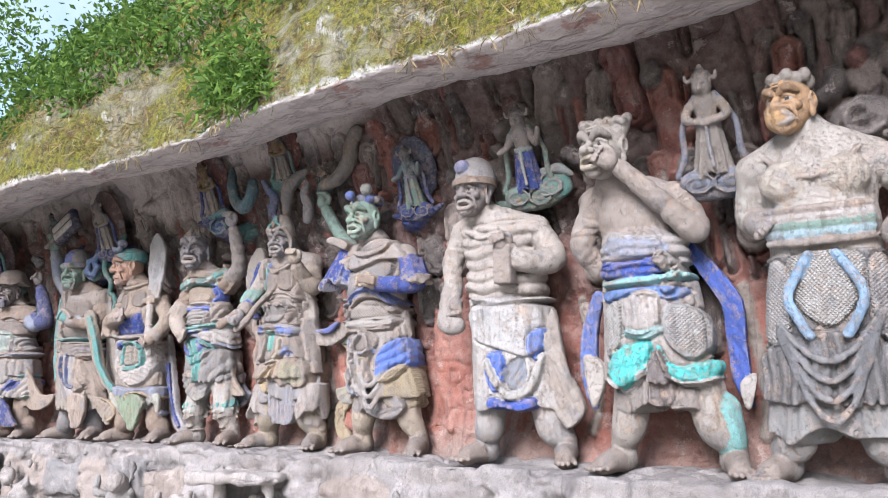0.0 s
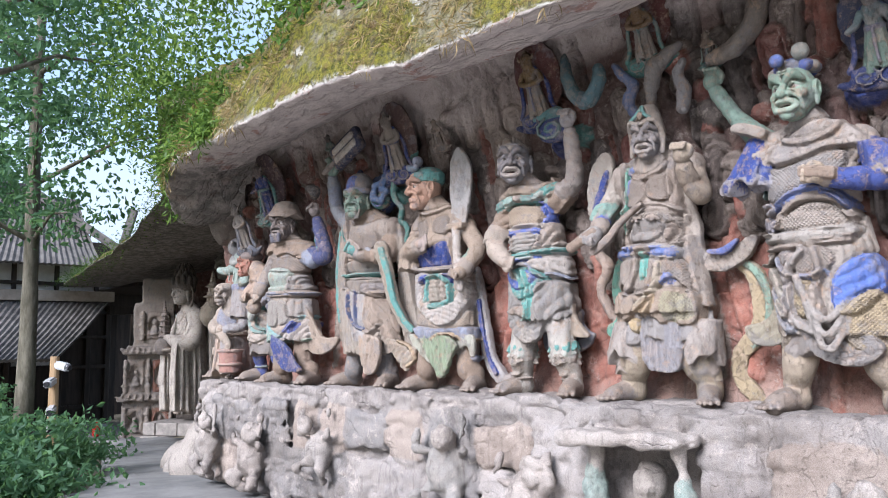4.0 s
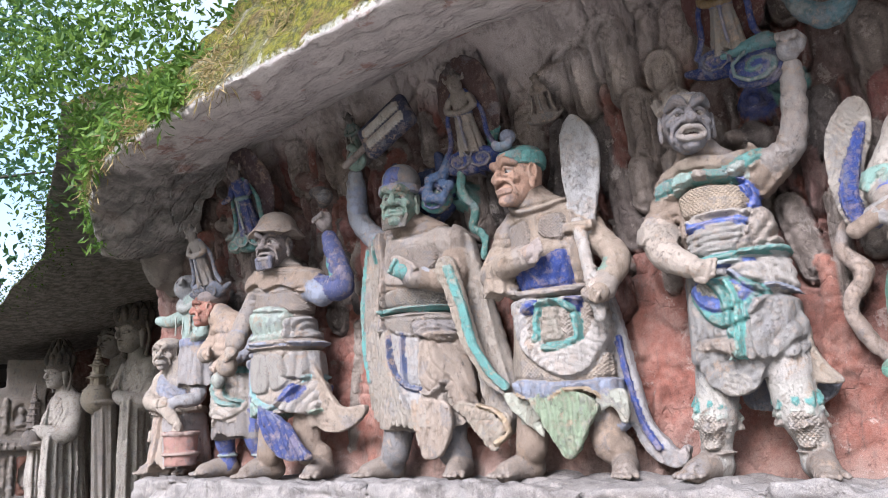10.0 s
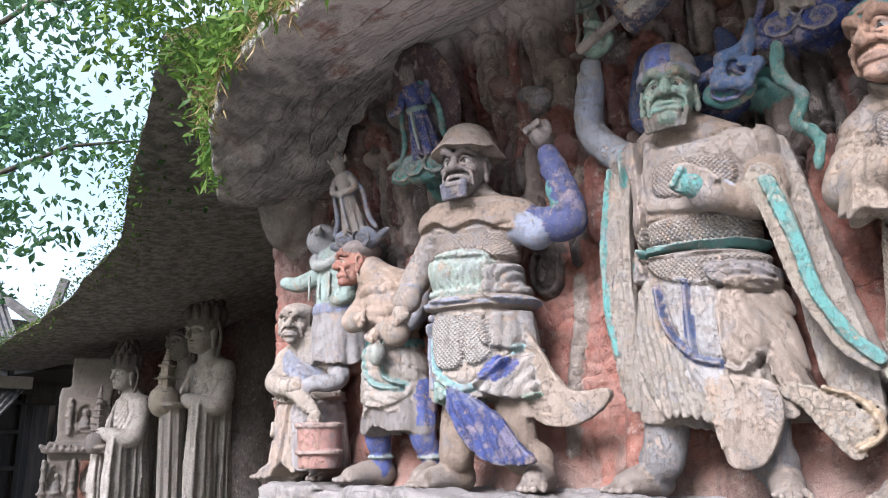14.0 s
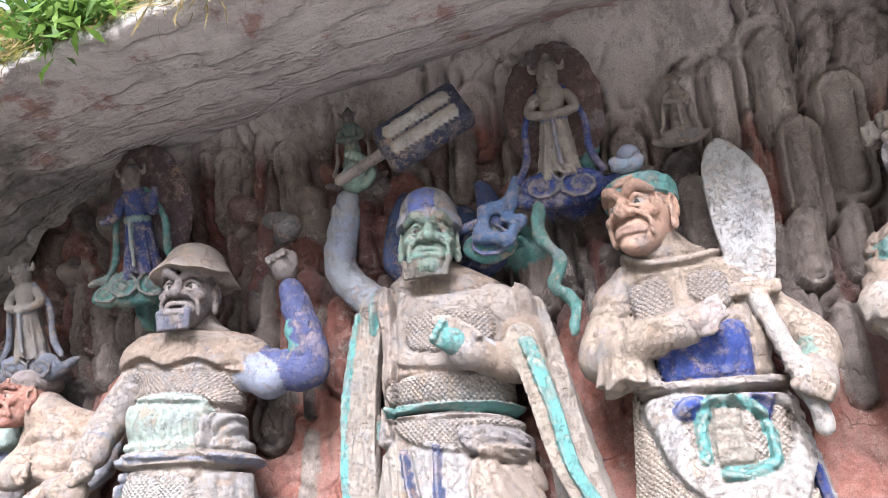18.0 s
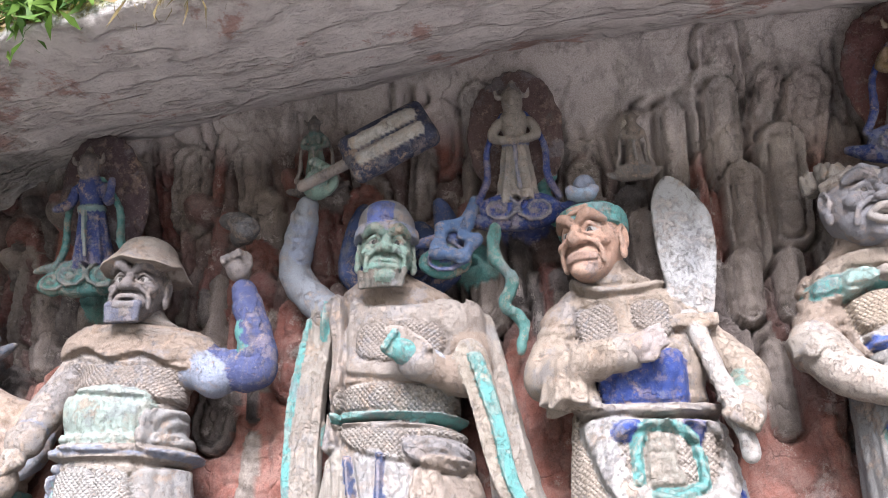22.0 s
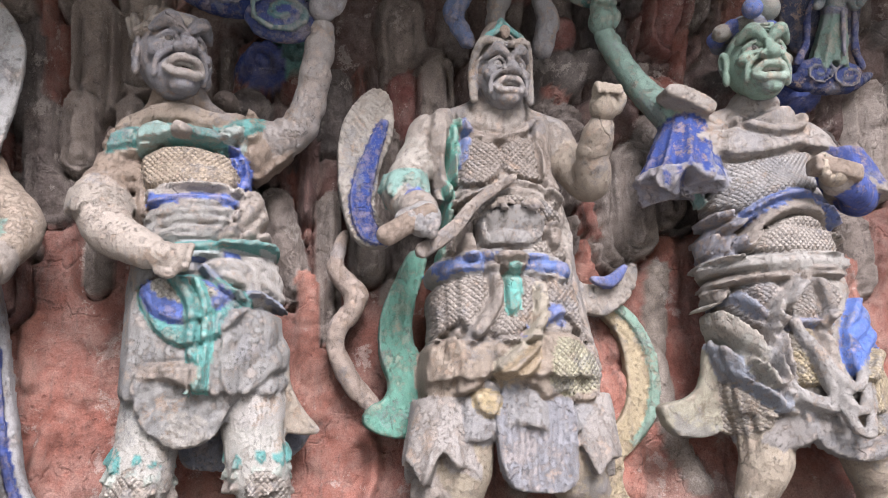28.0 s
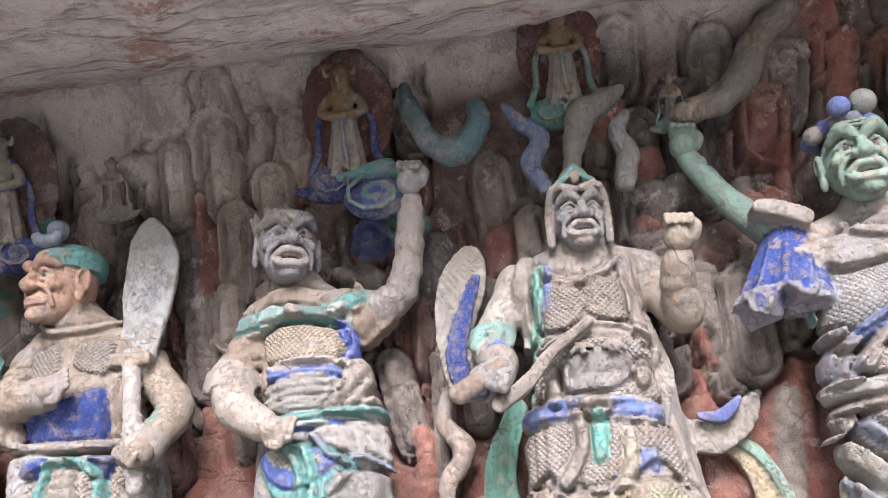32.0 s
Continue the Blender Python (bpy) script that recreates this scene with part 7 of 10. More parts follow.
def guardian_green_face():
    """Green-faced guardian with blue sleeve, arm stretched aside."""
    y = -0.57
    stone = (0.31, 0.271, 0.237)
    c = trunk(y, (0.98, 2.38), (1.46, 2.36), (1.0, 1.46, 1.94), (0.5, -1.15, 0.9), (2.0, -0.15, 2.95), stone, neck=(1.23, 2.43))
    c.skirt((1.23, y, 1.94), (1.3, y, 1.34), (0.24, 0.19), (0.34, 0.21), (0.31, 0.275, 0.237), 6, 0.05, 0.02)
    c.skirt((1.27, y, 1.5), (1.3, y, 1.24), (0.25, 0.17), (0.3, 0.19), (0.241, 0.215, 0.194), 8, 0.07, 0.03)
    c.layer([(0.98, 2.23), (1.09, 2.22), (1.26, 2.25), (1.41, 2.28), (1.38, 2.15), (1.31, 2.09), (1.14, 2.05), (1.04, 2.01), (0.96, 2.03)], 0.016, (0.284, 0.262, 0.241, 1.0))
    c.layer([(0.95, 2.24), (0.96, 2.10), (0.94, 2.03)], 0.02, (0.2, 0.32, 0.3), width=0.016)
    c.layer([(0.87, 2.30), (0.97, 2.34), (1.10, 2.37), (1.32, 2.46), (1.43, 2.42), (1.53, 2.31), (1.48, 2.29), (1.35, 2.30), (1.26, 2.27), (1.18, 2.25), (1.08, 2.24), (1.03, 2.26), (0.96, 2.24), (0.88, 2.26)], 0.034, (0.327, 0.288, 0.254))
    c.layer([(1.11, 2.40), (1.14, 2.36), (1.24, 2.34), (1.36, 2.38), (1.40, 2.44)], 0.026, PALE, width=0.018)
    c.layer([(1.06, 1.88), (1.12, 1.96), (1.25, 2.01), (1.37, 1.98), (1.43, 1.87)], 0.024, (0.335, 0.292, 0.249, 1.0))
    c.layer([(1.05, 1.91), (1.14, 2.01), (1.25, 2.04), (1.36, 2.02), (1.43, 1.93)], 0.036, PALE, width=0.022)
    c.layer([(1.02, 1.98), (1.14, 2.05), (1.25, 2.08), (1.35, 2.06), (1.42, 1.99)], 0.034, (0.12, 0.16, 0.34), width=0.02)
    c.layer([(0.95, 2.02), (1.02, 2.04), (1.05, 1.98), (1.04, 1.87), (0.95, 1.87)], 0.026, (0.224, 0.215, 0.232), (70, 0.04, 0.012, 0))
    c.layer([(0.92, 1.85), (1.10, 1.84), (1.26, 1.84), (1.43, 1.85)], 0.042, (0.327, 0.301, 0.267), (0, 0.024, 0.006, 0), width=0.03)
    c.layer([(0.92, 1.81), (1.09, 1.79), (1.42, 1.81)], 0.034, PALE, width=0.018)
    c.layer([(0.84, 1.64), (0.86, 1.73), (0.94, 1.79), (1.02, 1.78), (0.99, 1.72), (0.93, 1.69)], 0.03, (0.284, 0.249, 0.215), (40, 0.06, 0.01, 0))
    c.layer([(1.02, 1.76), (1.14, 1.76), (1.11, 1.60), (1.05, 1.63), (1.01, 1.71)], 0.016, (0.31, 0.284, 0.267, 0.9))
    c.layer([(1.03, 1.73), (1.07, 1.67), (1.14, 1.63)], 0.014, GREYBLUE, width=0.014)
    c.layer([(1.14, 1.72), (1.22, 1.78), (1.31, 1.77), (1.35, 1.70), (1.27, 1.62), (1.17, 1.63)], 0.028, (0.301, 0.267, 0.232, 1.0))
    c.layer([(1.13, 1.63), (1.21, 1.61), (1.30, 1.64)], 0.02, (0.2, 0.24, 0.36), width=0.02)
    c.layer([(1.12, 1.59), (1.26, 1.58), (1.24, 1.43), (1.15, 1.42), (1.11, 1.49)], 0.022, (0.361, 0.292, 0.181, 1.0), (0, 0.04, 0.008, 0))
    c.layer([(0.85, 1.55), (0.91, 1.57), (1.01, 1.46), (1.09, 1.37), (1.05, 1.27), (0.89, 1.28), (0.81, 1.32)], 0.016, (0.344, 0.292, 0.232, 1.0))
    c.layer([(0.89, 1.65), (0.95, 1.58), (1.02, 1.48), (1.10, 1.36)], 0.03, (0.258, 0.267, 0.292), (-45, 0.03, 0.008, 0), width=0.03)
    c.layer([(0.95, 1.69), (1.01, 1.62), (1.05, 1.53), (1.08, 1.44)], 0.034, (0.361, 0.335, 0.284), width=0.03)
    c.layer([(1.19, 1.76), (1.12, 1.67), (1.10, 1.53), (1.13, 1.40), (1.24, 1.34)], 0.044, (0.318, 0.292, 0.267), width=0.026)
    c.layer([(1.26, 1.76), (1.28, 1.66), (1.25, 1.54), (1.27, 1.42)], 0.044, PALE, width=[0.02, 0.022, 0.026, 0.03])
    c.layer([(1.34, 1.6), (1.42, 1.7), (1.52, 1.72), (1.56, 1.56), (1.44, 1.42), (1.34, 1.46)], 0.03, (0.1, 0.16, 0.42), (35, 0.06, 0.012, 0))
    c.layer([(1.38, 1.44), (1.52, 1.54), (1.62, 1.34), (1.56, 1.24), (1.42, 1.25), (1.36, 1.34)], 0.022, (0.353, 0.284, 0.181, 0.8))
    for n in range(3):
        swag(c, (1.16 + 0.02 * n, y - 0.2, 1.62 - 0.05 * n), (1.42, y - 0.18, 1.54 - 0.04 * n), 0.18 + 0.03 * n, 0.018, (0.292, 0.267, 0.241), 0.07, 11, 0.006)
    c.plate([(1.16, 1.39), (1.38, 1.27), (1.44, 1.34), (1.54, 1.25), (1.42, 1.16), (1.22, 1.22)], -0.72, 0.025, (0.232, 0.215, 0.202), (20, 0.04, 0.012, 0))
    c.plate([(0.97, 1.57), (0.93, 1.44), (0.85, 1.39), (0.77, 1.37), (0.83, 1.27), (0.99, 1.30)], -0.5, 0.03, (0.3, 0.27, 0.2), (30, 0.06, 0.012, 0))
    legs(c, y, ((1.12, 1.06), (1.46, 1.54)), 1.3, (0.344, 0.284, 0.215), 0.095)
    arm(c, [(1.0, y, 2.38), (0.92, y + 0.02, 2.46), (0.8, y + 0.04, 2.6), (0.68, y + 0.03, 2.8)], [0.1, 0.085, 0.06, 0.05], GREEN, None)
    c.skirt((0.96, y + 0.01, 2.43), (0.9, y - 0.03, 2.17), (0.085, 0.09), (0.17, 0.14), BLUE, 11, 0.13, 0.05)
    c.skirt((0.9, y - 0.03, 2.2), (0.89, y - 0.03, 2.15), (0.165, 0.135), (0.172, 0.142), (0.26, 0.25, 0.28), 11, 0.13, 0.05)
    c.plate([(0.85, 2.52), (0.92, 2.51), (1.02, 2.46), (1.00, 2.41), (0.91, 2.45), (0.83, 2.48)], -0.66, 0.05, (0.284, 0.249, 0.215))
    arm(c, [(1.46, y, 2.33), (1.6, y - 0.06, 2.13), (1.46, y - 0.22, 2.1), (1.36, y - 0.26, 2.12)], [0.1, 0.09, 0.065, 0.05], (0.06, 0.085, 0.26), GREYBLUE, 2, PALE)
    c.skirt((1.55, y - 0.06, 2.3), (1.6, y - 0.08, 2.14), (0.09, 0.1), (0.11, 0.11), (0.06, 0.085, 0.26), 7, 0.1, 0.02)
    c.skirt((1.6, y - 0.07, 2.17), (1.6, y - 0.08, 2.11), (0.11, 0.11), (0.12, 0.12), PALE, 7, 0.08, 0.02)
    c.box((1.33, y - 0.3, 2.14), (0.09, 0.04, 0.03), TAN, 0.02, tilt=-10)
    at, r = (1.2, y - 0.14, 2.61), 0.12
    h = head_clay(at, r, (0.241, 0.335, 0.258), 2.3)
    face(h, at, r, (0.249, 0.344, 0.267), -10, lips=(0.31, 0.378, 0.301), fierce=1.6, snout=0.08)
    for k in range(22):
        a = k * 2.4
        q = 0.4 + 0.6 * (k % 5) / 5
        h.ell((at[0] + 0.115 * math.cos(a) * q, at[1] + 0.03 + 0.1 * math.sin(a) * q, at[2] + 0.12 + 0.06 * (1 - q)), (0.034, 0.034, 0.03), ((0.1, 0.13, 0.32), (0.31, 0.284, 0.249), GREYBLUE)[k % 3], 0.004)
    h.ell((at[0] - 0.05, at[1] - 0.1, at[2] + 0.16), (0.035,) * 3, (0.12, 0.17, 0.4), 0.004)
    h.ell((at[0] + 0.05, at[1] - 0.05, at[2] + 0.2), (0.042,) * 3, (0.31, 0.318, 0.284), 0.004)
    palms = [hand((1.34, y - 0.29, 2.13), (-0.9, -0.3, 0.1), 0.055, (0.361, 0.292, 0.215), 0.5), hand((0.67, y + 0.02, 2.84), (0.1, -0.1, 0.8), 0.058, GREEN, 0.6)]
    return finish("guardian_statue", [c, h, *palms], 1.25, y, "painted stone guardian with green face and bright blue sleeve")


def guardian_helmet():
    """Helmeted guardian in a pale plain coat, fist at his breast."""
    y = -0.76
    white = (0.378, 0.335, 0.288)
    c = trunk(y, (2.08, 2.43), (2.6, 2.4), (2.12, 2.66, 1.9), (1.7, -1.35, 0.9), (3.15, -0.3, 2.6), white, neck=(2.25, 2.48))
    c.skirt((2.39, y, 1.94), (2.46, y, 1.26), (0.27, 0.2), (0.38, 0.22), (0.396, 0.37, 0.335), 6, 0.04, 0.03)
    c.layer([(2.11, 2.40), (2.27, 2.41), (2.61, 2.41), (2.82, 2.23), (2.70, 1.99), (2.66, 1.90), (2.19, 1.93), (2.13, 2.15)], 0.012, white, (-4, 0.075, 0.02, 0))
    c.layer([(2.16, 2.39), (2.28, 2.33), (2.42, 2.34)], 0.02, white, width=0.02)
    c.layer([(2.21, 1.92), (2.41, 1.90), (2.69, 1.91)], 0.02, (0.378, 0.361, 0.335), width=0.018)
    c.layer([(2.20, 1.89), (2.69, 1.87), (2.72, 1.69), (2.61, 1.56), (2.44, 1.60), (2.21, 1.69)], 0.014, (0.387, 0.37, 0.344, 0.5), (90, 0.2, 0.006, 0))
    c.layer([(2.31, 1.56), (2.42, 1.59), (2.45, 1.43), (2.37, 1.35), (2.31, 1.43)], 0.022, (0.09, 0.15, 0.42), (70, 0.05, 0.012, 0))
    c.layer([(2.60, 1.69), (2.68, 1.72), (2.65, 1.55), (2.60, 1.57)], 0.02, (0.1, 0.17, 0.44))
    c.layer([(2.43, 1.49), (2.56, 1.56), (2.58, 1.40), (2.47, 1.35)], -0.03, (0.215, 0.224, 0.241), (60, 0.05, 0.012, 0))
    c.layer([(2.32, 1.53), (2.46, 1.33), (2.60, 1.36), (2.67, 1.56)], 0.03, (0.378, 0.361, 0.327), width=0.024)
    c.layer([(2.34, 1.28), (2.47, 1.25), (2.60, 1.28)], 0.026, (0.05, 0.09, 0.34), width=0.035)
    c.plate([(2.73, 1.86), (2.79, 1.55), (2.87, 1.33), (2.89, 1.22), (2.79, 1.13), (2.71, 1.26), (2.65, 1.43)], -0.84, 0.025, (0.327, 0.284, 0.241), (-65, 0.06, 0.014, 0), dx=0.25)
    legs(c, y, ((2.26, 2.2), (2.62, 2.73)), 1.25, (0.31, 0.284, 0.258), 0.1)
    arm(c, [(2.6, y, 2.38), (2.74, y - 0.06, 2.16), (2.6, y - 0.22, 2.14), (2.52, y - 0.24, 2.2)], [0.1, 0.1, 0.08, 0.06], white, CREAM, 2)
    arm(c, [(2.08, y, 2.4), (1.99, y - 0.02, 2.2), (2.04, y - 0.08, 1.98)], [0.095, 0.09, 0.06], white, None, 3)
    c.box((2.5, y - 0.27, 2.12), (0.06, 0.05, 0.12), PALE, 0.02)
    c.tube([(2.0, y - 0.08, 2.02), (1.98, y - 0.1, 1.8), (2.06, y - 0.1, 1.78)], [0.05, 0.06, 0.05], (0.327, 0.292, 0.258), 0.02)
    at, r = (2.23, y - 0.13, 2.62), 0.118
    g = (0.22, 0.195, 0.18)
    h = head_clay(at, r, g, 2.2)
    face(h, at, r, g, -12, lips=(0.327, 0.292, 0.258))
    h.ell((at[0], at[1] + 0.02, at[2] + 0.1), (0.125, 0.13, 0.14), (0.31, 0.292, 0.275), 0.006)
    h.skirt((at[0], at[1], at[2] + 0.09), (at[0], at[1], at[2] + 0.045), (0.13, 0.14), (0.14, 0.15), TAN, 9, 0.01, 0.0)
    h.ell((at[0] - 0.03, at[1] - 0.1, at[2] + 0.16), (0.05, 0.03, 0.04), (0.16, 0.2, 0.36), 0.006)
    palms = [hand((2.5, y - 0.28, 2.24), (-0.2, -0.5, 0.7), 0.062, PALE, 0.9), hand((2.05, y - 0.1, 1.92), (0.1, -0.2, -0.8), 0.055, PALE, 0.6)]
    return finish("guardian_statue", [c, h, *palms], 2.4, y, "pale stone guardian in helmet with fist at breast")


def guardian_beast():
    """Beast-headed guardian, arm across to his chin, in a blue and teal skirt."""
    y = -0.94
    aqua = (0.09, 0.46, 0.42)
    c = trunk(y, (3.08, 2.48), (3.56, 2.44), (3.1, 3.6, 1.98), (2.7, -1.55, 0.9), (4.25, -0.45, 3.0), PALE, neck=(3.2, 2.5), deep=0.17)
    c.skirt((3.36, y, 1.98), (3.39, y, 1.4), (0.26, 0.2), (0.37, 0.23), (0.327, 0.292, 0.258), 6, 0.04, 0.02)
    c.skirt((3.38, y, 1.48), (3.42, y, 1.26), (0.26, 0.17), (0.3, 0.2), (0.232, 0.206, 0.181), 8, 0.08, 0.03)
    c.layer([(3.15, 2.23), (3.35, 2.19), (3.61, 2.17), (3.61, 2.03), (3.34, 2.02), (3.15, 2.02)], 0.01, (0.344, 0.318, 0.292), (2, 0.06, 0.012, 0))
    c.layer([(3.19, 2.18), (3.35, 2.17), (3.52, 2.13), (3.48, 2.07), (3.20, 2.09)], 0.008, (0.275, 0.292, 0.344))
    c.layer([(3.16, 2.01), (3.34, 2.00), (3.48, 2.02)], 0.028, (0.045, 0.085, 0.33), width=0.045)
    c.layer([(3.49, 2.05), (3.54, 1.98), (3.51, 1.90)], 0.03, (0.284, 0.258, 0.232), (60, 0.03, 0.01, 0), width=0.04)
    c.layer([(3.15, 1.94), (3.36, 1.94), (3.60, 1.96)], 0.034, (0.224, 0.43, 0.413), width=0.02)
    c.layer([(3.15, 1.90), (3.58, 1.89), (3.53, 1.83), (3.33, 1.87), (3.16, 1.84)], 0.012, (0.12, 0.2, 0.4))
    c.layer([(3.28, 1.85), (3.45, 1.87), (3.46, 1.70), (3.35, 1.64), (3.26, 1.69)], 0.026, WHITE, (95, 0.045, 0.014, 0))
    c.layer([(3.15, 1.80), (3.24, 1.83), (3.24, 1.62), (3.16, 1.53), (3.13, 1.65)], 0.02, (0.361, 0.344, 0.31, 1.0))
    c.layer([(3.50, 1.81), (3.68, 1.74), (3.70, 1.58), (3.59, 1.51), (3.48, 1.64)], 0.03, (0.275, 0.267, 0.249))
    c.layer([(3.53, 1.78), (3.66, 1.72), (3.67, 1.59), (3.59, 1.55), (3.51, 1.65)], 0.008, (0.361, 0.344, 0.31, 1.0))
    c.layer([(3.15, 1.42), (3.20, 1.56), (3.40, 1.61), (3.39, 1.50), (3.30, 1.39), (3.21, 1.36)], 0.03, aqua, (20, 0.09, 0.01, 0))
    c.layer([(3.44, 1.59), (3.53, 1.47), (3.73, 1.51), (3.73, 1.41), (3.58, 1.38), (3.48, 1.44)], 0.03, aqua, (-15, 0.09, 0.01, 0))
    c.layer([(3.15, 1.42), (3.23, 1.35), (3.31, 1.39), (3.40, 1.50)], 0.024, WHITE, width=0.01)
    c.layer([(3.48, 1.43), (3.58, 1.38), (3.73, 1.41)], 0.024, WHITE, width=0.01)
    c.layer([(3.28, 1.66), (3.38, 1.64), (3.46, 1.67)], 0.03, (0.258, 0.387, 0.37), width=0.02)
    c.layer([(3.40, 1.53), (3.46, 1.55), (3.51, 1.39), (3.49, 1.28), (3.38, 1.29)], 0.014, (0.15, 0.13, 0.12), (95, 0.05, 0.012, 0))
    legs(c, y, ((3.24, 3.16), (3.62, 3.74)), 1.28, (0.31, 0.275, 0.232), 0.1)
    c.cone((3.7, y, 1.24), (3.73, y, 1.1), 0.1, 0.09, (0.2, 0.4, 0.37), 0.01)
    arm(c, [(3.56, y, 2.42), (3.66, y - 0.1, 2.2), (3.45, y - 0.22, 2.42), (3.3, y - 0.26, 2.58)], [0.105, 0.09, 0.07, 0.055], PALE, None)
    arm(c, [(3.08, y, 2.44), (2.98, y, 2.2), (3.06, y + 0.08, 2.06)], [0.1, 0.095, 0.07], PALE, PALE, 1)
    c.plate([(3.57, 2.15), (3.67, 2.00), (3.78, 1.81), (3.79, 1.58), (3.80, 1.41), (3.83, 1.27)], -0.84, 0.03, (0.06, 0.1, 0.33), (-70, 0.05, 0.014, 0), width=[0.03, 0.05, 0.055, 0.05, 0.05, 0.02])
    c.plate([(3.80, 1.38), (3.88, 1.43), (3.87, 1.35), (3.84, 1.25), (3.81, 1.27)], -0.88, 0.03, WHITE)
    c.plate([(3.06, 1.89), (3.00, 1.67), (2.99, 1.45), (3.01, 1.27)], -0.94, 0.03, (0.1, 0.14, 0.33), (85, 0.04, 0.012, 0), width=[0.03, 0.045, 0.05, 0.02])
    c.plate([(2.97, 1.55), (3.07, 1.51), (3.08, 1.39), (3.01, 1.26), (2.98, 1.39)], -0.97, 0.025, (0.361, 0.327, 0.284))
    at, r = (3.2, y - 0.15, 2.7), 0.13
    g = (0.318, 0.284, 0.241)
    h = head_clay(at, r, g, 1.9)
    face(h, at, r, g, -18, lips=(0.344, 0.292, 0.224), fierce=1.6, snout=0.25)
    for q in (-1, 1):
        h.tube([(at[0] + q * 0.08, at[1], at[2] + 0.1), (at[0] + q * 0.12, at[1] + 0.02, at[2] + 0.17)], [0.05, 0.03], g, 0.012)
    for k in range(9):
        h.ell((at[0] - 0.1 + 0.026 * k, at[1] + 0.0, at[2] + 0.14 + 0.015 * (k % 2)), (0.03, 0.06, 0.03), g, 0.005)
    palms = [hand((3.27, y - 0.3, 2.6), (-0.6, -0.2, 0.4), 0.058, PALE, 0.7)]
    return finish("guardian_statue", [c, h, *palms], 3.38, y, "beast-headed stone guardian in blue and teal skirt")


def guardian_bare_chest():
    """Bare-chested guardian with a broken ochre head and hanging skirts."""
    y = -1.05
    c = trunk(y, (3.98, 2.5), (4.56, 2.48), (4.02, 4.54, 2.02), (3.6, -1.7, 0.9), (5.1, -0.55, 2.75), (0.344, 0.312, 0.271), neck=(4.24, 2.6), deep=0.17)
    for q in (-1, 1):
        c.ell((4.27 + q * 0.13, y - 0.14, 2.36), (0.12, 0.07, 0.1), (0.361, 0.32, 0.262), 0.03)
    swag(c, (4.05, y - 0.1, 2.5), (4.48, y - 0.1, 2.5), 0.14, 0.014, PALE, 0.1)
    for k in range(5):
        swag(c, (4.04, y - 0.12, 2.22 - 0.04 * k), (4.5, y - 0.12, 2.22 - 0.04 * k), 0.02, 0.018, (PALE, WHITE, GREEN, (0.3, 0.4, 0.42), PALE)[k], 0.1)
    c.skirt((4.28, y, 2.0), (4.26, y, 1.3), (0.27, 0.21), (0.36, 0.24), (0.15, 0.145, 0.14, 0.5), 8, 0.05, 0.04)
    c.layer([(4.14, 1.98), (4.42, 1.98), (4.44, 1.82), (4.36, 1.68), (4.28, 1.64), (4.18, 1.7), (4.12, 1.84)], 0.02, (0.344, 0.328, 0.295, 1.0))
    c.layer([(4.02, 1.96), (4.12, 1.9), (4.1, 1.6), (3.98, 1.6)], 0.014, (0.328, 0.312, 0.287, 1.0))
    c.layer([(4.54, 1.96), (4.46, 1.9), (4.48, 1.6), (4.6, 1.6)], 0.014, (0.328, 0.312, 0.287, 1.0))
    c.layer([(4.0, 1.56), (4.56, 1.6), (4.62, 1.3), (3.96, 1.3)], 0.014, (0.13, 0.125, 0.12), (90, 0.05, 0.02, 0))
    for q in (-1, 1):
        c.tube([(4.28 + q * 0.06, y - 0.22, 1.98), (4.28 + q * 0.16, y - 0.25, 1.78), (4.28 + q * 0.08, y - 0.26, 1.6)], 0.022, (0.2, 0.3, 0.4), 0.01)
    for n in range(4):
        swag(c, (4.06, y - 0.18, 1.66 - 0.02 * n), (4.5, y - 0.18, 1.7), 0.2 + 0.08 * n, 0.015, (0.139, 0.139, 0.139), 0.1, 9, 0.006)
    c.skirt((4.27, y, 1.4), (4.27, y, 1.14), (0.3, 0.2), (0.36, 0.22), (0.246, 0.238, 0.221), 10, 0.06, 0.05)
    legs(c, y, ((4.1, 4.02), (4.42, 4.5)), 1.22, (0.295, 0.271, 0.246), 0.1)
    arm(c, [(3.98, y, 2.46), (3.94, y + 0.02, 2.24), (4.0, y - 0.06, 2.18)], [0.1, 0.09, 0.07], (0.344, 0.32, 0.279), PALE, 1)
    arm(c, [(4.56, y, 2.44), (4.68, y - 0.02, 2.24), (4.6, y - 0.12, 2.06)], [0.1, 0.09, 0.07], (0.344, 0.32, 0.279), PALE, 1)
    at, r = (4.2, y - 0.12, 2.74), 0.115
    h = head_clay(at, r, TAN, 2.0)
    face(h, at, r, (0.369, 0.23, 0.123), -25, lips=PALE)
    h.ell((at[0] - 0.05, at[1] - 0.07, at[2] - 0.06), (0.06, 0.055, 0.07), (0.4, 0.25, 0.12), 0.01)
    for k in range(12):
        h.ell((at[0] + 0.08 * math.cos(k * 0.52), at[1] + 0.03 + 0.08 * math.sin(k * 0.52), at[2] + 0.12 + 0.02 * (k % 2)), (0.03, 0.03, 0.035), (0.295, 0.262, 0.221), 0.006)
    palms = [hand((4.02, y - 0.1, 2.15), (0.3, -0.6, -0.2), 0.055, PALE, 0.6)]
    return finish("guardian_statue", [c, h, *palms], 4.28, y, "bare-chested stone guardian with a broken ochre head")


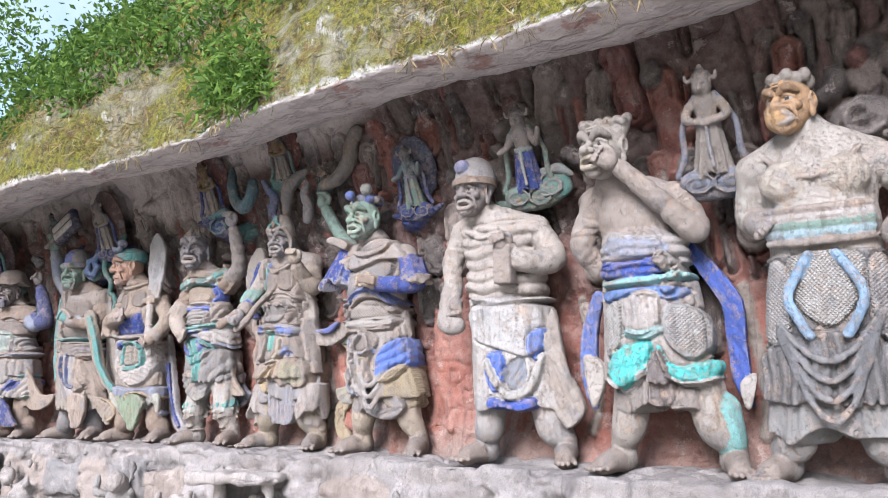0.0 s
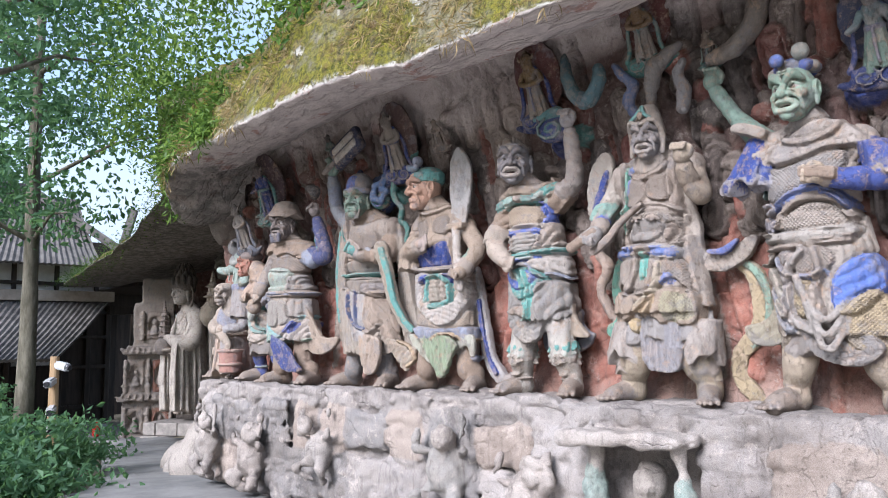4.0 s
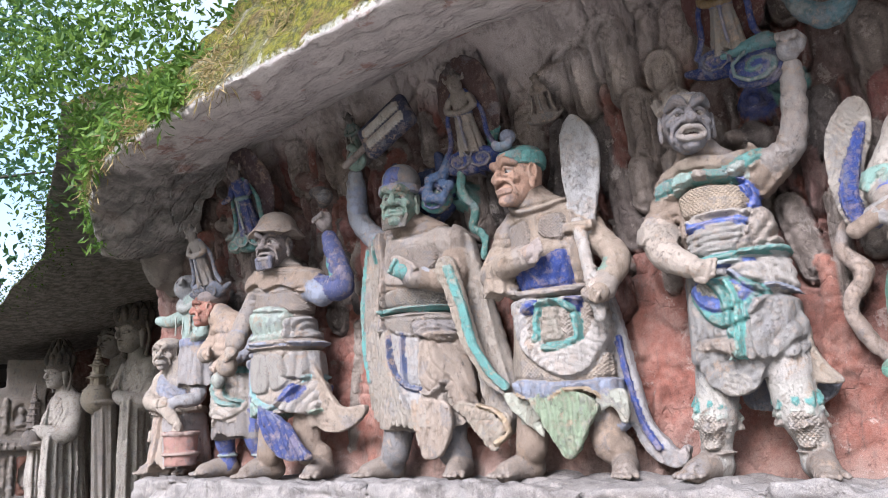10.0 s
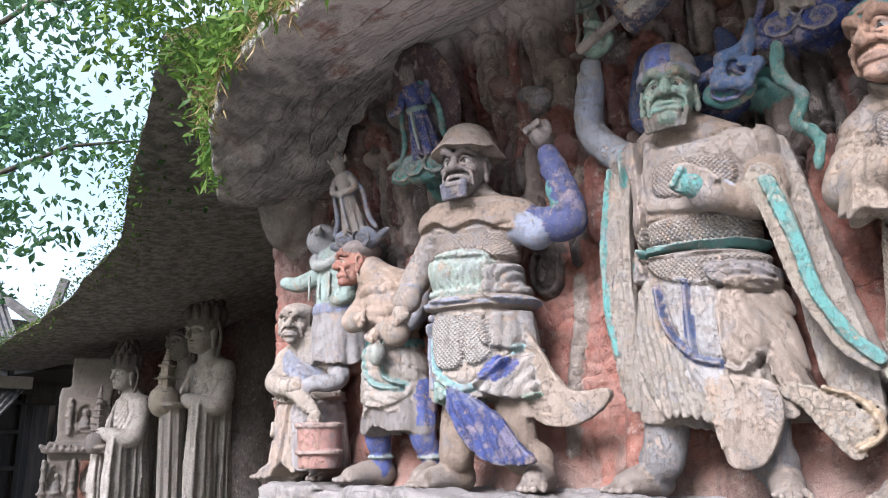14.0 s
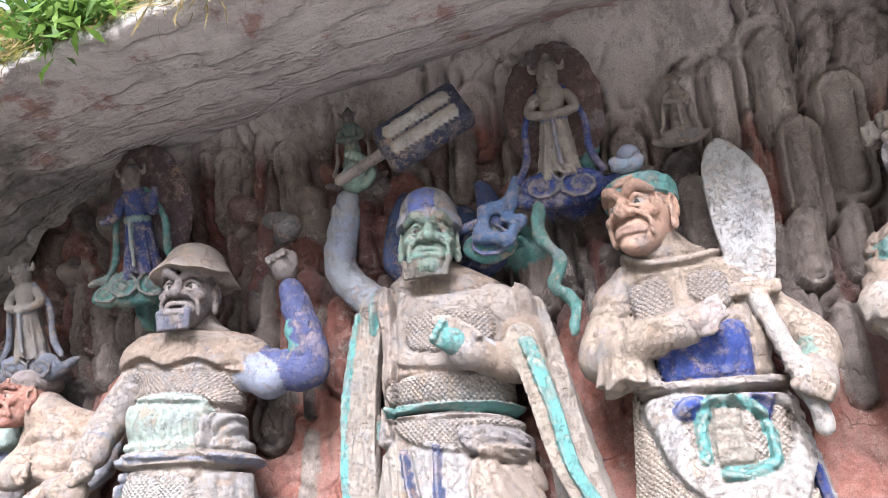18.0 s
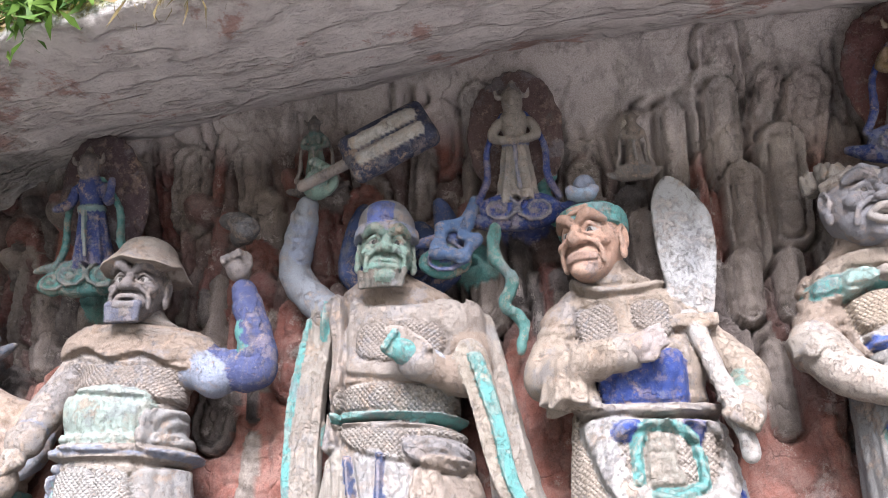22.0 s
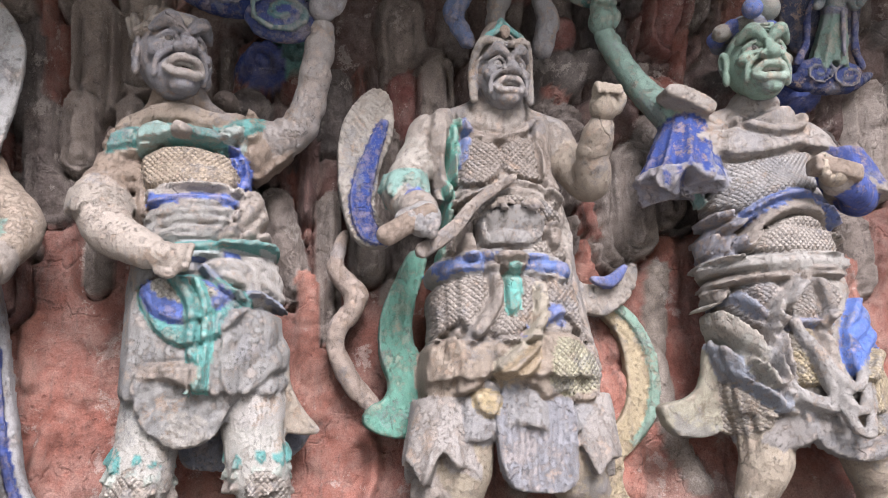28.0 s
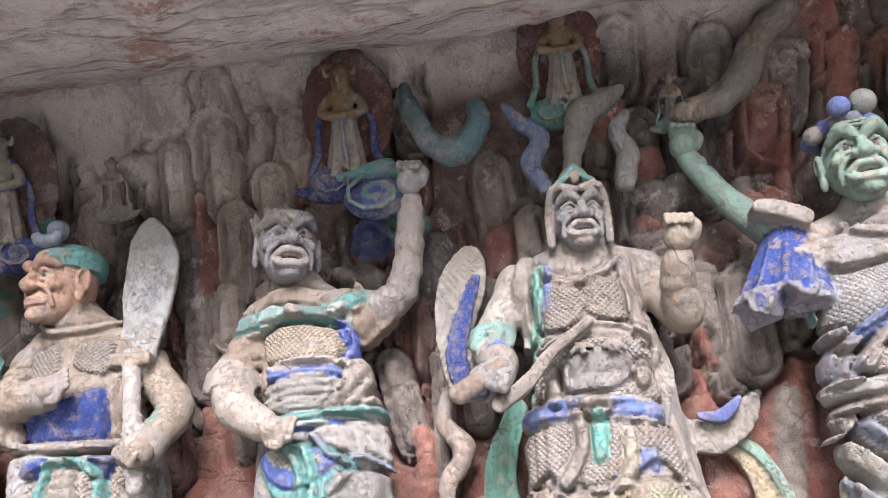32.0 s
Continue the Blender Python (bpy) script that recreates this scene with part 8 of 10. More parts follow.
def attendant_apron():
    y = -0.13
    skin, cloth = (0.38, 0.29, 0.225), (0.36, 0.31, 0.265)
    c = trunk(y, (-4.74, 2.03), (-4.38, 2.02), (-4.7, -4.4, 1.68), (-5.05, -0.6, 0.9), (-4.0, 0.3, 2.3), skin, neck=(-4.7, 2.08), deep=0.14)
    c.layer([(-4.76, 1.98), (-4.6, 2.02), (-4.44, 2.0), (-4.4, 1.72), (-4.68, 1.72)], 0.006, skin, (4, 0.07, 0.012, 0))
    c.skirt((-4.55, y, 1.7), (-4.52, y, 1.3), (0.165, 0.16), (0.25, 0.2), cloth, 7, 0.05, 0.03)
    c.layer([(-4.7, 1.64), (-4.4, 1.64), (-4.33, 1.42), (-4.45, 1.32), (-4.62, 1.34), (-4.72, 1.44)], 0.02, (0.37, 0.33, 0.285), (0, 0.06, 0.012, -2.4))
    c.layer([(-4.64, 1.64), (-4.62, 1.52), (-4.52, 1.44), (-4.4, 1.42)], 0.018, (0.2, 0.31, 0.285), width=0.012)
    c.layer([(-4.52, 1.64), (-4.48, 1.5), (-4.38, 1.44)], 0.018, (0.2, 0.31, 0.285), width=0.01)
    c.skirt((-4.55, y, 1.7), (-4.55, y, 1.65), (0.172, 0.165), (0.175, 0.17), TEAL, 8, 0.01, 0.0)
    c.skirt((-4.52, y, 1.36), (-4.5, y, 1.2), (0.22, 0.17), (0.27, 0.19), (0.2, 0.18, 0.165), 8, 0.05, 0.03)
    legs(c, y, ((-4.64, -4.66), (-4.34, -4.3)), 1.3, (0.08, 0.1, 0.25), 0.078)
    for fx in (-4.66, -4.3):
        c.ell((fx, y, 1.06), (0.075, 0.075, 0.02), (0.28, 0.34, 0.33), 0.005)
    arm(c, [(-4.74, y, 1.98), (-4.8, y - 0.1, 1.83), (-4.62, y - 0.24, 1.79)], [0.085, 0.075, 0.05], skin, (0.34, 0.31, 0.28))
    arm(c, [(-4.38, y, 1.98), (-4.32, y - 0.1, 1.82), (-4.44, y - 0.23, 1.72)], [0.085, 0.075, 0.05], (0.27, 0.275, 0.3), (0.34, 0.31, 0.28))
    c.ell((-4.46, y - 0.26, 1.6), (0.05, 0.05, 0.065), (0.33, 0.34, 0.29), 0.01)
    c.cone((-4.46, y - 0.26, 1.63), (-4.46, y - 0.26, 1.7), 0.03, 0.022, (0.33, 0.34, 0.29), 0.008)
    at, r = (-4.78, y - 0.1, 2.16), 0.098
    red = (0.38, 0.17, 0.125)
    h = head_clay(at, r, red, 1.6)
    face(h, at, r, red, -38, fierce=0.7, gape=0.35)
    h.ell((at[0] + 0.015, at[1] + 0.03, at[2] + 0.085), (0.105, 0.115, 0.06), (0.24, 0.2, 0.185), 0.006)
    palms = [hand((-4.58, y - 0.27, 1.8), (0.8, -0.2, 0.1), 0.042, skin, 0.5), hand((-4.46, y - 0.26, 1.71), (-0.3, -0.3, -0.6), 0.042, skin, 0.8)]
    return finish("attendant_statue", [c, h, *palms], -4.55, y, "red-faced stone attendant in apron and blue boots", "attendants on the ledge")


def attendant_bucket():
    y = -0.08
    coat, pink = (0.36, 0.305, 0.25), (0.34, 0.275, 0.22)
    c = trunk(y, (-5.5, 1.68), (-5.08, 1.66), (-5.46, -5.1, 1.4), (-6.0, -0.6, 0.85), (-4.6, 0.4, 1.95), coat, neck=(-5.3, 1.74), deep=0.15)
    c.skirt((-5.28, y, 1.42), (-5.28, y, 0.98), (0.19, 0.17), (0.29, 0.22), pink, 8, 0.06, 0.05)
    c.layer([(-5.48, 1.4), (-5.3, 1.42), (-5.3, 1.1), (-5.34, 0.96), (-5.52, 1.0)], 0.016, (0.39, 0.3, 0.235), (85, 0.055, 0.014, 0))
    c.layer([(-5.26, 1.4), (-5.1, 1.38), (-5.03, 1.05), (-5.2, 1.0)], 0.014, (0.32, 0.29, 0.275), (100, 0.05, 0.012, 0))
    c.layer([(-5.5, 1.43), (-5.3, 1.4), (-5.06, 1.43)], 0.024, coat, (0, 0.02, 0.006, 0), width=0.03)
    c.layer([(-5.47, 1.42), (-5.5, 1.3), (-5.46, 1.2)], 0.024, coat, width=[0.02, 0.025, 0.03])
    c.layer([(-5.4, 1.66), (-5.26, 1.58), (-5.14, 1.52)], 0.012, (0.24, 0.26, 0.32), (-30, 0.04, 0.01, 0), width=0.05)
    legs(c, y, ((-5.4, -5.42), (-5.16, -5.12)), 1.06, (0.27, 0.235, 0.205), 0.075)
    arm(c, [(-5.5, y, 1.64), (-5.42, y - 0.18, 1.5), (-5.16, y - 0.26, 1.44), (-4.98, y - 0.26, 1.3)], [0.085, 0.08, 0.062, 0.045], coat)
    arm(c, [(-5.08, y, 1.64), (-4.96, y - 0.1, 1.5), (-5.06, y - 0.25, 1.47)], [0.085, 0.07, 0.05], (0.31, 0.3, 0.3))
    tub = (-4.93, y - 0.26)
    c.box((-5.08, y - 0.24, 1.12), (0.03, 0.12, 0.22), pink, 0.0, round_by=0.01, mode="cut")
    c.skirt((*tub, 1.25), (*tub, 1.0), (0.125, 0.125), (0.112, 0.112), (0.36, 0.2, 0.165), 9, 0.0, 0.0, 0.0)
    c.skirt((*tub, 1.3), (*tub, 1.21), (0.1, 0.1), (0.1, 0.1), (0.12, 0.085, 0.075), 9, 0.0, 0.0, 0.0, mode="cut")
    for z in (1.245, 1.1):
        c.skirt((*tub, z), (*tub, z - 0.024), (0.138, 0.138), (0.138, 0.138), (0.33, 0.235, 0.2), 9, 0.0, 0.0, 0.0)
    c.skirt((*tub, 1.3), (*tub, 1.2), (0.1, 0.1), (0.1, 0.1), (0.12, 0.085, 0.075), 9, 0.0, 0.0, 0.0, mode="cut")
    at, r = (-5.33, y - 0.12, 1.86), 0.098
    fur = (0.37, 0.315, 0.26)
    h = head_clay(at, r, fur, 1.6)
    face(h, at, r, fur, 32, snout=0.3, lips=(0.33, 0.28, 0.23), gape=0.4)
    h.ell((at[0], at[1] + 0.03, at[2] + 0.07), (0.098, 0.11, 0.06), (0.34, 0.29, 0.24), 0.02)
    palms = [hand((-4.96, y - 0.27, 1.29), (0.1, -0.2, -0.8), 0.042, fur, 0.8), hand((-5.1, y - 0.28, 1.46), (-0.7, -0.3, 0.1), 0.042, fur, 0.5)]
    return finish("attendant_statue", [c, h, *palms], -5.28, y, "stone attendant with beast face resting on a red bucket", "attendants on the ledge")


def attendant_bird():
    y = -0.05
    jerkin = (0.29, 0.36, 0.32)
    c = Clay((-5.75, -0.4, 1.55), (-4.7, 0.45, 2.6), 0.0105, (0.33, 0.36, 0.32))
    c.cone((-5.1, y, 2.24), (-5.08, y, 1.96), 0.15, 0.165, jerkin, 0.02, flat=1.15)
    for q in (-1, 1):
        c.ell((-5.1 + q * 0.14, y, 2.2), (0.07, 0.08, 0.07), jerkin, 0.03)
    c.skirt((-5.08, y, 1.95), (-5.06, y, 1.6), (0.175, 0.16), (0.23, 0.19), (0.27, 0.25, 0.24), 8, 0.07, 0.02)
    c.skirt((-5.08, y, 1.97), (-5.08, y, 1.91), (0.18, 0.165), (0.185, 0.17), (0.2, 0.22, 0.3), 8, 0.02, 0.0)
    for k in range(4):
        c.tube([(-5.22 + 0.09 * k, y - 0.14, 2.16), (-5.2 + 0.085 * k, y - 0.16, 2.0)], 0.008, jerkin, 0.01)
    swag(c, (-5.24, y - 0.08, 2.28), (-5.0, y - 0.08, 2.27), 0.07, 0.032, (0.36, 0.37, 0.34), 0.07)
    grey = (0.27, 0.265, 0.265)
    c.ell((-5.19, y - 0.05, 2.4), (0.112, 0.115, 0.108), grey, 0.015)
    c.tube([(-5.14, y - 0.15, 2.42), (-5.08, y - 0.2, 2.44)], [0.04, 0.012], grey, 0.015)
    c.tube([(-5.2, y - 0.16, 2.43), (-5.12, y - 0.17, 2.4)], 0.007, None, mode="cut")
    c.ell((-5.2, y - 0.155, 2.44), (0.014, 0.014, 0.014), (0.05, 0.05, 0.06), 0.003)
    c.tube([(-5.24, y, 2.2), (-5.4, y - 0.06, 2.14), (-5.5, y - 0.1, 2.16)], [0.06, 0.05, 0.035], jerkin, 0.015)
    c.tube([(-4.96, y, 2.2), (-4.9, y - 0.06, 2.05), (-4.98, y - 0.14, 1.98)], [0.06, 0.055, 0.04], jerkin, 0.015)
    c.box((-5.1, y + 0.16, 1.72), (0.3, 0.16, 0.2), REDWASH, 0.05, round_by=0.1)
    return finish("attendant_statue", [c], -5.08, y, "round-headed stone attendant in a green jerkin", "attendants on the ledge")


for build in (guardian_cleaver, guardian_lantern, guardian_hat, guardian_raised_arm, guardian_shield, guardian_green_face, guardian_helmet, guardian_beast,
              guardian_bare_chest, attendant_apron, attendant_bucket, attendant_bird):
    build()


# small deities carved on the upper wall
def whorl(c, x, y, z, r, colour, pale, turn=1):
    """A flat curl of cloud: a raised spiral on a thick disc."""
    c.ell((x, y + 0.3 * r, z), (1.25 * r, 0.5 * r, 0.85 * r), colour, 0.006)
    pts = [(x + turn * r * (1.15 - 0.075 * k) * math.cos(0.75 * k + 2), y - 0.16 * r, z + r * (0.8 - 0.052 * k) * math.sin(0.75 * k + 2)) for k in range(14)]
    c.tube(pts, 0.1 * r, tuple(0.65 * v for v in pale), 0.003)


def deity(x, y, z, s, robe, skirt, flesh=(0.3, 0.25, 0.21), halo=None, cloud=TEAL, arms=1, label="small carved deity on a cloud"):
    """A small figure on a cloud, z at the cloud, s its height."""
    # dark pigments dimmed further, shade of the upper wall put into them
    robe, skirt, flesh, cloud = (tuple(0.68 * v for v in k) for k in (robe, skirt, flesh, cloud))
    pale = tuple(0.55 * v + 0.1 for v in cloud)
    c = Clay((x - 0.7 * s, y - 0.5 * s, z - 0.3 * s), (x + 0.7 * s, y + 0.4 * s, z + 1.25 * s), max(0.0078, 0.017 * s), flesh)
    if halo:
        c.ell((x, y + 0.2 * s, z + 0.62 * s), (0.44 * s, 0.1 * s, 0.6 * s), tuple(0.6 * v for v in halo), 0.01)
    c.skirt((x, y, z + 0.52 * s), (x, y, z + 0.02 * s), (0.11 * s, 0.1 * s), (0.2 * s, 0.14 * s), skirt, 9, 0.14, 0.04 * s)
    c.cone((x, y, z + 0.72 * s), (x, y, z + 0.5 * s), 0.115 * s, 0.095 * s, robe, 0.006, flat=1.2)
    c.skirt((x, y, z + 0.54 * s), (x, y, z + 0.49 * s), (0.12 * s, 0.115 * s), (0.125 * s, 0.12 * s), pale, 6, 0.02, 0.0)
    c.tube([(x, y - 0.12 * s, z + 0.5 * s), (x + 0.01 * s, y - 0.15 * s, z + 0.3 * s), (x + 0.03 * s, y - 0.17 * s, z + 0.1 * s)], 0.02 * s, pale, 0.004)
    for q in (-1, 1):
        e = 0.78 if (arms > 1 and q > 0) else 0.56
        c.tube([(x + q * 0.14 * s, y, z + 0.7 * s), (x + q * 0.19 * s, y - 0.04 * s, z + 0.57 * s), (x + q * (-0.02 if arms == 1 else 0.28) * s, y - 0.12 * s, z + (e - 0.04) * s)], [0.045 * s, 0.042 * s, 0.03 * s], robe, 0.008)
        c.tube([(x + q * 0.1 * s, y + 0.02 * s, z + 0.78 * s), (x + q * 0.25 * s, y + 0.03 * s, z + 0.5 * s), (x + q * 0.27 * s, y, z + 0.2 * s), (x + q * 0.36 * s, y - 0.02 * s, z + 0.02 * s)], [0.025 * s, 0.03 * s, 0.035 * s, 0.03 * s], cloud, 0.006)
        c.tube([(x + q * 0.06 * s, y, z + 0.95 * s), (x + q * 0.13 * s, y - 0.02 * s, z + 0.93 * s), (x + q * 0.15 * s, y - 0.02 * s, z + 1.0 * s)], [0.022 * s, 0.02 * s, 0.01 * s], flesh, 0.006)
    c.ell((x, y - 0.03 * s, z + 0.87 * s), (0.092 * s, 0.095 * s, 0.115 * s), flesh, 0.004)
    c.ell((x, y - 0.13 * s, z + 0.86 * s), (0.022 * s, 0.03 * s, 0.035 * s), flesh, 0.006)
    for q in (-1, 1):
        c.ell((x + q * 0.03 * s, y - 0.11 * s, z + 0.885 * s), (0.018 * s, 0.015 * s, 0.01 * s), DARK, 0.003, mode="cut")
    c.ell((x, y, z + 0.97 * s), (0.085 * s, 0.085 * s, 0.05 * s), tuple(0.6 * v for v in flesh), 0.006)
    c.ell((x, y, z + 1.03 * s), (0.035 * s, 0.04 * s, 0.05 * s), tuple(0.6 * v for v in flesh), 0.008)
    whorl(c, x - 0.17 * s, y - 0.08 * s, z - 0.06 * s, 0.15 * s, cloud, pale, -1)
    whorl(c, x + 0.16 * s, y - 0.08 * s, z - 0.08 * s, 0.16 * s, cloud, pale, 1)
    c.tube([(x - 0.5 * s, y + 0.02 * s, z - 0.12 * s), (x - 0.2 * s, y, z - 0.18 * s), (x + 0.2 * s, y, z - 0.16 * s), (x + 0.5 * s, y + 0.04 * s, z - 0.04 * s)], [0.04 * s, 0.08 * s, 0.08 * s, 0.03 * s], tuple(0.7 * v for v in cloud), 0.01)
    c.rough(0.002, 60, int(x * 10) % 17)
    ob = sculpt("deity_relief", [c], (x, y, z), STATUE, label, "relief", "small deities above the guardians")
    ob.rotation_euler.x = radians(22)
    return ob


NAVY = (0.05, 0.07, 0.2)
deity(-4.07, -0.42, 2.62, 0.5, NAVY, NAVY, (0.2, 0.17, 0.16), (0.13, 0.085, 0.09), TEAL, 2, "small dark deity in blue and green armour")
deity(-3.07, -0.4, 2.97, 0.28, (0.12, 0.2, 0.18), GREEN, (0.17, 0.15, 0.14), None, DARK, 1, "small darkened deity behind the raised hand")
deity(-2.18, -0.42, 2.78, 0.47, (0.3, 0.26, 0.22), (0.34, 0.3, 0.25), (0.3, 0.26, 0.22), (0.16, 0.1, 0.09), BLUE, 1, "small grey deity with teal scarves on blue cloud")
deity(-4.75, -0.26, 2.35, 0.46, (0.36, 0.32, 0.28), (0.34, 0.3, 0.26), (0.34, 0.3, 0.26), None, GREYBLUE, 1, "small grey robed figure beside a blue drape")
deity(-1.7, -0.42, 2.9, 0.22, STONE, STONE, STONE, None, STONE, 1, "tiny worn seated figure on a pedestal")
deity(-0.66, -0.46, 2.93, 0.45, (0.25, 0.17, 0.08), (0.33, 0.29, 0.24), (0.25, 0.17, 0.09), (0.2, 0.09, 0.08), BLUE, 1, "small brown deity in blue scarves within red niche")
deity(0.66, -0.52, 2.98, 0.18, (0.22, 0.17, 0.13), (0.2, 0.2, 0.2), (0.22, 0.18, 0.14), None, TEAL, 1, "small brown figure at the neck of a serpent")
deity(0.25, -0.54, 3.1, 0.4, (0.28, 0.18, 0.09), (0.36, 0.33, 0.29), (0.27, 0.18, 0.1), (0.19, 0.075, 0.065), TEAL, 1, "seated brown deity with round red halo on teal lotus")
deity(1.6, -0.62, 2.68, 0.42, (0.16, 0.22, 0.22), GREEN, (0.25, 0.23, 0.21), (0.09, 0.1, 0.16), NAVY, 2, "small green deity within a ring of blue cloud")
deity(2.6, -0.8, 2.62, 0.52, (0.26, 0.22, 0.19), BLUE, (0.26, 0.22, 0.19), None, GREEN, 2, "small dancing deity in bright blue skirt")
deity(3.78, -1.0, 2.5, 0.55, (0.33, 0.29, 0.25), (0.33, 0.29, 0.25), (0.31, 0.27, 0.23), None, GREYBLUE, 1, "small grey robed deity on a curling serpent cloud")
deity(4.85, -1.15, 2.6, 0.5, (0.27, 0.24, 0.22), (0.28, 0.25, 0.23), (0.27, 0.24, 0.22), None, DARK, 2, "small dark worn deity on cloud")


def snake(pts, r, colour, label, belly=None, seed=1):
    r = [0.78 * q for q in r]
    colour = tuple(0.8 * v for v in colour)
    p = np.array(pts)
    c = Clay(p.min(0) - 1.6 * max(r), p.max(0) + 1.6 * max(r), 0.0085, colour)
    c.tube(pts, r, colour, 0.03)
    run = np.gradient(p, axis=0)
    run /= np.linalg.norm(run, axis=1)[:, None]
    side = np.stack([-run[:, 2], 0 * run[:, 0], run[:, 0]], 1)
    for off, tone in ((-0.62, colour), (-0.2, belly or colour), (0.22, tuple(0.6 * v for v in (belly or colour))), (0.64, belly or colour)):
        q = np.array(r)[:, None]
        c.tube([tuple(v) for v in p + side * off * q - np.array((0, 0.72, 0)) * q * math.sqrt(1 - off * off)], [0.2 * v for v in r], tone, 0.002)
    c.crag(0.006, 40, seed, 0.15)
    c.rough(0.006, 35, seed)
    return sculpt("serpent_relief", [c], pts[0], STATUE, label, "relief")


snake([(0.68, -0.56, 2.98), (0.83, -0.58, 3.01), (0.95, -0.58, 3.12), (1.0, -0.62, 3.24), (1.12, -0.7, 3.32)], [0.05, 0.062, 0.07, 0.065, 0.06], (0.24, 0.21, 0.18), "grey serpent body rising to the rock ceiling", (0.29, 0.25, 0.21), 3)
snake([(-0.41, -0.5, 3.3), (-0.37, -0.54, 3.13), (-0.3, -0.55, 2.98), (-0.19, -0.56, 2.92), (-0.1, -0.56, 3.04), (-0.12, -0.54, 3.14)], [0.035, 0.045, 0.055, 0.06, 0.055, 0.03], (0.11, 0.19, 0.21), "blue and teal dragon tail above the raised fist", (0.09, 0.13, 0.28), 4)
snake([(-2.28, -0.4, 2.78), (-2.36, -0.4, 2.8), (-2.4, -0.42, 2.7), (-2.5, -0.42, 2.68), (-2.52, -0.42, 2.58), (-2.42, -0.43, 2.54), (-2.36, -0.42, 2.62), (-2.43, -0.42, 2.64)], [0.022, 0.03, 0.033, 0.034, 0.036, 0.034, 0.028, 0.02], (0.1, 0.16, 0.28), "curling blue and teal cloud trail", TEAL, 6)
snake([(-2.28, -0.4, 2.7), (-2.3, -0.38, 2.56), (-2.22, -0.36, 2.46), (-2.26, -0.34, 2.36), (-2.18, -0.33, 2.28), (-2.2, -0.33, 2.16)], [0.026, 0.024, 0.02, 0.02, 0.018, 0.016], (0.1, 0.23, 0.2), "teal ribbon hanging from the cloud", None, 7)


def rolled_cloud(x, y, z, r, colour, pale, label, turn=1):
    c = Clay((x - 1.8 * r, y - r, z - 1.5 * r), (x + 1.8 * r, y + r, z + 1.5 * r), 0.0085, colour)
    whorl(c, x, y, z, r, colour, pale, turn)
    c.tube([(x - 1.6 * r, y + 0.2 * r, z + 0.9 * r), (x - 0.6 * r, y + 0.1 * r, z + 1.0 * r), (x + 0.5 * r, y, z + 1.1 * r), (x + 1.3 * r, y + 0.2 * r, z + 0.6 * r)], [0.1 * r, 0.28 * r, 0.3 * r, 0.12 * r], pale, 0.01)
    c.rough(0.003, 50, 3)
    return sculpt("cloud_relief", [c], (x, y, z), STATUE, label, "relief", "rolled clouds on the wall")


rolled_cloud(-0.54, -0.5, 2.8, 0.11, (0.04, 0.055, 0.15), (0.1, 0.2, 0.2), "rolled dark blue cloud with teal crest")
rolled_cloud(-2.5, -0.38, 2.56, 0.09, (0.06, 0.17, 0.16), (0.09, 0.13, 0.3), "curled teal cloud with blue whorl", -1)
rolled_cloud(2.75, -0.82, 2.62, 0.1, (0.1, 0.2, 0.17), (0.22, 0.24, 0.22), "pale green curled cloud beside a helmet")
rolled_cloud(-4.26, -0.42, 2.56, 0.07, (0.07, 0.18, 0.15), (0.16, 0.2, 0.18), "green curled cloud over a broad hat", -1)
snake([(-0.3, -0.28, 2.05), (-0.34, -0.26, 1.92), (-0.26, -0.26, 1.8), (-0.34, -0.24, 1.66), (-0.28, -0.22, 1.5), (-0.16, -0.22, 1.36)], [0.015, 0.035, 0.045, 0.035, 0.04, 0.035], (0.42, 0.33, 0.27), "pale flame-shaped scarf curling down the wall", None, 8)
snake([(-1.98, -0.34, 2.72), (-2.06, -0.34, 2.76), (-2.08, -0.36, 2.86), (-2.03, -0.36, 2.93)], [0.04, 0.035, 0.035, 0.012], TEAL, "teal scarf end curling up behind a head", None, 9)
snake([(-3.42, -0.38, 2.72), (-3.36, -0.42, 2.76), (-3.46, -0.42, 2.8)], [0.045, 0.05, 0.04], (0.1, 0.09, 0.085), "dark round bird above the raised fist", None, 10)
snake([(0.14, -0.5, 2.74), (0.09, -0.52, 2.86), (0.14, -0.54, 2.95), (0.06, -0.54, 3.04), (0.0, -0.54, 3.12)], [0.035, 0.04, 0.04, 0.03, 0.015], (0.14, 0.18, 0.3), "blue plume curling beside the helmet", (0.28, 0.27, 0.26), 11)
snake([(0.24, -0.5, 2.8), (0.27, -0.54, 2.92), (0.3, -0.56, 3.02), (0.38, -0.56, 3.08), (0.48, -0.54, 3.14)], [0.03, 0.045, 0.06, 0.05, 0.02], (0.25, 0.23, 0.21), "grey feathered plume sweeping over the helmet", (0.3, 0.28, 0.25), 12)
snake([(0.44, -0.48, 2.74), (0.47, -0.5, 2.86), (0.44, -0.52, 2.96), (0.48, -0.52, 3.04)], [0.045, 0.045, 0.03, 0.015], (0.3, 0.285, 0.28), "pale scarf end beside the helmet", (0.14, 0.18, 0.3), 13)


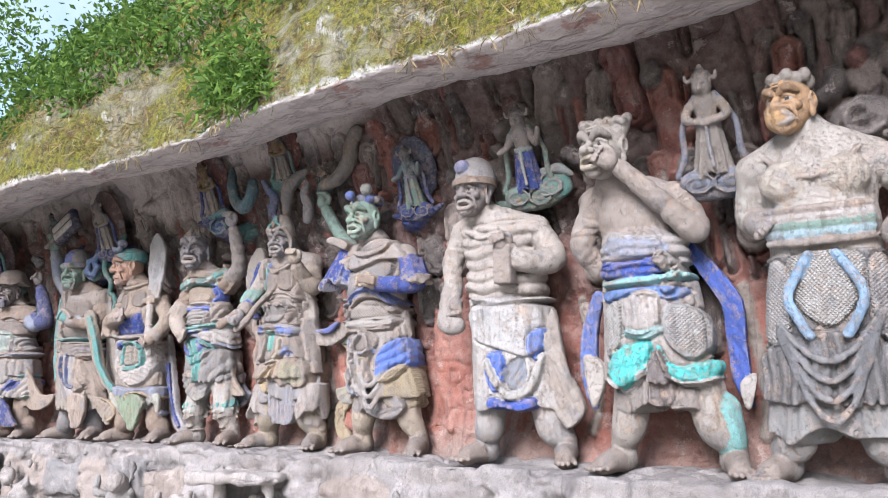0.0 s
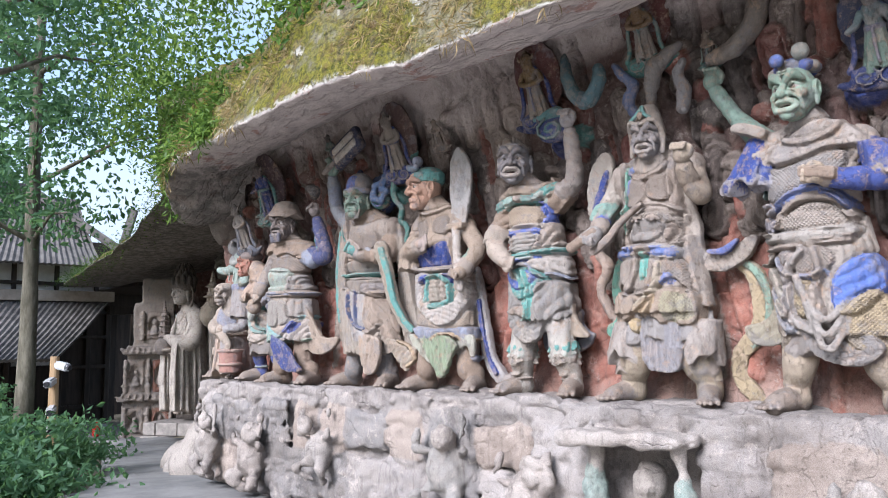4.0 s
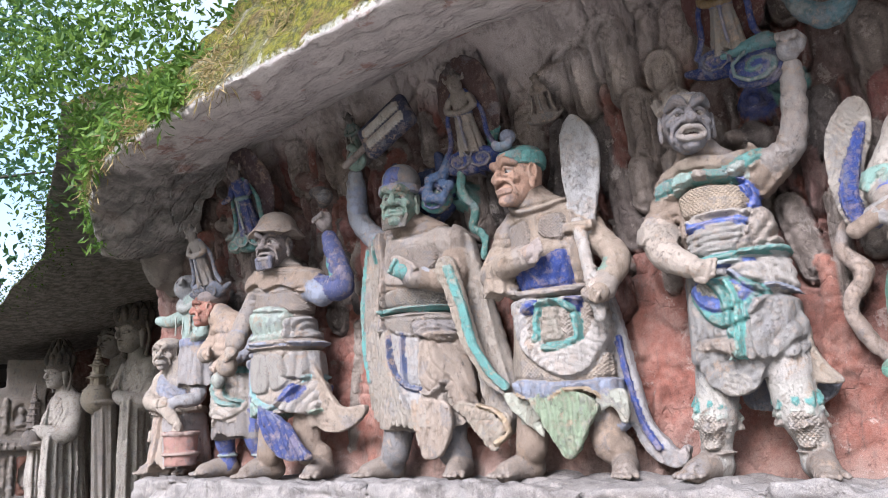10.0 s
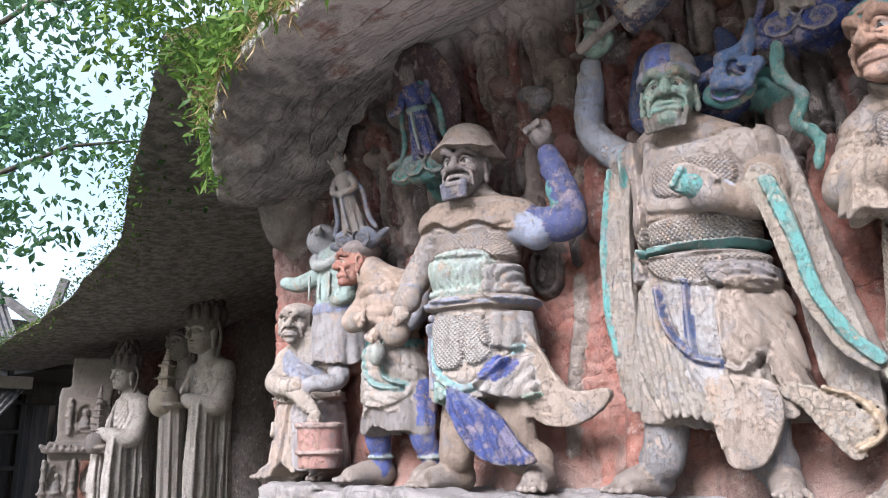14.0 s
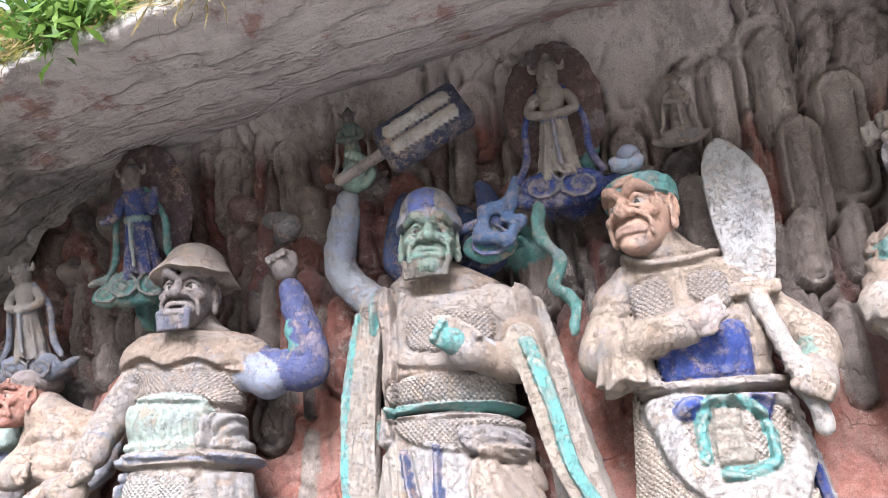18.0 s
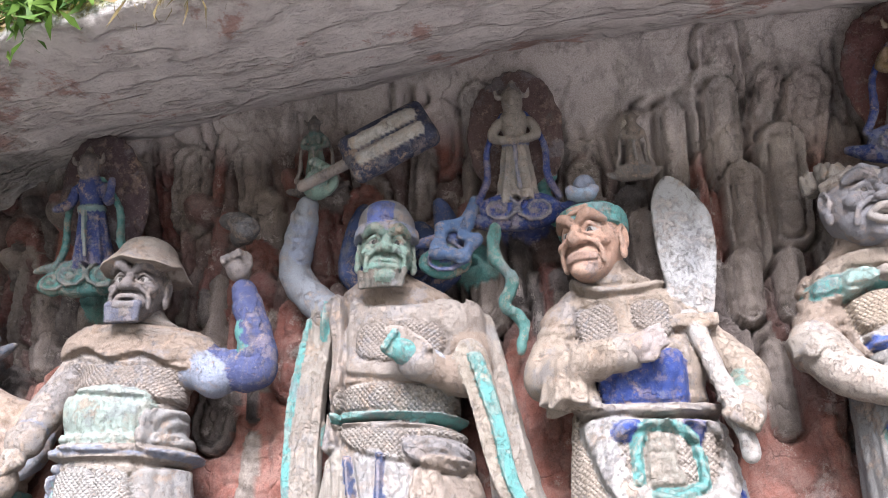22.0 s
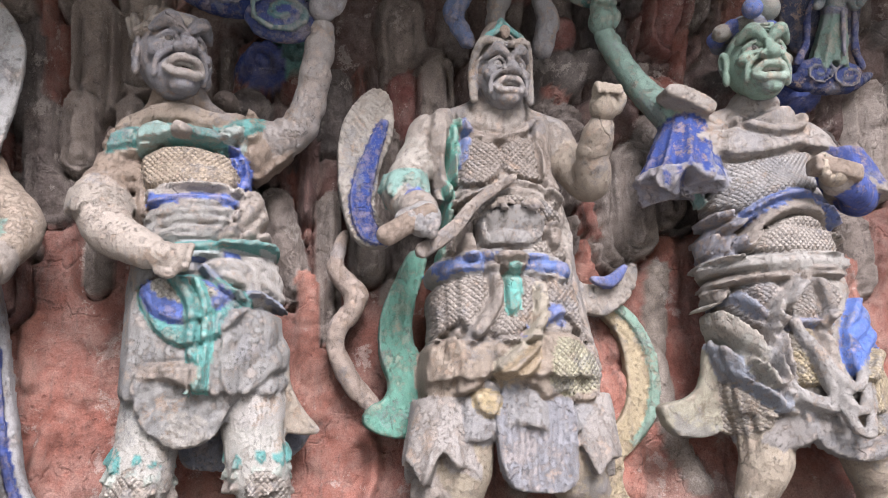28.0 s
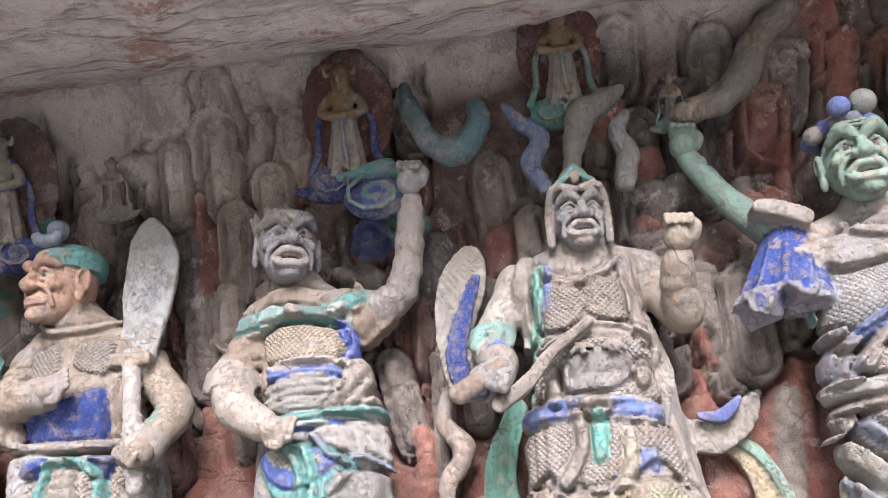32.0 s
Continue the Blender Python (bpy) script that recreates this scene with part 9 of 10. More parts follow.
# far recess: back wall, three tall standing buddhas, pagodas and a carved pier
def far_wall():
    line = np.array([(-6.6, 1.4), (-9.0, 4.0), (-14.0, 9.0), (-19.0, 11.0), (-24.0, 11.5), (-26.5, 10.5)])
    s = np.r_[0, np.cumsum(np.linalg.norm(np.diff(line, axis=0), axis=1))]
    u, z = np.arange(0, s[-1], 0.12), np.arange(-2.6, 5.6, 0.12)
    X = np.interp(u, s, line[:, 0])[:, None] + 0 * z[None, :]
    Y = np.interp(u, s, line[:, 1])[:, None] + 0 * z[None, :]
    Z = 0 * u[:, None] + z[None, :]
    h = 0.16 * axis_noise(X, Y, Z, 2.5, 31) + 0.07 * axis_noise(X, Y, Z, 8, 32)
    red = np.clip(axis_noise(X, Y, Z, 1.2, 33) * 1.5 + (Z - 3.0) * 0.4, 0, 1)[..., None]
    # dark base holds the recess shade; the red patches are pigment
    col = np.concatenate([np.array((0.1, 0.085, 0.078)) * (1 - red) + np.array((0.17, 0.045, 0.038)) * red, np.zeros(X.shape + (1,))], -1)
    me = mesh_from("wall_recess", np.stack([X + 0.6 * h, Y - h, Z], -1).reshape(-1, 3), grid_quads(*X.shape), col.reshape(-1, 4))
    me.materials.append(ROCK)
    tagged(new("wall_recess", me), "rock wall of the deep recess with its shade painted in", "rock wall", kind="structure")


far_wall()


def calm_face(c, at, r, skin, turn):
    """A still oval face with lowered lids and long ears; turn in degrees."""
    a = radians(turn)
    f, s, at = np.array([math.sin(a), -math.cos(a), 0]), np.array([math.cos(a), math.sin(a), 0]), np.array(at)

    def p(side, fwd, up):
        return at + r * (side * s + fwd * f + np.array([0, 0, up]))

    c.ell(p(0, 0, 0.1), (0.82 * r, 0.9 * r, 1.1 * r), skin, 0.02, turn)
    c.ell(p(0, 0.25, -0.55), (0.62 * r, 0.6 * r, 0.55 * r), skin, 0.04, turn)
    c.ell(p(0, 0.62, -0.85), (0.26 * r, 0.24 * r, 0.2 * r), skin, 0.03)
    c.tube([p(0, 0.84, 0.3), p(0, 0.98, 0.0), p(0, 1.04, -0.2)], [0.08 * r, 0.1 * r, 0.15 * r], skin, 0.02)
    c.ell(p(0, 0.84, -0.48), (0.24 * r, 0.14 * r, 0.08 * r), tuple(0.8 * v for v in skin), 0.01, turn)
    c.ell(p(0, 0.82, -0.6), (0.19 * r, 0.14 * r, 0.07 * r), tuple(0.8 * v for v in skin), 0.01, turn)
    for q in (-1, 1):
        c.ell(p(q * 0.38, 0.88, 0.08), (0.24 * r, 0.14 * r, 0.12 * r), skin, 0.02, turn, mode="cut")
        c.ell(p(q * 0.36, 0.7, 0.06), (0.22 * r, 0.16 * r, 0.13 * r), skin, 0.01, turn)
        c.tube([p(q * 0.14, 0.86, 0.0), p(q * 0.36, 0.86, -0.03), p(q * 0.58, 0.66, 0.03)], 0.03 * r, (0.12, 0.11, 0.1), 0.0)
        c.tube([p(q * 0.1, 0.88, 0.28), p(q * 0.38, 0.86, 0.38), p(q * 0.66, 0.58, 0.28)], 0.07 * r, skin, 0.01)
        c.ell(p(q * 0.86, -0.05, 0.0), (0.1 * r, 0.22 * r, 0.36 * r), skin, 0.02, turn)
        c.ell(p(q * 0.86, 0.0, -0.5), (0.09 * r, 0.13 * r, 0.36 * r), skin, 0.02, turn)
    return p


def buddha(x, y, foot, chin, r, crown=True, wide=0.95, label="tall standing stone buddha in pleated robe", turn=4):
    """A tall robed figure leaning out over the walk; chin gives the height, r half the head's width."""
    grey, fold = (0.56, 0.51, 0.455), (0.6, 0.55, 0.49)
    c = Clay((x - 1.3 * wide, y - 1.5, foot), (x + 1.3 * wide, y + 0.9, chin + 0.6), 0.036, grey)
    top = chin - 0.35 * r
    w = wide
    c.skirt((x, y, top - 0.5), (x, y + 0.1, foot), (w * 0.6, 0.42), (w * 0.64, 0.5), grey, 17, 0.22, 0.04, phase=x)
    c.ell((x, y, top - 0.5), (w * 0.66, 0.4, 0.62), grey, 0.1)
    c.cone((x, y - 0.05, top - 0.2), (x, y - 0.15, chin + 0.1), 0.3 * w, 0.5 * r, grey, 0.08)
    for q in (-1, 1):
        c.tube([(x + q * w * 0.52, y, top - 0.3), (x + q * w * 0.68, y - 0.2, top - 1.1), (x + q * w * 0.34, y - 0.62, top - 1.12), (x + q * w * 0.14, y - 0.78, top - 1.0)], [0.26, 0.25, 0.19, 0.12], grey, 0.06)
        for n in range(4):
            c.tube([(x + q * w * (0.46 + 0.05 * n), y - 0.24, top - 0.25 - 0.05 * n), (x + q * w * (0.6 + 0.03 * n), y - 0.36, top - 0.7), (x + q * w * 0.5, y - 0.55, top - 1.05 - 0.06 * n)], 0.03, fold, 0.02)
        # the sleeve falls in a long slab of pleats
        c.skirt((x + q * w * 0.42, y - 0.5, top - 1.1), (x + q * w * 0.44, y - 0.42, foot + 0.15), (0.21 * w, 0.3), (0.25 * w, 0.36), grey, 10, 0.3, 0.06, phase=q)
        for n in range(4):
            xx = x + q * w * 0.42 + (n - 1.5) * 0.11 * w
            c.tube([(xx, y - 0.72, top - 1.15), (xx + 0.03 * q, y - 0.78, (top + foot) / 2 - 0.4), (xx + 0.02, y - 0.74, foot + 0.2)], [0.03, 0.045, 0.04], fold, 0.02)
    for k in range(6):
        swag(c, (x - 0.22 - 0.05 * k, y - 0.34, top - 0.2 - 0.1 * k), (x + 0.22 + 0.05 * k, y - 0.34, top - 0.2 - 0.1 * k), 0.3 + 0.08 * k, 0.032, fold, 0.1)
    c.rough(0.012, 9, 5)
    at = (x, y - 0.3, chin + 0.95 * r)
    h = Clay(np.array(at) - 1.9 * r, np.array(at) + (1.9 * r, 1.9 * r, 3.6 * r), 0.024, (0.42, 0.385, 0.35))
    skin, dark = (0.44, 0.405, 0.365), (0.1, 0.092, 0.088)
    calm_face(h, at, r, skin, turn)
    h.ell((x, y - 0.2, at[2] + 0.45 * r), (0.92 * r, 0.92 * r, 0.8 * r), dark, 0.02)
    if crown:
        gilt = (0.17, 0.15, 0.135)
        for k in range(3):
            h.cone((x, y - 0.25, at[2] + (0.72 + 0.2 * k) * r), (x, y - 0.25, at[2] + (0.8 + 0.2 * k) * r), (1.02 - 0.03 * k) * r, (1.0 - 0.03 * k) * r, gilt, 0.01)
        for ring, (z0, tall, rad, n) in enumerate(((0.85, 0.9, 0.92, 11), (1.4, 0.9, 0.74, 9), (1.9, 0.85, 0.5, 7))):
            for k in range(n):
                a = 6.283 * (k + 0.5 * ring) / n
                bx, by = x + rad * r * math.cos(a), y - 0.25 + rad * r * math.sin(a)
                h.tube([(bx, by, at[2] + z0 * r), (bx + 0.1 * r * math.cos(a), by + 0.1 * r * math.sin(a), at[2] + (z0 + 0.5 * tall) * r), (bx - 0.15 * r * math.cos(a), by - 0.15 * r * math.sin(a), at[2] + (z0 + tall) * r)], [0.2 * r, 0.17 * r, 0.05 * r], gilt if k % 2 else dark, 0.008)
                h.ell((bx * 0.98 + x * 0.02 + 0.12 * r * math.cos(a), by + 0.12 * r * math.sin(a), at[2] + (z0 + 0.35) * r), (0.1 * r,) * 3, (0.24, 0.21, 0.18), 0.004)
        for q in (-1, 1):
            h.tube([(x + q * 0.95 * r, y - 0.2, at[2] + 0.7 * r), (x + q * 1.15 * r, y - 0.15, at[2] - 0.2 * r), (x + q * 1.05 * r, y - 0.2, at[2] - 1.2 * r)], [0.1 * r, 0.09 * r, 0.12 * r], gilt, 0.01)
    else:
        for k in range(70):
            a, b = k * 2.4, (k / 70) ** 0.5
            h.ell((x + 0.95 * r * b * math.cos(a), y - 0.2 + 0.95 * r * b * math.sin(a), at[2] + r * (0.5 + 0.78 * math.sqrt(max(0, 1 - b * b)))), (0.13 * r,) * 3, dark, 0.006)
    return sculpt("buddha_statue", [c, h], (x, y, foot), STATUE, label, "statue", "tall standing buddhas")


buddha(-18.2, 8.5, -1.3, 3.36, 0.45, True, 1.0, "tall crowned stone buddha in a pleated robe")
buddha(-21.2, 9.9, -1.3, 3.5, 0.46, False, 1.0, "tall stone buddha with curled black hair in shade")
buddha(-21.3, 8.3, -1.0, 2.6, 0.36, True, 0.78, "crowned stone buddha holding a dark pagoda")


def pagoda(x, y, z, tall, w, tiers, colour, label, column=None):
    """A small carved tower with stepped roofs and a ringed spire."""
    base = z - (column or 0.0)
    c = Clay((x - w, y - w, base), (x + w, y + w, z + tall + 0.05), 0.022, colour)
    step = tall * 0.68 / tiers
    c.cone((x, y, z), (x, y, z + 0.04), w * 0.8, w * 0.8, colour, 0.01)
    for k in range(tiers):
        f = 1 - 0.5 * k / tiers
        zz = z + 0.05 + step * k
        c.box((x, y, zz + step * 0.35), (w * 0.42 * f, w * 0.42 * f, step * 0.4), colour, 0.01, turn=20)
        c.skirt((x, y, zz + step * 0.95), (x, y, zz + step * 0.66), (w * 0.35 * f, w * 0.35 * f), (w * 0.78 * f, w * 0.78 * f), colour, 4, 0.06, 0.015, flare=1.5)
        for q in (-1, 1):
            c.box((x + q * w * 0.2 * f, y - w * 0.42 * f, zz + step * 0.35), (w * 0.09 * f, 0.04, step * 0.22), DARK, 0.004, mode="cut")
    for k in range(5):
        c.ell((x, y, z + tall * (0.72 + 0.055 * k)), (w * 0.26 * (1 - 0.14 * k), w * 0.26 * (1 - 0.14 * k), tall * 0.03), colour, 0.01)
    c.cone((x, y, z + tall * 0.7), (x, y, z + tall), w * 0.12, 0.02, colour, 0.01)
    if column:
        c.ell((x + 0.05, y + 0.1, z - 0.08), (w * 1.0, w * 0.9, 0.09), (0.4, 0.35, 0.3), 0.02)
        c.skirt((x + 0.1, y + 0.15, z - 0.05), (x + 0.2, y + 0.25, base), (w * 0.62, w * 0.6), (w * 0.5, w * 0.55), (0.38, 0.34, 0.305), 9, 0.25, 0.05)
    return sculpt("stone_pagoda", [c], (x, y, base), STATUE, label, "pagoda")


pagoda(-18.5, 7.44, 2.12, 1.33, 0.46, 3, (0.4, 0.345, 0.275), "pale stone pagoda held on a draped hand", 3.1)
pagoda(-21.52, 7.5, 1.17, 1.52, 0.36, 6, (0.2, 0.175, 0.16), "dark many-tiered stone pagoda", 0.25)


def pier():
    """A sandstone pier in storeys: eaves, niches with seated figures, red grounds."""
    x, y = -23.3, 7.9
    u, v = (0.5, 0.866), (0.866, -0.5)
    c = Clay((x - 1.5, y - 1.7, -2.6), (x + 1.7, y + 1.7, 3.6), 0.04, (0.33, 0.29, 0.255))

    def at(side, out, z):
        return (x + side * u[0] + out * v[0], y + side * u[1] + out * v[1], z)

    for z0, z1, w, side in ((-2.6, -1.95, 1.05, 0.05), (-1.9, -0.6, 0.86, 0.05), (-0.55, 0.95, 0.74, 0.08), (1.0, 2.7, 0.66, 0.16), (2.6, 3.5, 0.55, 0.3)):
        c.box(at(side, 0, (z0 + z1) / 2), (w, 0.5, (z1 - z0) / 2), None, 0.06, turn=60, round_by=0.06)
    # eaves: thin slabs that lift at the ends over a row of tile ends
    for z, w in ((-1.95, 1.12), (-0.55, 1.02), (1.0, 0.86)):
        c.box(at(0.06, 0.16, z), (w, 0.6, 0.06), (0.3, 0.265, 0.235), 0.02, turn=60, round_by=0.04)
        c.box(at(0.06, 0.1, z + 0.13), (w * 0.86, 0.5, 0.09), (0.26, 0.23, 0.205), 0.04, turn=60, round_by=0.06)
        for q in (-1, 1):
            c.tube([at(0.06 + q * w * 0.75, 0.6, z), at(0.06 + q * w * 1.02, 0.72, z + 0.12)], [0.07, 0.05], (0.3, 0.265, 0.235), 0.03)
        for k in range(9):
            c.tube([at(0.06 + (k - 4) * w * 0.2, 0.45, z + 0.2), at(0.06 + (k - 4) * w * 0.21, 0.78, z + 0.04)], 0.035, (0.28, 0.245, 0.215), 0.01)
    # niches
    for z, tall, red in ((-1.32, 0.36, True), (0.22, 0.4, True), (1.9, 0.34, True)):
        for k, side in enumerate((-0.38, 0.42) if z < 1.5 else (0.18,)):
            c.box(at(side, 0.52, z), (0.26, 0.03, tall + 0.12), (0.3, 0.14, 0.1) if red and k else (0.34, 0.29, 0.25), 0.01, turn=60, round_by=0.02)
            c.ell(at(side, 0.56, z), (0.2, 0.16, tall), DARK, 0.02, turn=60, mode="cut")
            fig = (0.3, 0.27, 0.245) if k == 0 else (0.24, 0.2, 0.18)
            c.ell(at(side, 0.46, z - 0.16), (0.13, 0.12, 0.18), fig, 0.03)
            c.ell(at(side, 0.5, z - 0.28), (0.18, 0.14, 0.07), fig, 0.02)
            c.ell(at(side, 0.5, z + 0.12), (0.08, 0.08, 0.1), fig, 0.02)
        for side in (-0.7, 0.02, 0.76) if z < 1.5 else (-0.2, 0.55):
            c.tube([at(side, 0.56, z - tall - 0.1), at(side, 0.58, z + tall + 0.1)], 0.07, (0.34, 0.3, 0.265), 0.02)
            for q in (-1, 0, 1):
                c.ell(at(side, 0.57, z + q * tall * 0.8), (0.1, 0.1, 0.05), (0.36, 0.32, 0.28), 0.01)
    c.rough(0.022, 9, 9)
    return sculpt("carved_pier", [c], (x, y, -2.6), STATUE, "tiered sandstone pier carved with seated figures in niches", "rock pier")


pier()


def plinth():
    """Courses of squared blocks under the tall figures."""
    root = tagged(new("stone_plinth"), "weathered block plinth under the tall buddhas", "plinth")
    root.location = (-20.6, 8.4, -2.4)
    g = random.Random(3)
    for z, out in ((0.0, 0.25), (0.42, 0.12), (0.82, 0.0)):
        a = -1.6
        while a < 4.2:
            w = g.uniform(0.4, 0.8)
            m = Matrix.Rotation(radians(28), 4, "Z") @ Matrix.Translation((a + w / 2, -0.75 - out + g.uniform(-0.03, 0.03), z + 0.2))
            bm = slab((-w / 2 + 0.012, -0.1, -0.195), (w / 2 - 0.012, 1.3, 0.195), 0.03)
            bmesh.ops.transform(bm, matrix=m, verts=bm.verts)
            part("block", bm, BLOCK, root)
            a += w
    return root


plinth()


def boulders():
    c = Clay((-9.2, -1.0, -1.0), (-5.6, 2.2, 0.9), 0.05, (0.33, 0.3, 0.27))
    g = random.Random(8)
    for k in range(26):
        t = g.random()
        c.ell((-6.0 - 3.0 * t, 0.1 + 1.5 * t + g.uniform(-0.3, 0.3), -0.5 + 0.4 * (1 - t) + g.uniform(-0.2, 0.2)), (g.uniform(0.2, 0.45), g.uniform(0.2, 0.4), g.uniform(0.2, 0.4)), None, 0.06, g.uniform(0, 90))
    c.rough(0.03, 7, 9)
    return sculpt("rock_bank", [c], (0, 0, 0), ROCK, "low bank of rounded rock under the carvings", "rock", kind="structure")


boulders()


# hall at the end of the walk
def hall():
    root = tagged(new("temple_hall"), "two-roofed temple hall of white plaster and dark timber", "building")
    root.location = (-30, 8, -2.6)

    def roof(name, a, b, c, d, rows, label):
        """A tiled slope: ridge a-b, eave d-c; each tile row is a real rounded ridge."""
        a, b, c, d = (Vector(v) - root.location for v in (a, b, c, d))
        bm = bmesh.new()
        n = (b - a).cross(d - a).normalized()
        n = n if n.z > 0 else -n
        prev = None
        for i in range(rows * 4 + 1):
            f = i / (rows * 4)
            lift = n * (0.045 * (0.5 + 0.5 * math.cos(i * math.pi / 2)))
            sag = [0, -0.1, -0.12, -0.06, 0.06]
            cur = [bm.verts.new(a.lerp(b, f).lerp(d.lerp(c, f), k / 4) + lift + n * sag[k]) for k in range(5)]
            if prev:
                for k in range(4):
                    bm.faces.new((prev[k], cur[k], cur[k + 1], prev[k + 1]))
            prev = cur
        geo = bmesh.ops.extrude_face_region(bm, geom=bm.faces[:])
        bmesh.ops.translate(bm, vec=-n * 0.12, verts=[v for v in geo["geom"] if isinstance(v, bmesh.types.BMVert)])
        bmesh.ops.recalc_face_normals(bm, faces=bm.faces)
        return part(name, bm, ROOFTILE, root, label)

    def beam(name, a, b, w, mat=TIMBER, label="", parent=None):
        a, b = Vector(a) - root.location, Vector(b) - root.location
        bm = bmesh.new()
        m = Matrix.Translation((a + b) / 2) @ (b - a).to_track_quat("Z", "Y").to_matrix().to_4x4() @ Matrix.Diagonal((w, w, (b - a).length, 1))
        bmesh.ops.create_cube(bm, size=1, matrix=m)
        bmesh.ops.bevel(bm, geom=bm.edges[:], offset=0.015, segments=1, affect="EDGES")
        return part(name, bm, mat, parent or root, label)

    def wall(lo, hi, name="wall_panel", mat=PLASTER):
        return part(name, slab([p - q for p, q in zip(lo, root.location)], [p - q for p, q in zip(hi, root.location)], 0.01), mat, root)

    roof("lower_roof", (-30, -8, 3.0), (-30, 9.4, 3.1), (-26.2, 5.9, 0.75), (-26.2, -8, 0.9), 76, "lower roof of grey weathered tiles")
    roof("upper_roof", (-31.6, 1.0, 7.5), (-31.6, 8.6, 7.5), (-29.2, 8.7, 4.4), (-29.2, -4.0, 4.4), 56, "upper roof of grey tiles with lifted corner")
    beam("lower_ridge", (-30, -8, 3.15), (-29.9, 9.5, 3.25), 0.42, RIDGE, "pale plastered ridge")
    beam("upper_ridge", (-31.6, 1.0, 7.6), (-31.6, 7.0, 7.7), 0.4, ROOFTILE)
    beam("corner_ridge", (-31.6, 6.9, 7.6), (-29.3, 9.6, 5.1), 0.32, ROOFTILE, "sloping corner ridge of dark tiles")
    for q, (a, b) in enumerate((((-31.6, 6.9, 7.4), (-31.8, 6.6, 8.7)), ((-29.3, 9.5, 5.0), (-29.0, 9.9, 6.9)))):
        beam("finial", a, b, 0.3, ROOFTILE)
    wall((-30.6, -8, 3.2), (-30.4, 9.0, 4.6), "upper_wall")
    for y in np.arange(-7, 9.2, 1.6):
        beam("stud", (-30.35, float(y), 3.2), (-30.35, float(y), 4.6), 0.16)
    beam("rail", (-30.33, -8, 3.75), (-30.33, 9.0, 3.75), 0.14)
    # dark timber all over, the unlit doorway put into its colour
    wall((-30.3, 5.2, -2.9), (-30.1, 9.5, 2.9), "shaded_lower_wall", TIMBER)
    for y, z, tall in ((5.5, 0.5, 1.0), (6.55, 0.5, 1.0), (5.5, 1.7, 0.8), (6.55, 1.7, 0.8), (7.6, 1.7, 0.8)):
        wall((-30.1, y, z), (-30.07, y + 0.8, z + tall), "plaster_panel")
    for y in (5.3, 6.4, 7.5, 8.6, 9.4):
        beam("post", (-30.05, y, -2.9), (-30.05, y, 2.9), 0.2)
    for z in (-1.2, 0.4, 1.6, 2.6):
        beam("rail", (-30.03, 5.2, z), (-30.03, 9.4, z), 0.16)
    # dark timber sheet stands in for the deep porch's shade
    wall((-28.6, -8, -2.9), (-28.4, 5.2, 1.2), "shaded_front_wall", TIMBER)
    for y in np.arange(-6.9, 5.0, 3.0):
        wall((-28.4, float(y), -1.7), (-28.36, float(y) + 1.2, -0.55), "plaster_panel")
    for y in np.arange(-7, 5.4, 1.5):
        beam("post", (-28.35, float(y), -2.9), (-28.35, float(y), 1.2), 0.2)
    for z in (-1.9, -0.4):
        beam("rail", (-28.33, -8, z), (-28.33, 5.2, z), 0.18)
    wall((-34, 9.6, -2.9), (-33.8, 14, 6.0), "inner_wall", TIMBER)
    wall((-34, 9.4, 3.6), (-27.5, 14, 3.8), "porch_ceiling", TIMBER)
    beam("lintel", (-30.0, 9.4, 2.7), (-29.0, 13.0, 2.7), 0.35)
    for y in (10.1, 11.4):
        beam("door_leaf", (-31.5, y, -2.9), (-31.5, y, 2.6), 0.5)
    return root


hall()


def fire_bucket(x, y):
    root = tagged(new("fire_extinguisher"), "red metal fire extinguisher on the floor by the door", "extinguisher")
    z = float(ground_z(x)) + 0.03
    root.location = (x, y, z)
    bm = bmesh.new()
    bmesh.ops.create_cone(bm, cap_ends=True, segments=20, radius1=0.13, radius2=0.13, depth=0.5, matrix=Matrix.Translation((0, 0, 0.27)))
    bmesh.ops.bevel(bm, geom=[e for e in bm.edges if e.calc_face_angle(0) > 1], offset=0.04, segments=3, affect="EDGES")
    part("cylinder", bm, RED, root)
    bm = bmesh.new()
    bmesh.ops.create_cone(bm, cap_ends=True, segments=12, radius1=0.05, radius2=0.03, depth=0.12, matrix=Matrix.Translation((0, 0, 0.56)))
    part("valve", bm, LAMP_BODY, root, "black valve")


fire_bucket(-25.0, 6.9)


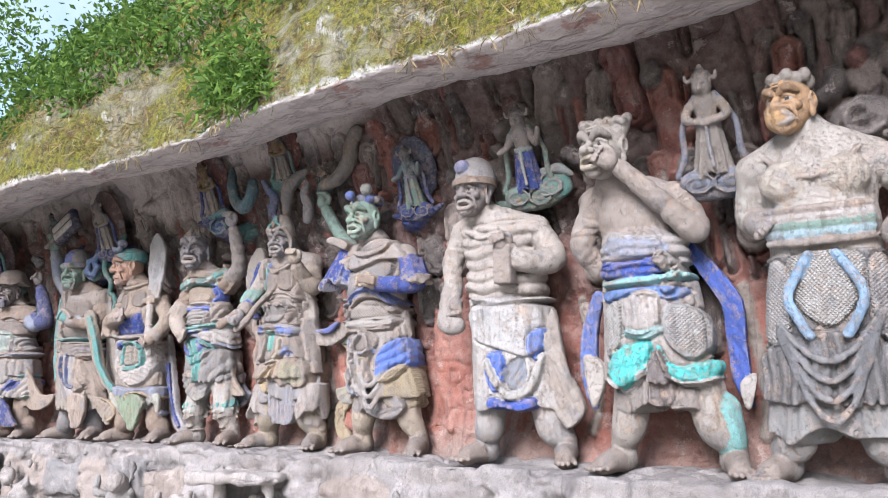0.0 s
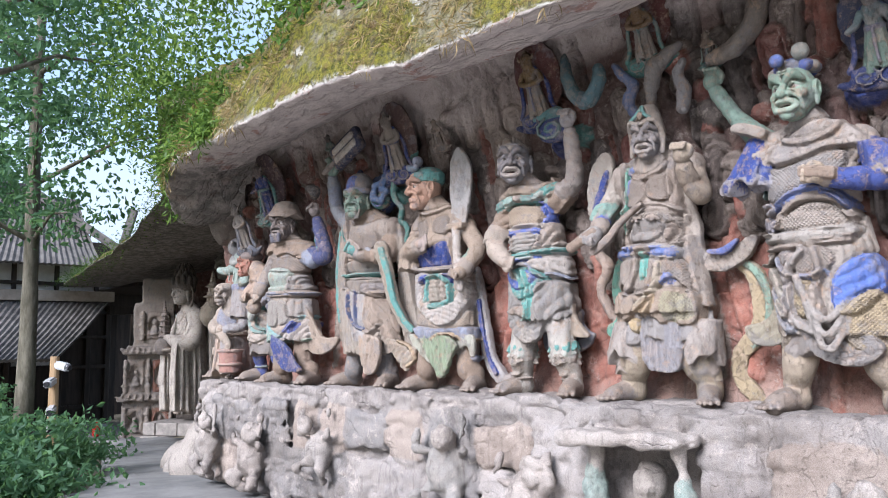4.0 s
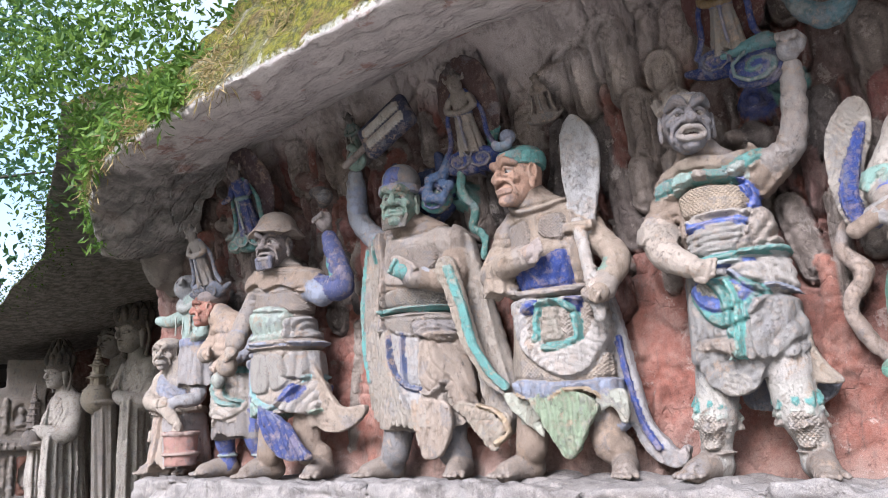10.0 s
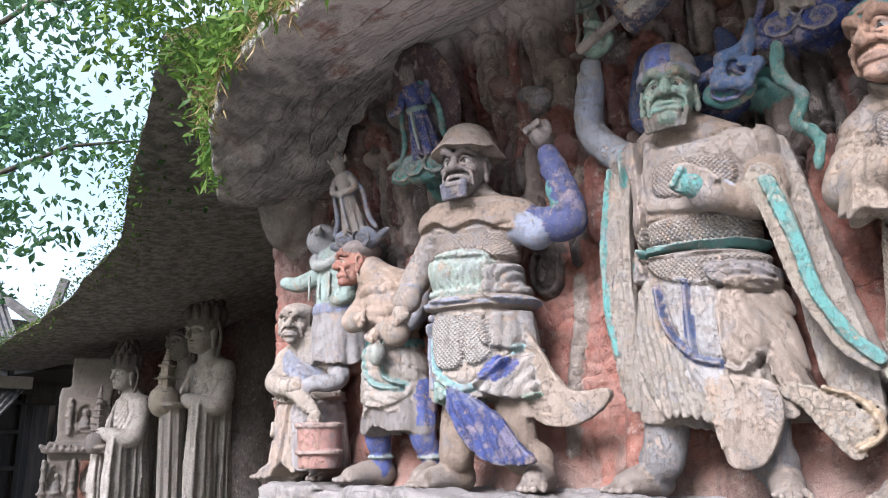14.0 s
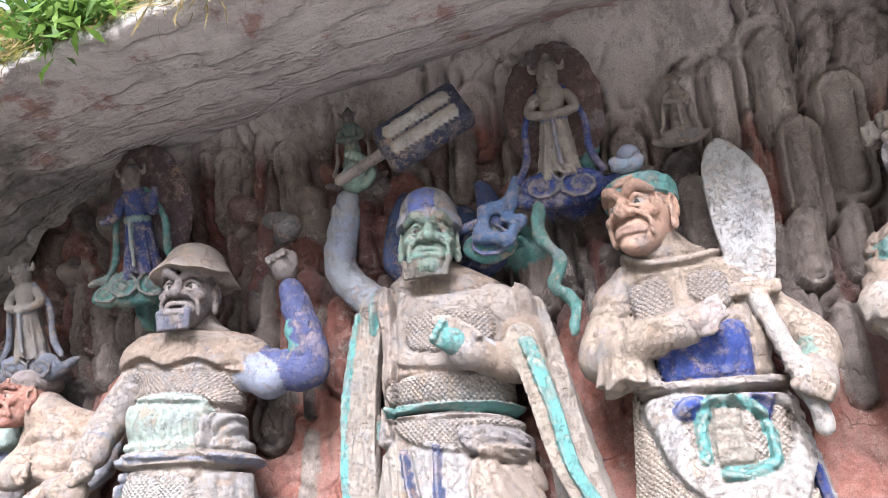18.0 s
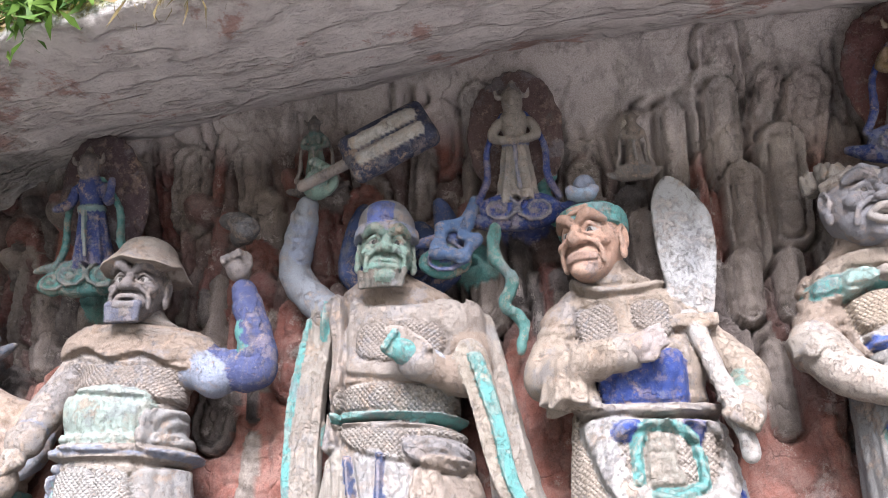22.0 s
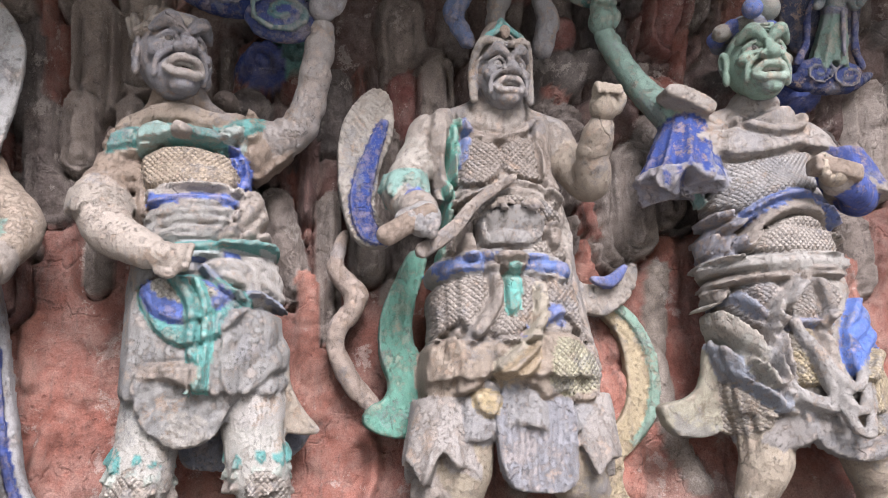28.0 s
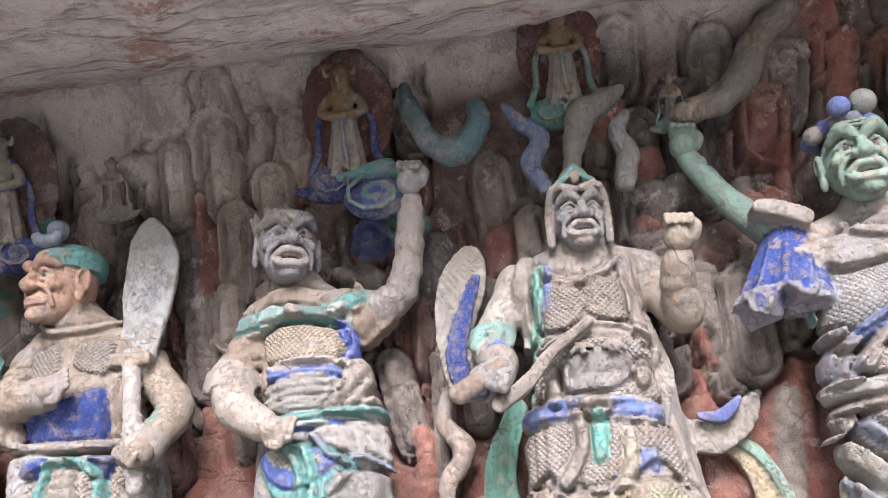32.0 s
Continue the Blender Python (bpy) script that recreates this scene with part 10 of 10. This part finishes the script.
# camera post in the planting
def camera_post():
    x, y = -8.0, -1.0
    z = float(ground_z(x))
    root = tagged(new("camera_post"), "wooden post carrying small white security cameras", "post")
    root.location = (x, y, z)
    bm = bmesh.new()
    bmesh.ops.create_cone(bm, cap_ends=True, segments=16, radius1=0.07, radius2=0.055, depth=1.6, matrix=Matrix.Translation((0, 0, 0.8)))
    part("post", bm, POLE, root)
    for k, (zz, a) in enumerate(((1.5, 20), (1.3, -40), (0.95, -30), (0.72, -25))):
        bm = bmesh.new()
        m = pose(0.0, 0.0, zz, 0, 10, a)
        bmesh.ops.create_cube(bm, size=1, matrix=m @ Matrix.Translation((0.14, 0, 0)) @ Matrix.Diagonal((0.22, 0.1, 0.1, 1)))
        bmesh.ops.bevel(bm, geom=bm.edges[:], offset=0.02, segments=2, affect="EDGES")
        cam_body = part("camera_housing", bm, METAL, root, "white camera housing")
        bm = bmesh.new()
        bmesh.ops.create_cone(bm, cap_ends=True, segments=12, radius1=0.035, radius2=0.035, depth=0.03, matrix=m @ Matrix.Translation((0.26, 0, 0)) @ pose(0, 0, 0, 0, 90, 0))
        part("lens", bm, LAMP_BODY, cam_body, "black lens")


camera_post()


# planting
def leaf_mesh(name, places, size, material, rng, drop=0.4, long=1.8):
    """Many small folded leaves, each two triangles, at the given places."""
    n = len(places)
    P = np.asarray(places)
    d = rng.normal(size=(n, 3))
    d[:, 2] -= drop
    d /= np.linalg.norm(d, axis=1)[:, None]
    s = np.cross(d, rng.normal(size=(n, 3)))
    s /= np.linalg.norm(s, axis=1)[:, None]
    L = (size * rng.uniform(0.6, 1.4, n))[:, None]
    w = L / long * 0.5
    up = np.cross(d, s)
    pts = np.stack([P, P + d * L * 0.5 + s * w + up * L * 0.12, P + d * L, P + d * L * 0.5 - s * w + up * L * 0.12], 1)
    me = mesh_from(name, pts.reshape(-1, 3), np.arange(4 * n).reshape(n, 4), smooth=False)
    me.materials.append(material)
    return me


def tree(x, y, h, r, lean, crown, leaves, seed, size=0.14, spread=1.0):
    rng = np.random.RandomState(seed)
    z = float(ground_z(x)) - 0.1
    root = tagged(new("tree"), "slender tree with mottled trunk and sparse leafy crown", "tree", "trees by the walk")
    root.location = (x, y, z)
    bm = bmesh.new()

    def limb(pts, rs, seg=10):
        rings = []
        for k, (p, q) in enumerate(zip(pts, rs)):
            t = (Vector(pts[min(k + 1, len(pts) - 1)]) - Vector(pts[max(k - 1, 0)])).normalized()
            m = Matrix.Translation(p) @ t.to_track_quat("Z", "Y").to_matrix().to_4x4()
            rings.append([bm.verts.new(m @ Vector((q * math.cos(a), q * math.sin(a), 0))) for a in np.linspace(0, 2 * math.pi, seg, endpoint=False)])
        for a, b in zip(rings, rings[1:]):
            for k in range(seg):
                bm.faces.new((a[k], a[(k + 1) % seg], b[(k + 1) % seg], b[k]))
        for f in bm.faces:
            f.smooth = True

    ts = np.linspace(0, 1, 12)
    line = [(lean[0] * h * t + 0.08 * math.sin(5 * t + seed), lean[1] * h * t + 0.08 * math.cos(4 * t), h * t) for t in ts]
    limb(line, [r * (1 - 0.75 * t) * (1.25 if t == 0 else 1) for t in ts], 14)
    tips = []
    for k in range(16):
        t = rng.uniform(crown, 0.98)
        i = min(int(t * 11), 10)
        p = np.array(line[i])
        a = rng.uniform(0, 6.28)
        far = spread * rng.uniform(1.2, 3.2) * (1.15 - 0.5 * t)
        e = p + np.array([math.cos(a) * far, math.sin(a) * far, rng.uniform(0.1, 1.3)])
        m = (p + e) / 2 + np.array([0, 0, 0.25])
        limb([tuple(p), tuple(m), tuple(e)], [r * 0.28, r * 0.16, r * 0.05], 6)
        tips += [m * 0.4 + e * 0.6, e, e + rng.normal(size=3) * 0.4, m]
    part("trunk", bm, BARK, root)
    C = []
    for p in tips:
        k = leaves // len(tips)
        for q in range(5):
            o = np.array(p) + rng.normal(size=3) * np.array([0.5, 0.5, 0.3]) * spread
            C.append(o + rng.normal(size=(k // 5, 3)) * np.array([0.32, 0.32, 0.14]))
    me = leaf_mesh("crown", np.concatenate(C), size, LEAF, rng)
    ob = new("crown", me)
    ob.parent = root
    tagged(ob, "sparse green leaves")
    return root


tree(-12.0, -0.1, 11.0, 0.17, (0.03, 0.02), 0.42, 8000, 1, 0.13)
tree(-8.2, -1.9, 9.5, 0.17, (0.02, -0.02), 0.45, 7500, 2, 0.11)
tree(-14.5, -2.4, 12.0, 0.16, (0.0, 0.0), 0.4, 7500, 3, 0.14)
tree(-24.0, -1.5, 14.0, 0.22, (0.02, 0.0), 0.35, 9000, 5, 0.24, 1.4)
tree(-17.5, 0.2, 12.5, 0.16, (0.0, 0.02), 0.5, 8000, 10, 0.17, 1.2)
tree(-42.0, 7.0, 14.0, 0.3, (0.0, 0.0), 0.5, 5000, 6, 0.34, 1.8)
tree(-44.0, -4.0, 16.0, 0.3, (0.0, 0.0), 0.3, 12000, 7, 0.34, 2.4)
tree(-38.0, -12.0, 15.0, 0.3, (0.0, 0.0), 0.25, 12000, 8, 0.34, 2.4)


def brow_plants():
    X, Y, Z, v, t = OVER
    rng = np.random.RandomState(12)
    n, m = X.shape
    j0, j1, j2 = np.searchsorted(v, t[7]), np.searchsorted(v, t[10]), np.searchsorted(v, t[13])

    def pick(count, a, b, test):
        out = []
        while len(out) < count:
            i, j = rng.randint(0, n), rng.randint(a, b)
            if test(X[i, j], Z[i, j], i, j):
                out.append((X[i, j], Y[i, j], Z[i, j]))
        return np.array(out)

    clump = lambda x, z: math.sin(x * 2.1) + math.sin(x * 0.9 + 2 * z) + 0.6 * math.sin(x * 5.3 + z * 3)
    # leafy creepers high on the face
    a = pick(650, j1, j2, lambda x, z, i, j: x > -7 and z > 4.0 + 0.3 * clump(x, 0) and clump(x, z) > -0.4)
    pts = np.concatenate([p + rng.normal(size=(26, 3)) * (0.13, 0.1, 0.1) + (0, -0.1, 0.02) for p in a])
    far = pick(260, j0, j2, lambda x, z, i, j: x < -8)
    pts = np.concatenate([pts, *[p + rng.normal(size=(20, 3)) * (0.25, 0.25, 0.15) for p in far]])
    tuft = np.random.RandomState(31)
    for k in range(230):
        t = tuft.uniform(0, 1)
        o = np.array([-6.4 + 3.6 * t, -1.0 - 0.25 * t, 3.5 + 0.5 * t]) + np.array([tuft.normal() * 0.3, tuft.uniform(-0.45, 0.5), abs(tuft.normal()) * 1.2])
        pts = np.concatenate([pts, o + tuft.normal(size=(26, 3)) * (0.14, 0.14, 0.1)])
    ob = new("creeper_leaves", leaf_mesh("creeper_leaves", pts, 0.07, FERN, rng, 0.3, 2.0))
    tagged(ob, "bright green creeper leaves over the mossy brow", "plants", kind="stuff")
    # ferns and weeds lower down, thick at the far end
    b = pick(70, j0, j1, lambda x, z, i, j: -7.0 < x < -3.9 and clump(x, z) > -0.8)
    b2 = pick(170, j0, j1, lambda x, z, i, j: x > -4.0 and clump(x * 1.3, z) > 0.9)
    pts = np.concatenate([p + rng.normal(size=(34, 3)) * (0.06, 0.05, 0.05) + (0, -0.04, 0.03) for p in np.concatenate([b, b2])])
    ob = new("brow_ferns", leaf_mesh("brow_ferns", pts, 0.1, FERN, rng, 0.5, 4.5))
    tagged(ob, "narrow fern fronds on the rock brow", "plants", kind="stuff")
    d = pick(800, j0 - 3, j1, lambda x, z, i, j: x > -7 and clump(x * 1.7, z + 1) > -0.2)
    pts = np.concatenate([p + rng.normal(size=(14, 3)) * (0.04, 0.02, 0.03) for p in d])
    ob = new("dry_grass", leaf_mesh("dry_grass", pts, 0.11, DRY, rng, 0.7, 14))
    tagged(ob, "dry grass and roots hanging at the brow", "plants", kind="stuff")


brow_plants()


def shrubs():
    rng = np.random.RandomState(4)
    pts = []
    for x, y, h in ((-5.7, -2.2, 0.3), (-6.4, -1.9, 0.45), (-7.2, -1.4, 0.5), (-8.3, -0.9, 0.5), (-9.8, -0.2, 0.5), (-11.4, 0.5, 0.6), (-12.6, 1.1, 0.5), (-6.0, -2.4, 0.5), (-7.0, -2.0, 0.7), (-7.6, -1.6, 0.9), (-9.0, -1.4, 0.7), (-10.0, -0.9, 0.9), (-9.4, -2.4, 1.4), (-11.5, -1.2, 1.6), (-13.0, -0.8, 1.3), (-14.0, 0.4, 1.2), (-16.0, 0.8, 1.6)):
        z = float(ground_z(x))
        for k in range(14):
            o = np.array([x, y, z + h * rng.uniform(0.15, 1.0)]) + rng.normal(size=3) * (0.4, 0.35, 0.08)
            pts.append(o + rng.normal(size=(60, 3)) * (0.18, 0.18, 0.06))
    ob = new("shrubs", leaf_mesh("shrubs", np.concatenate(pts), 0.1, LEAF, rng, 0.3))
    tagged(ob, "dark green shrubs in the bed beside the walk", "plants", kind="stuff")


shrubs()
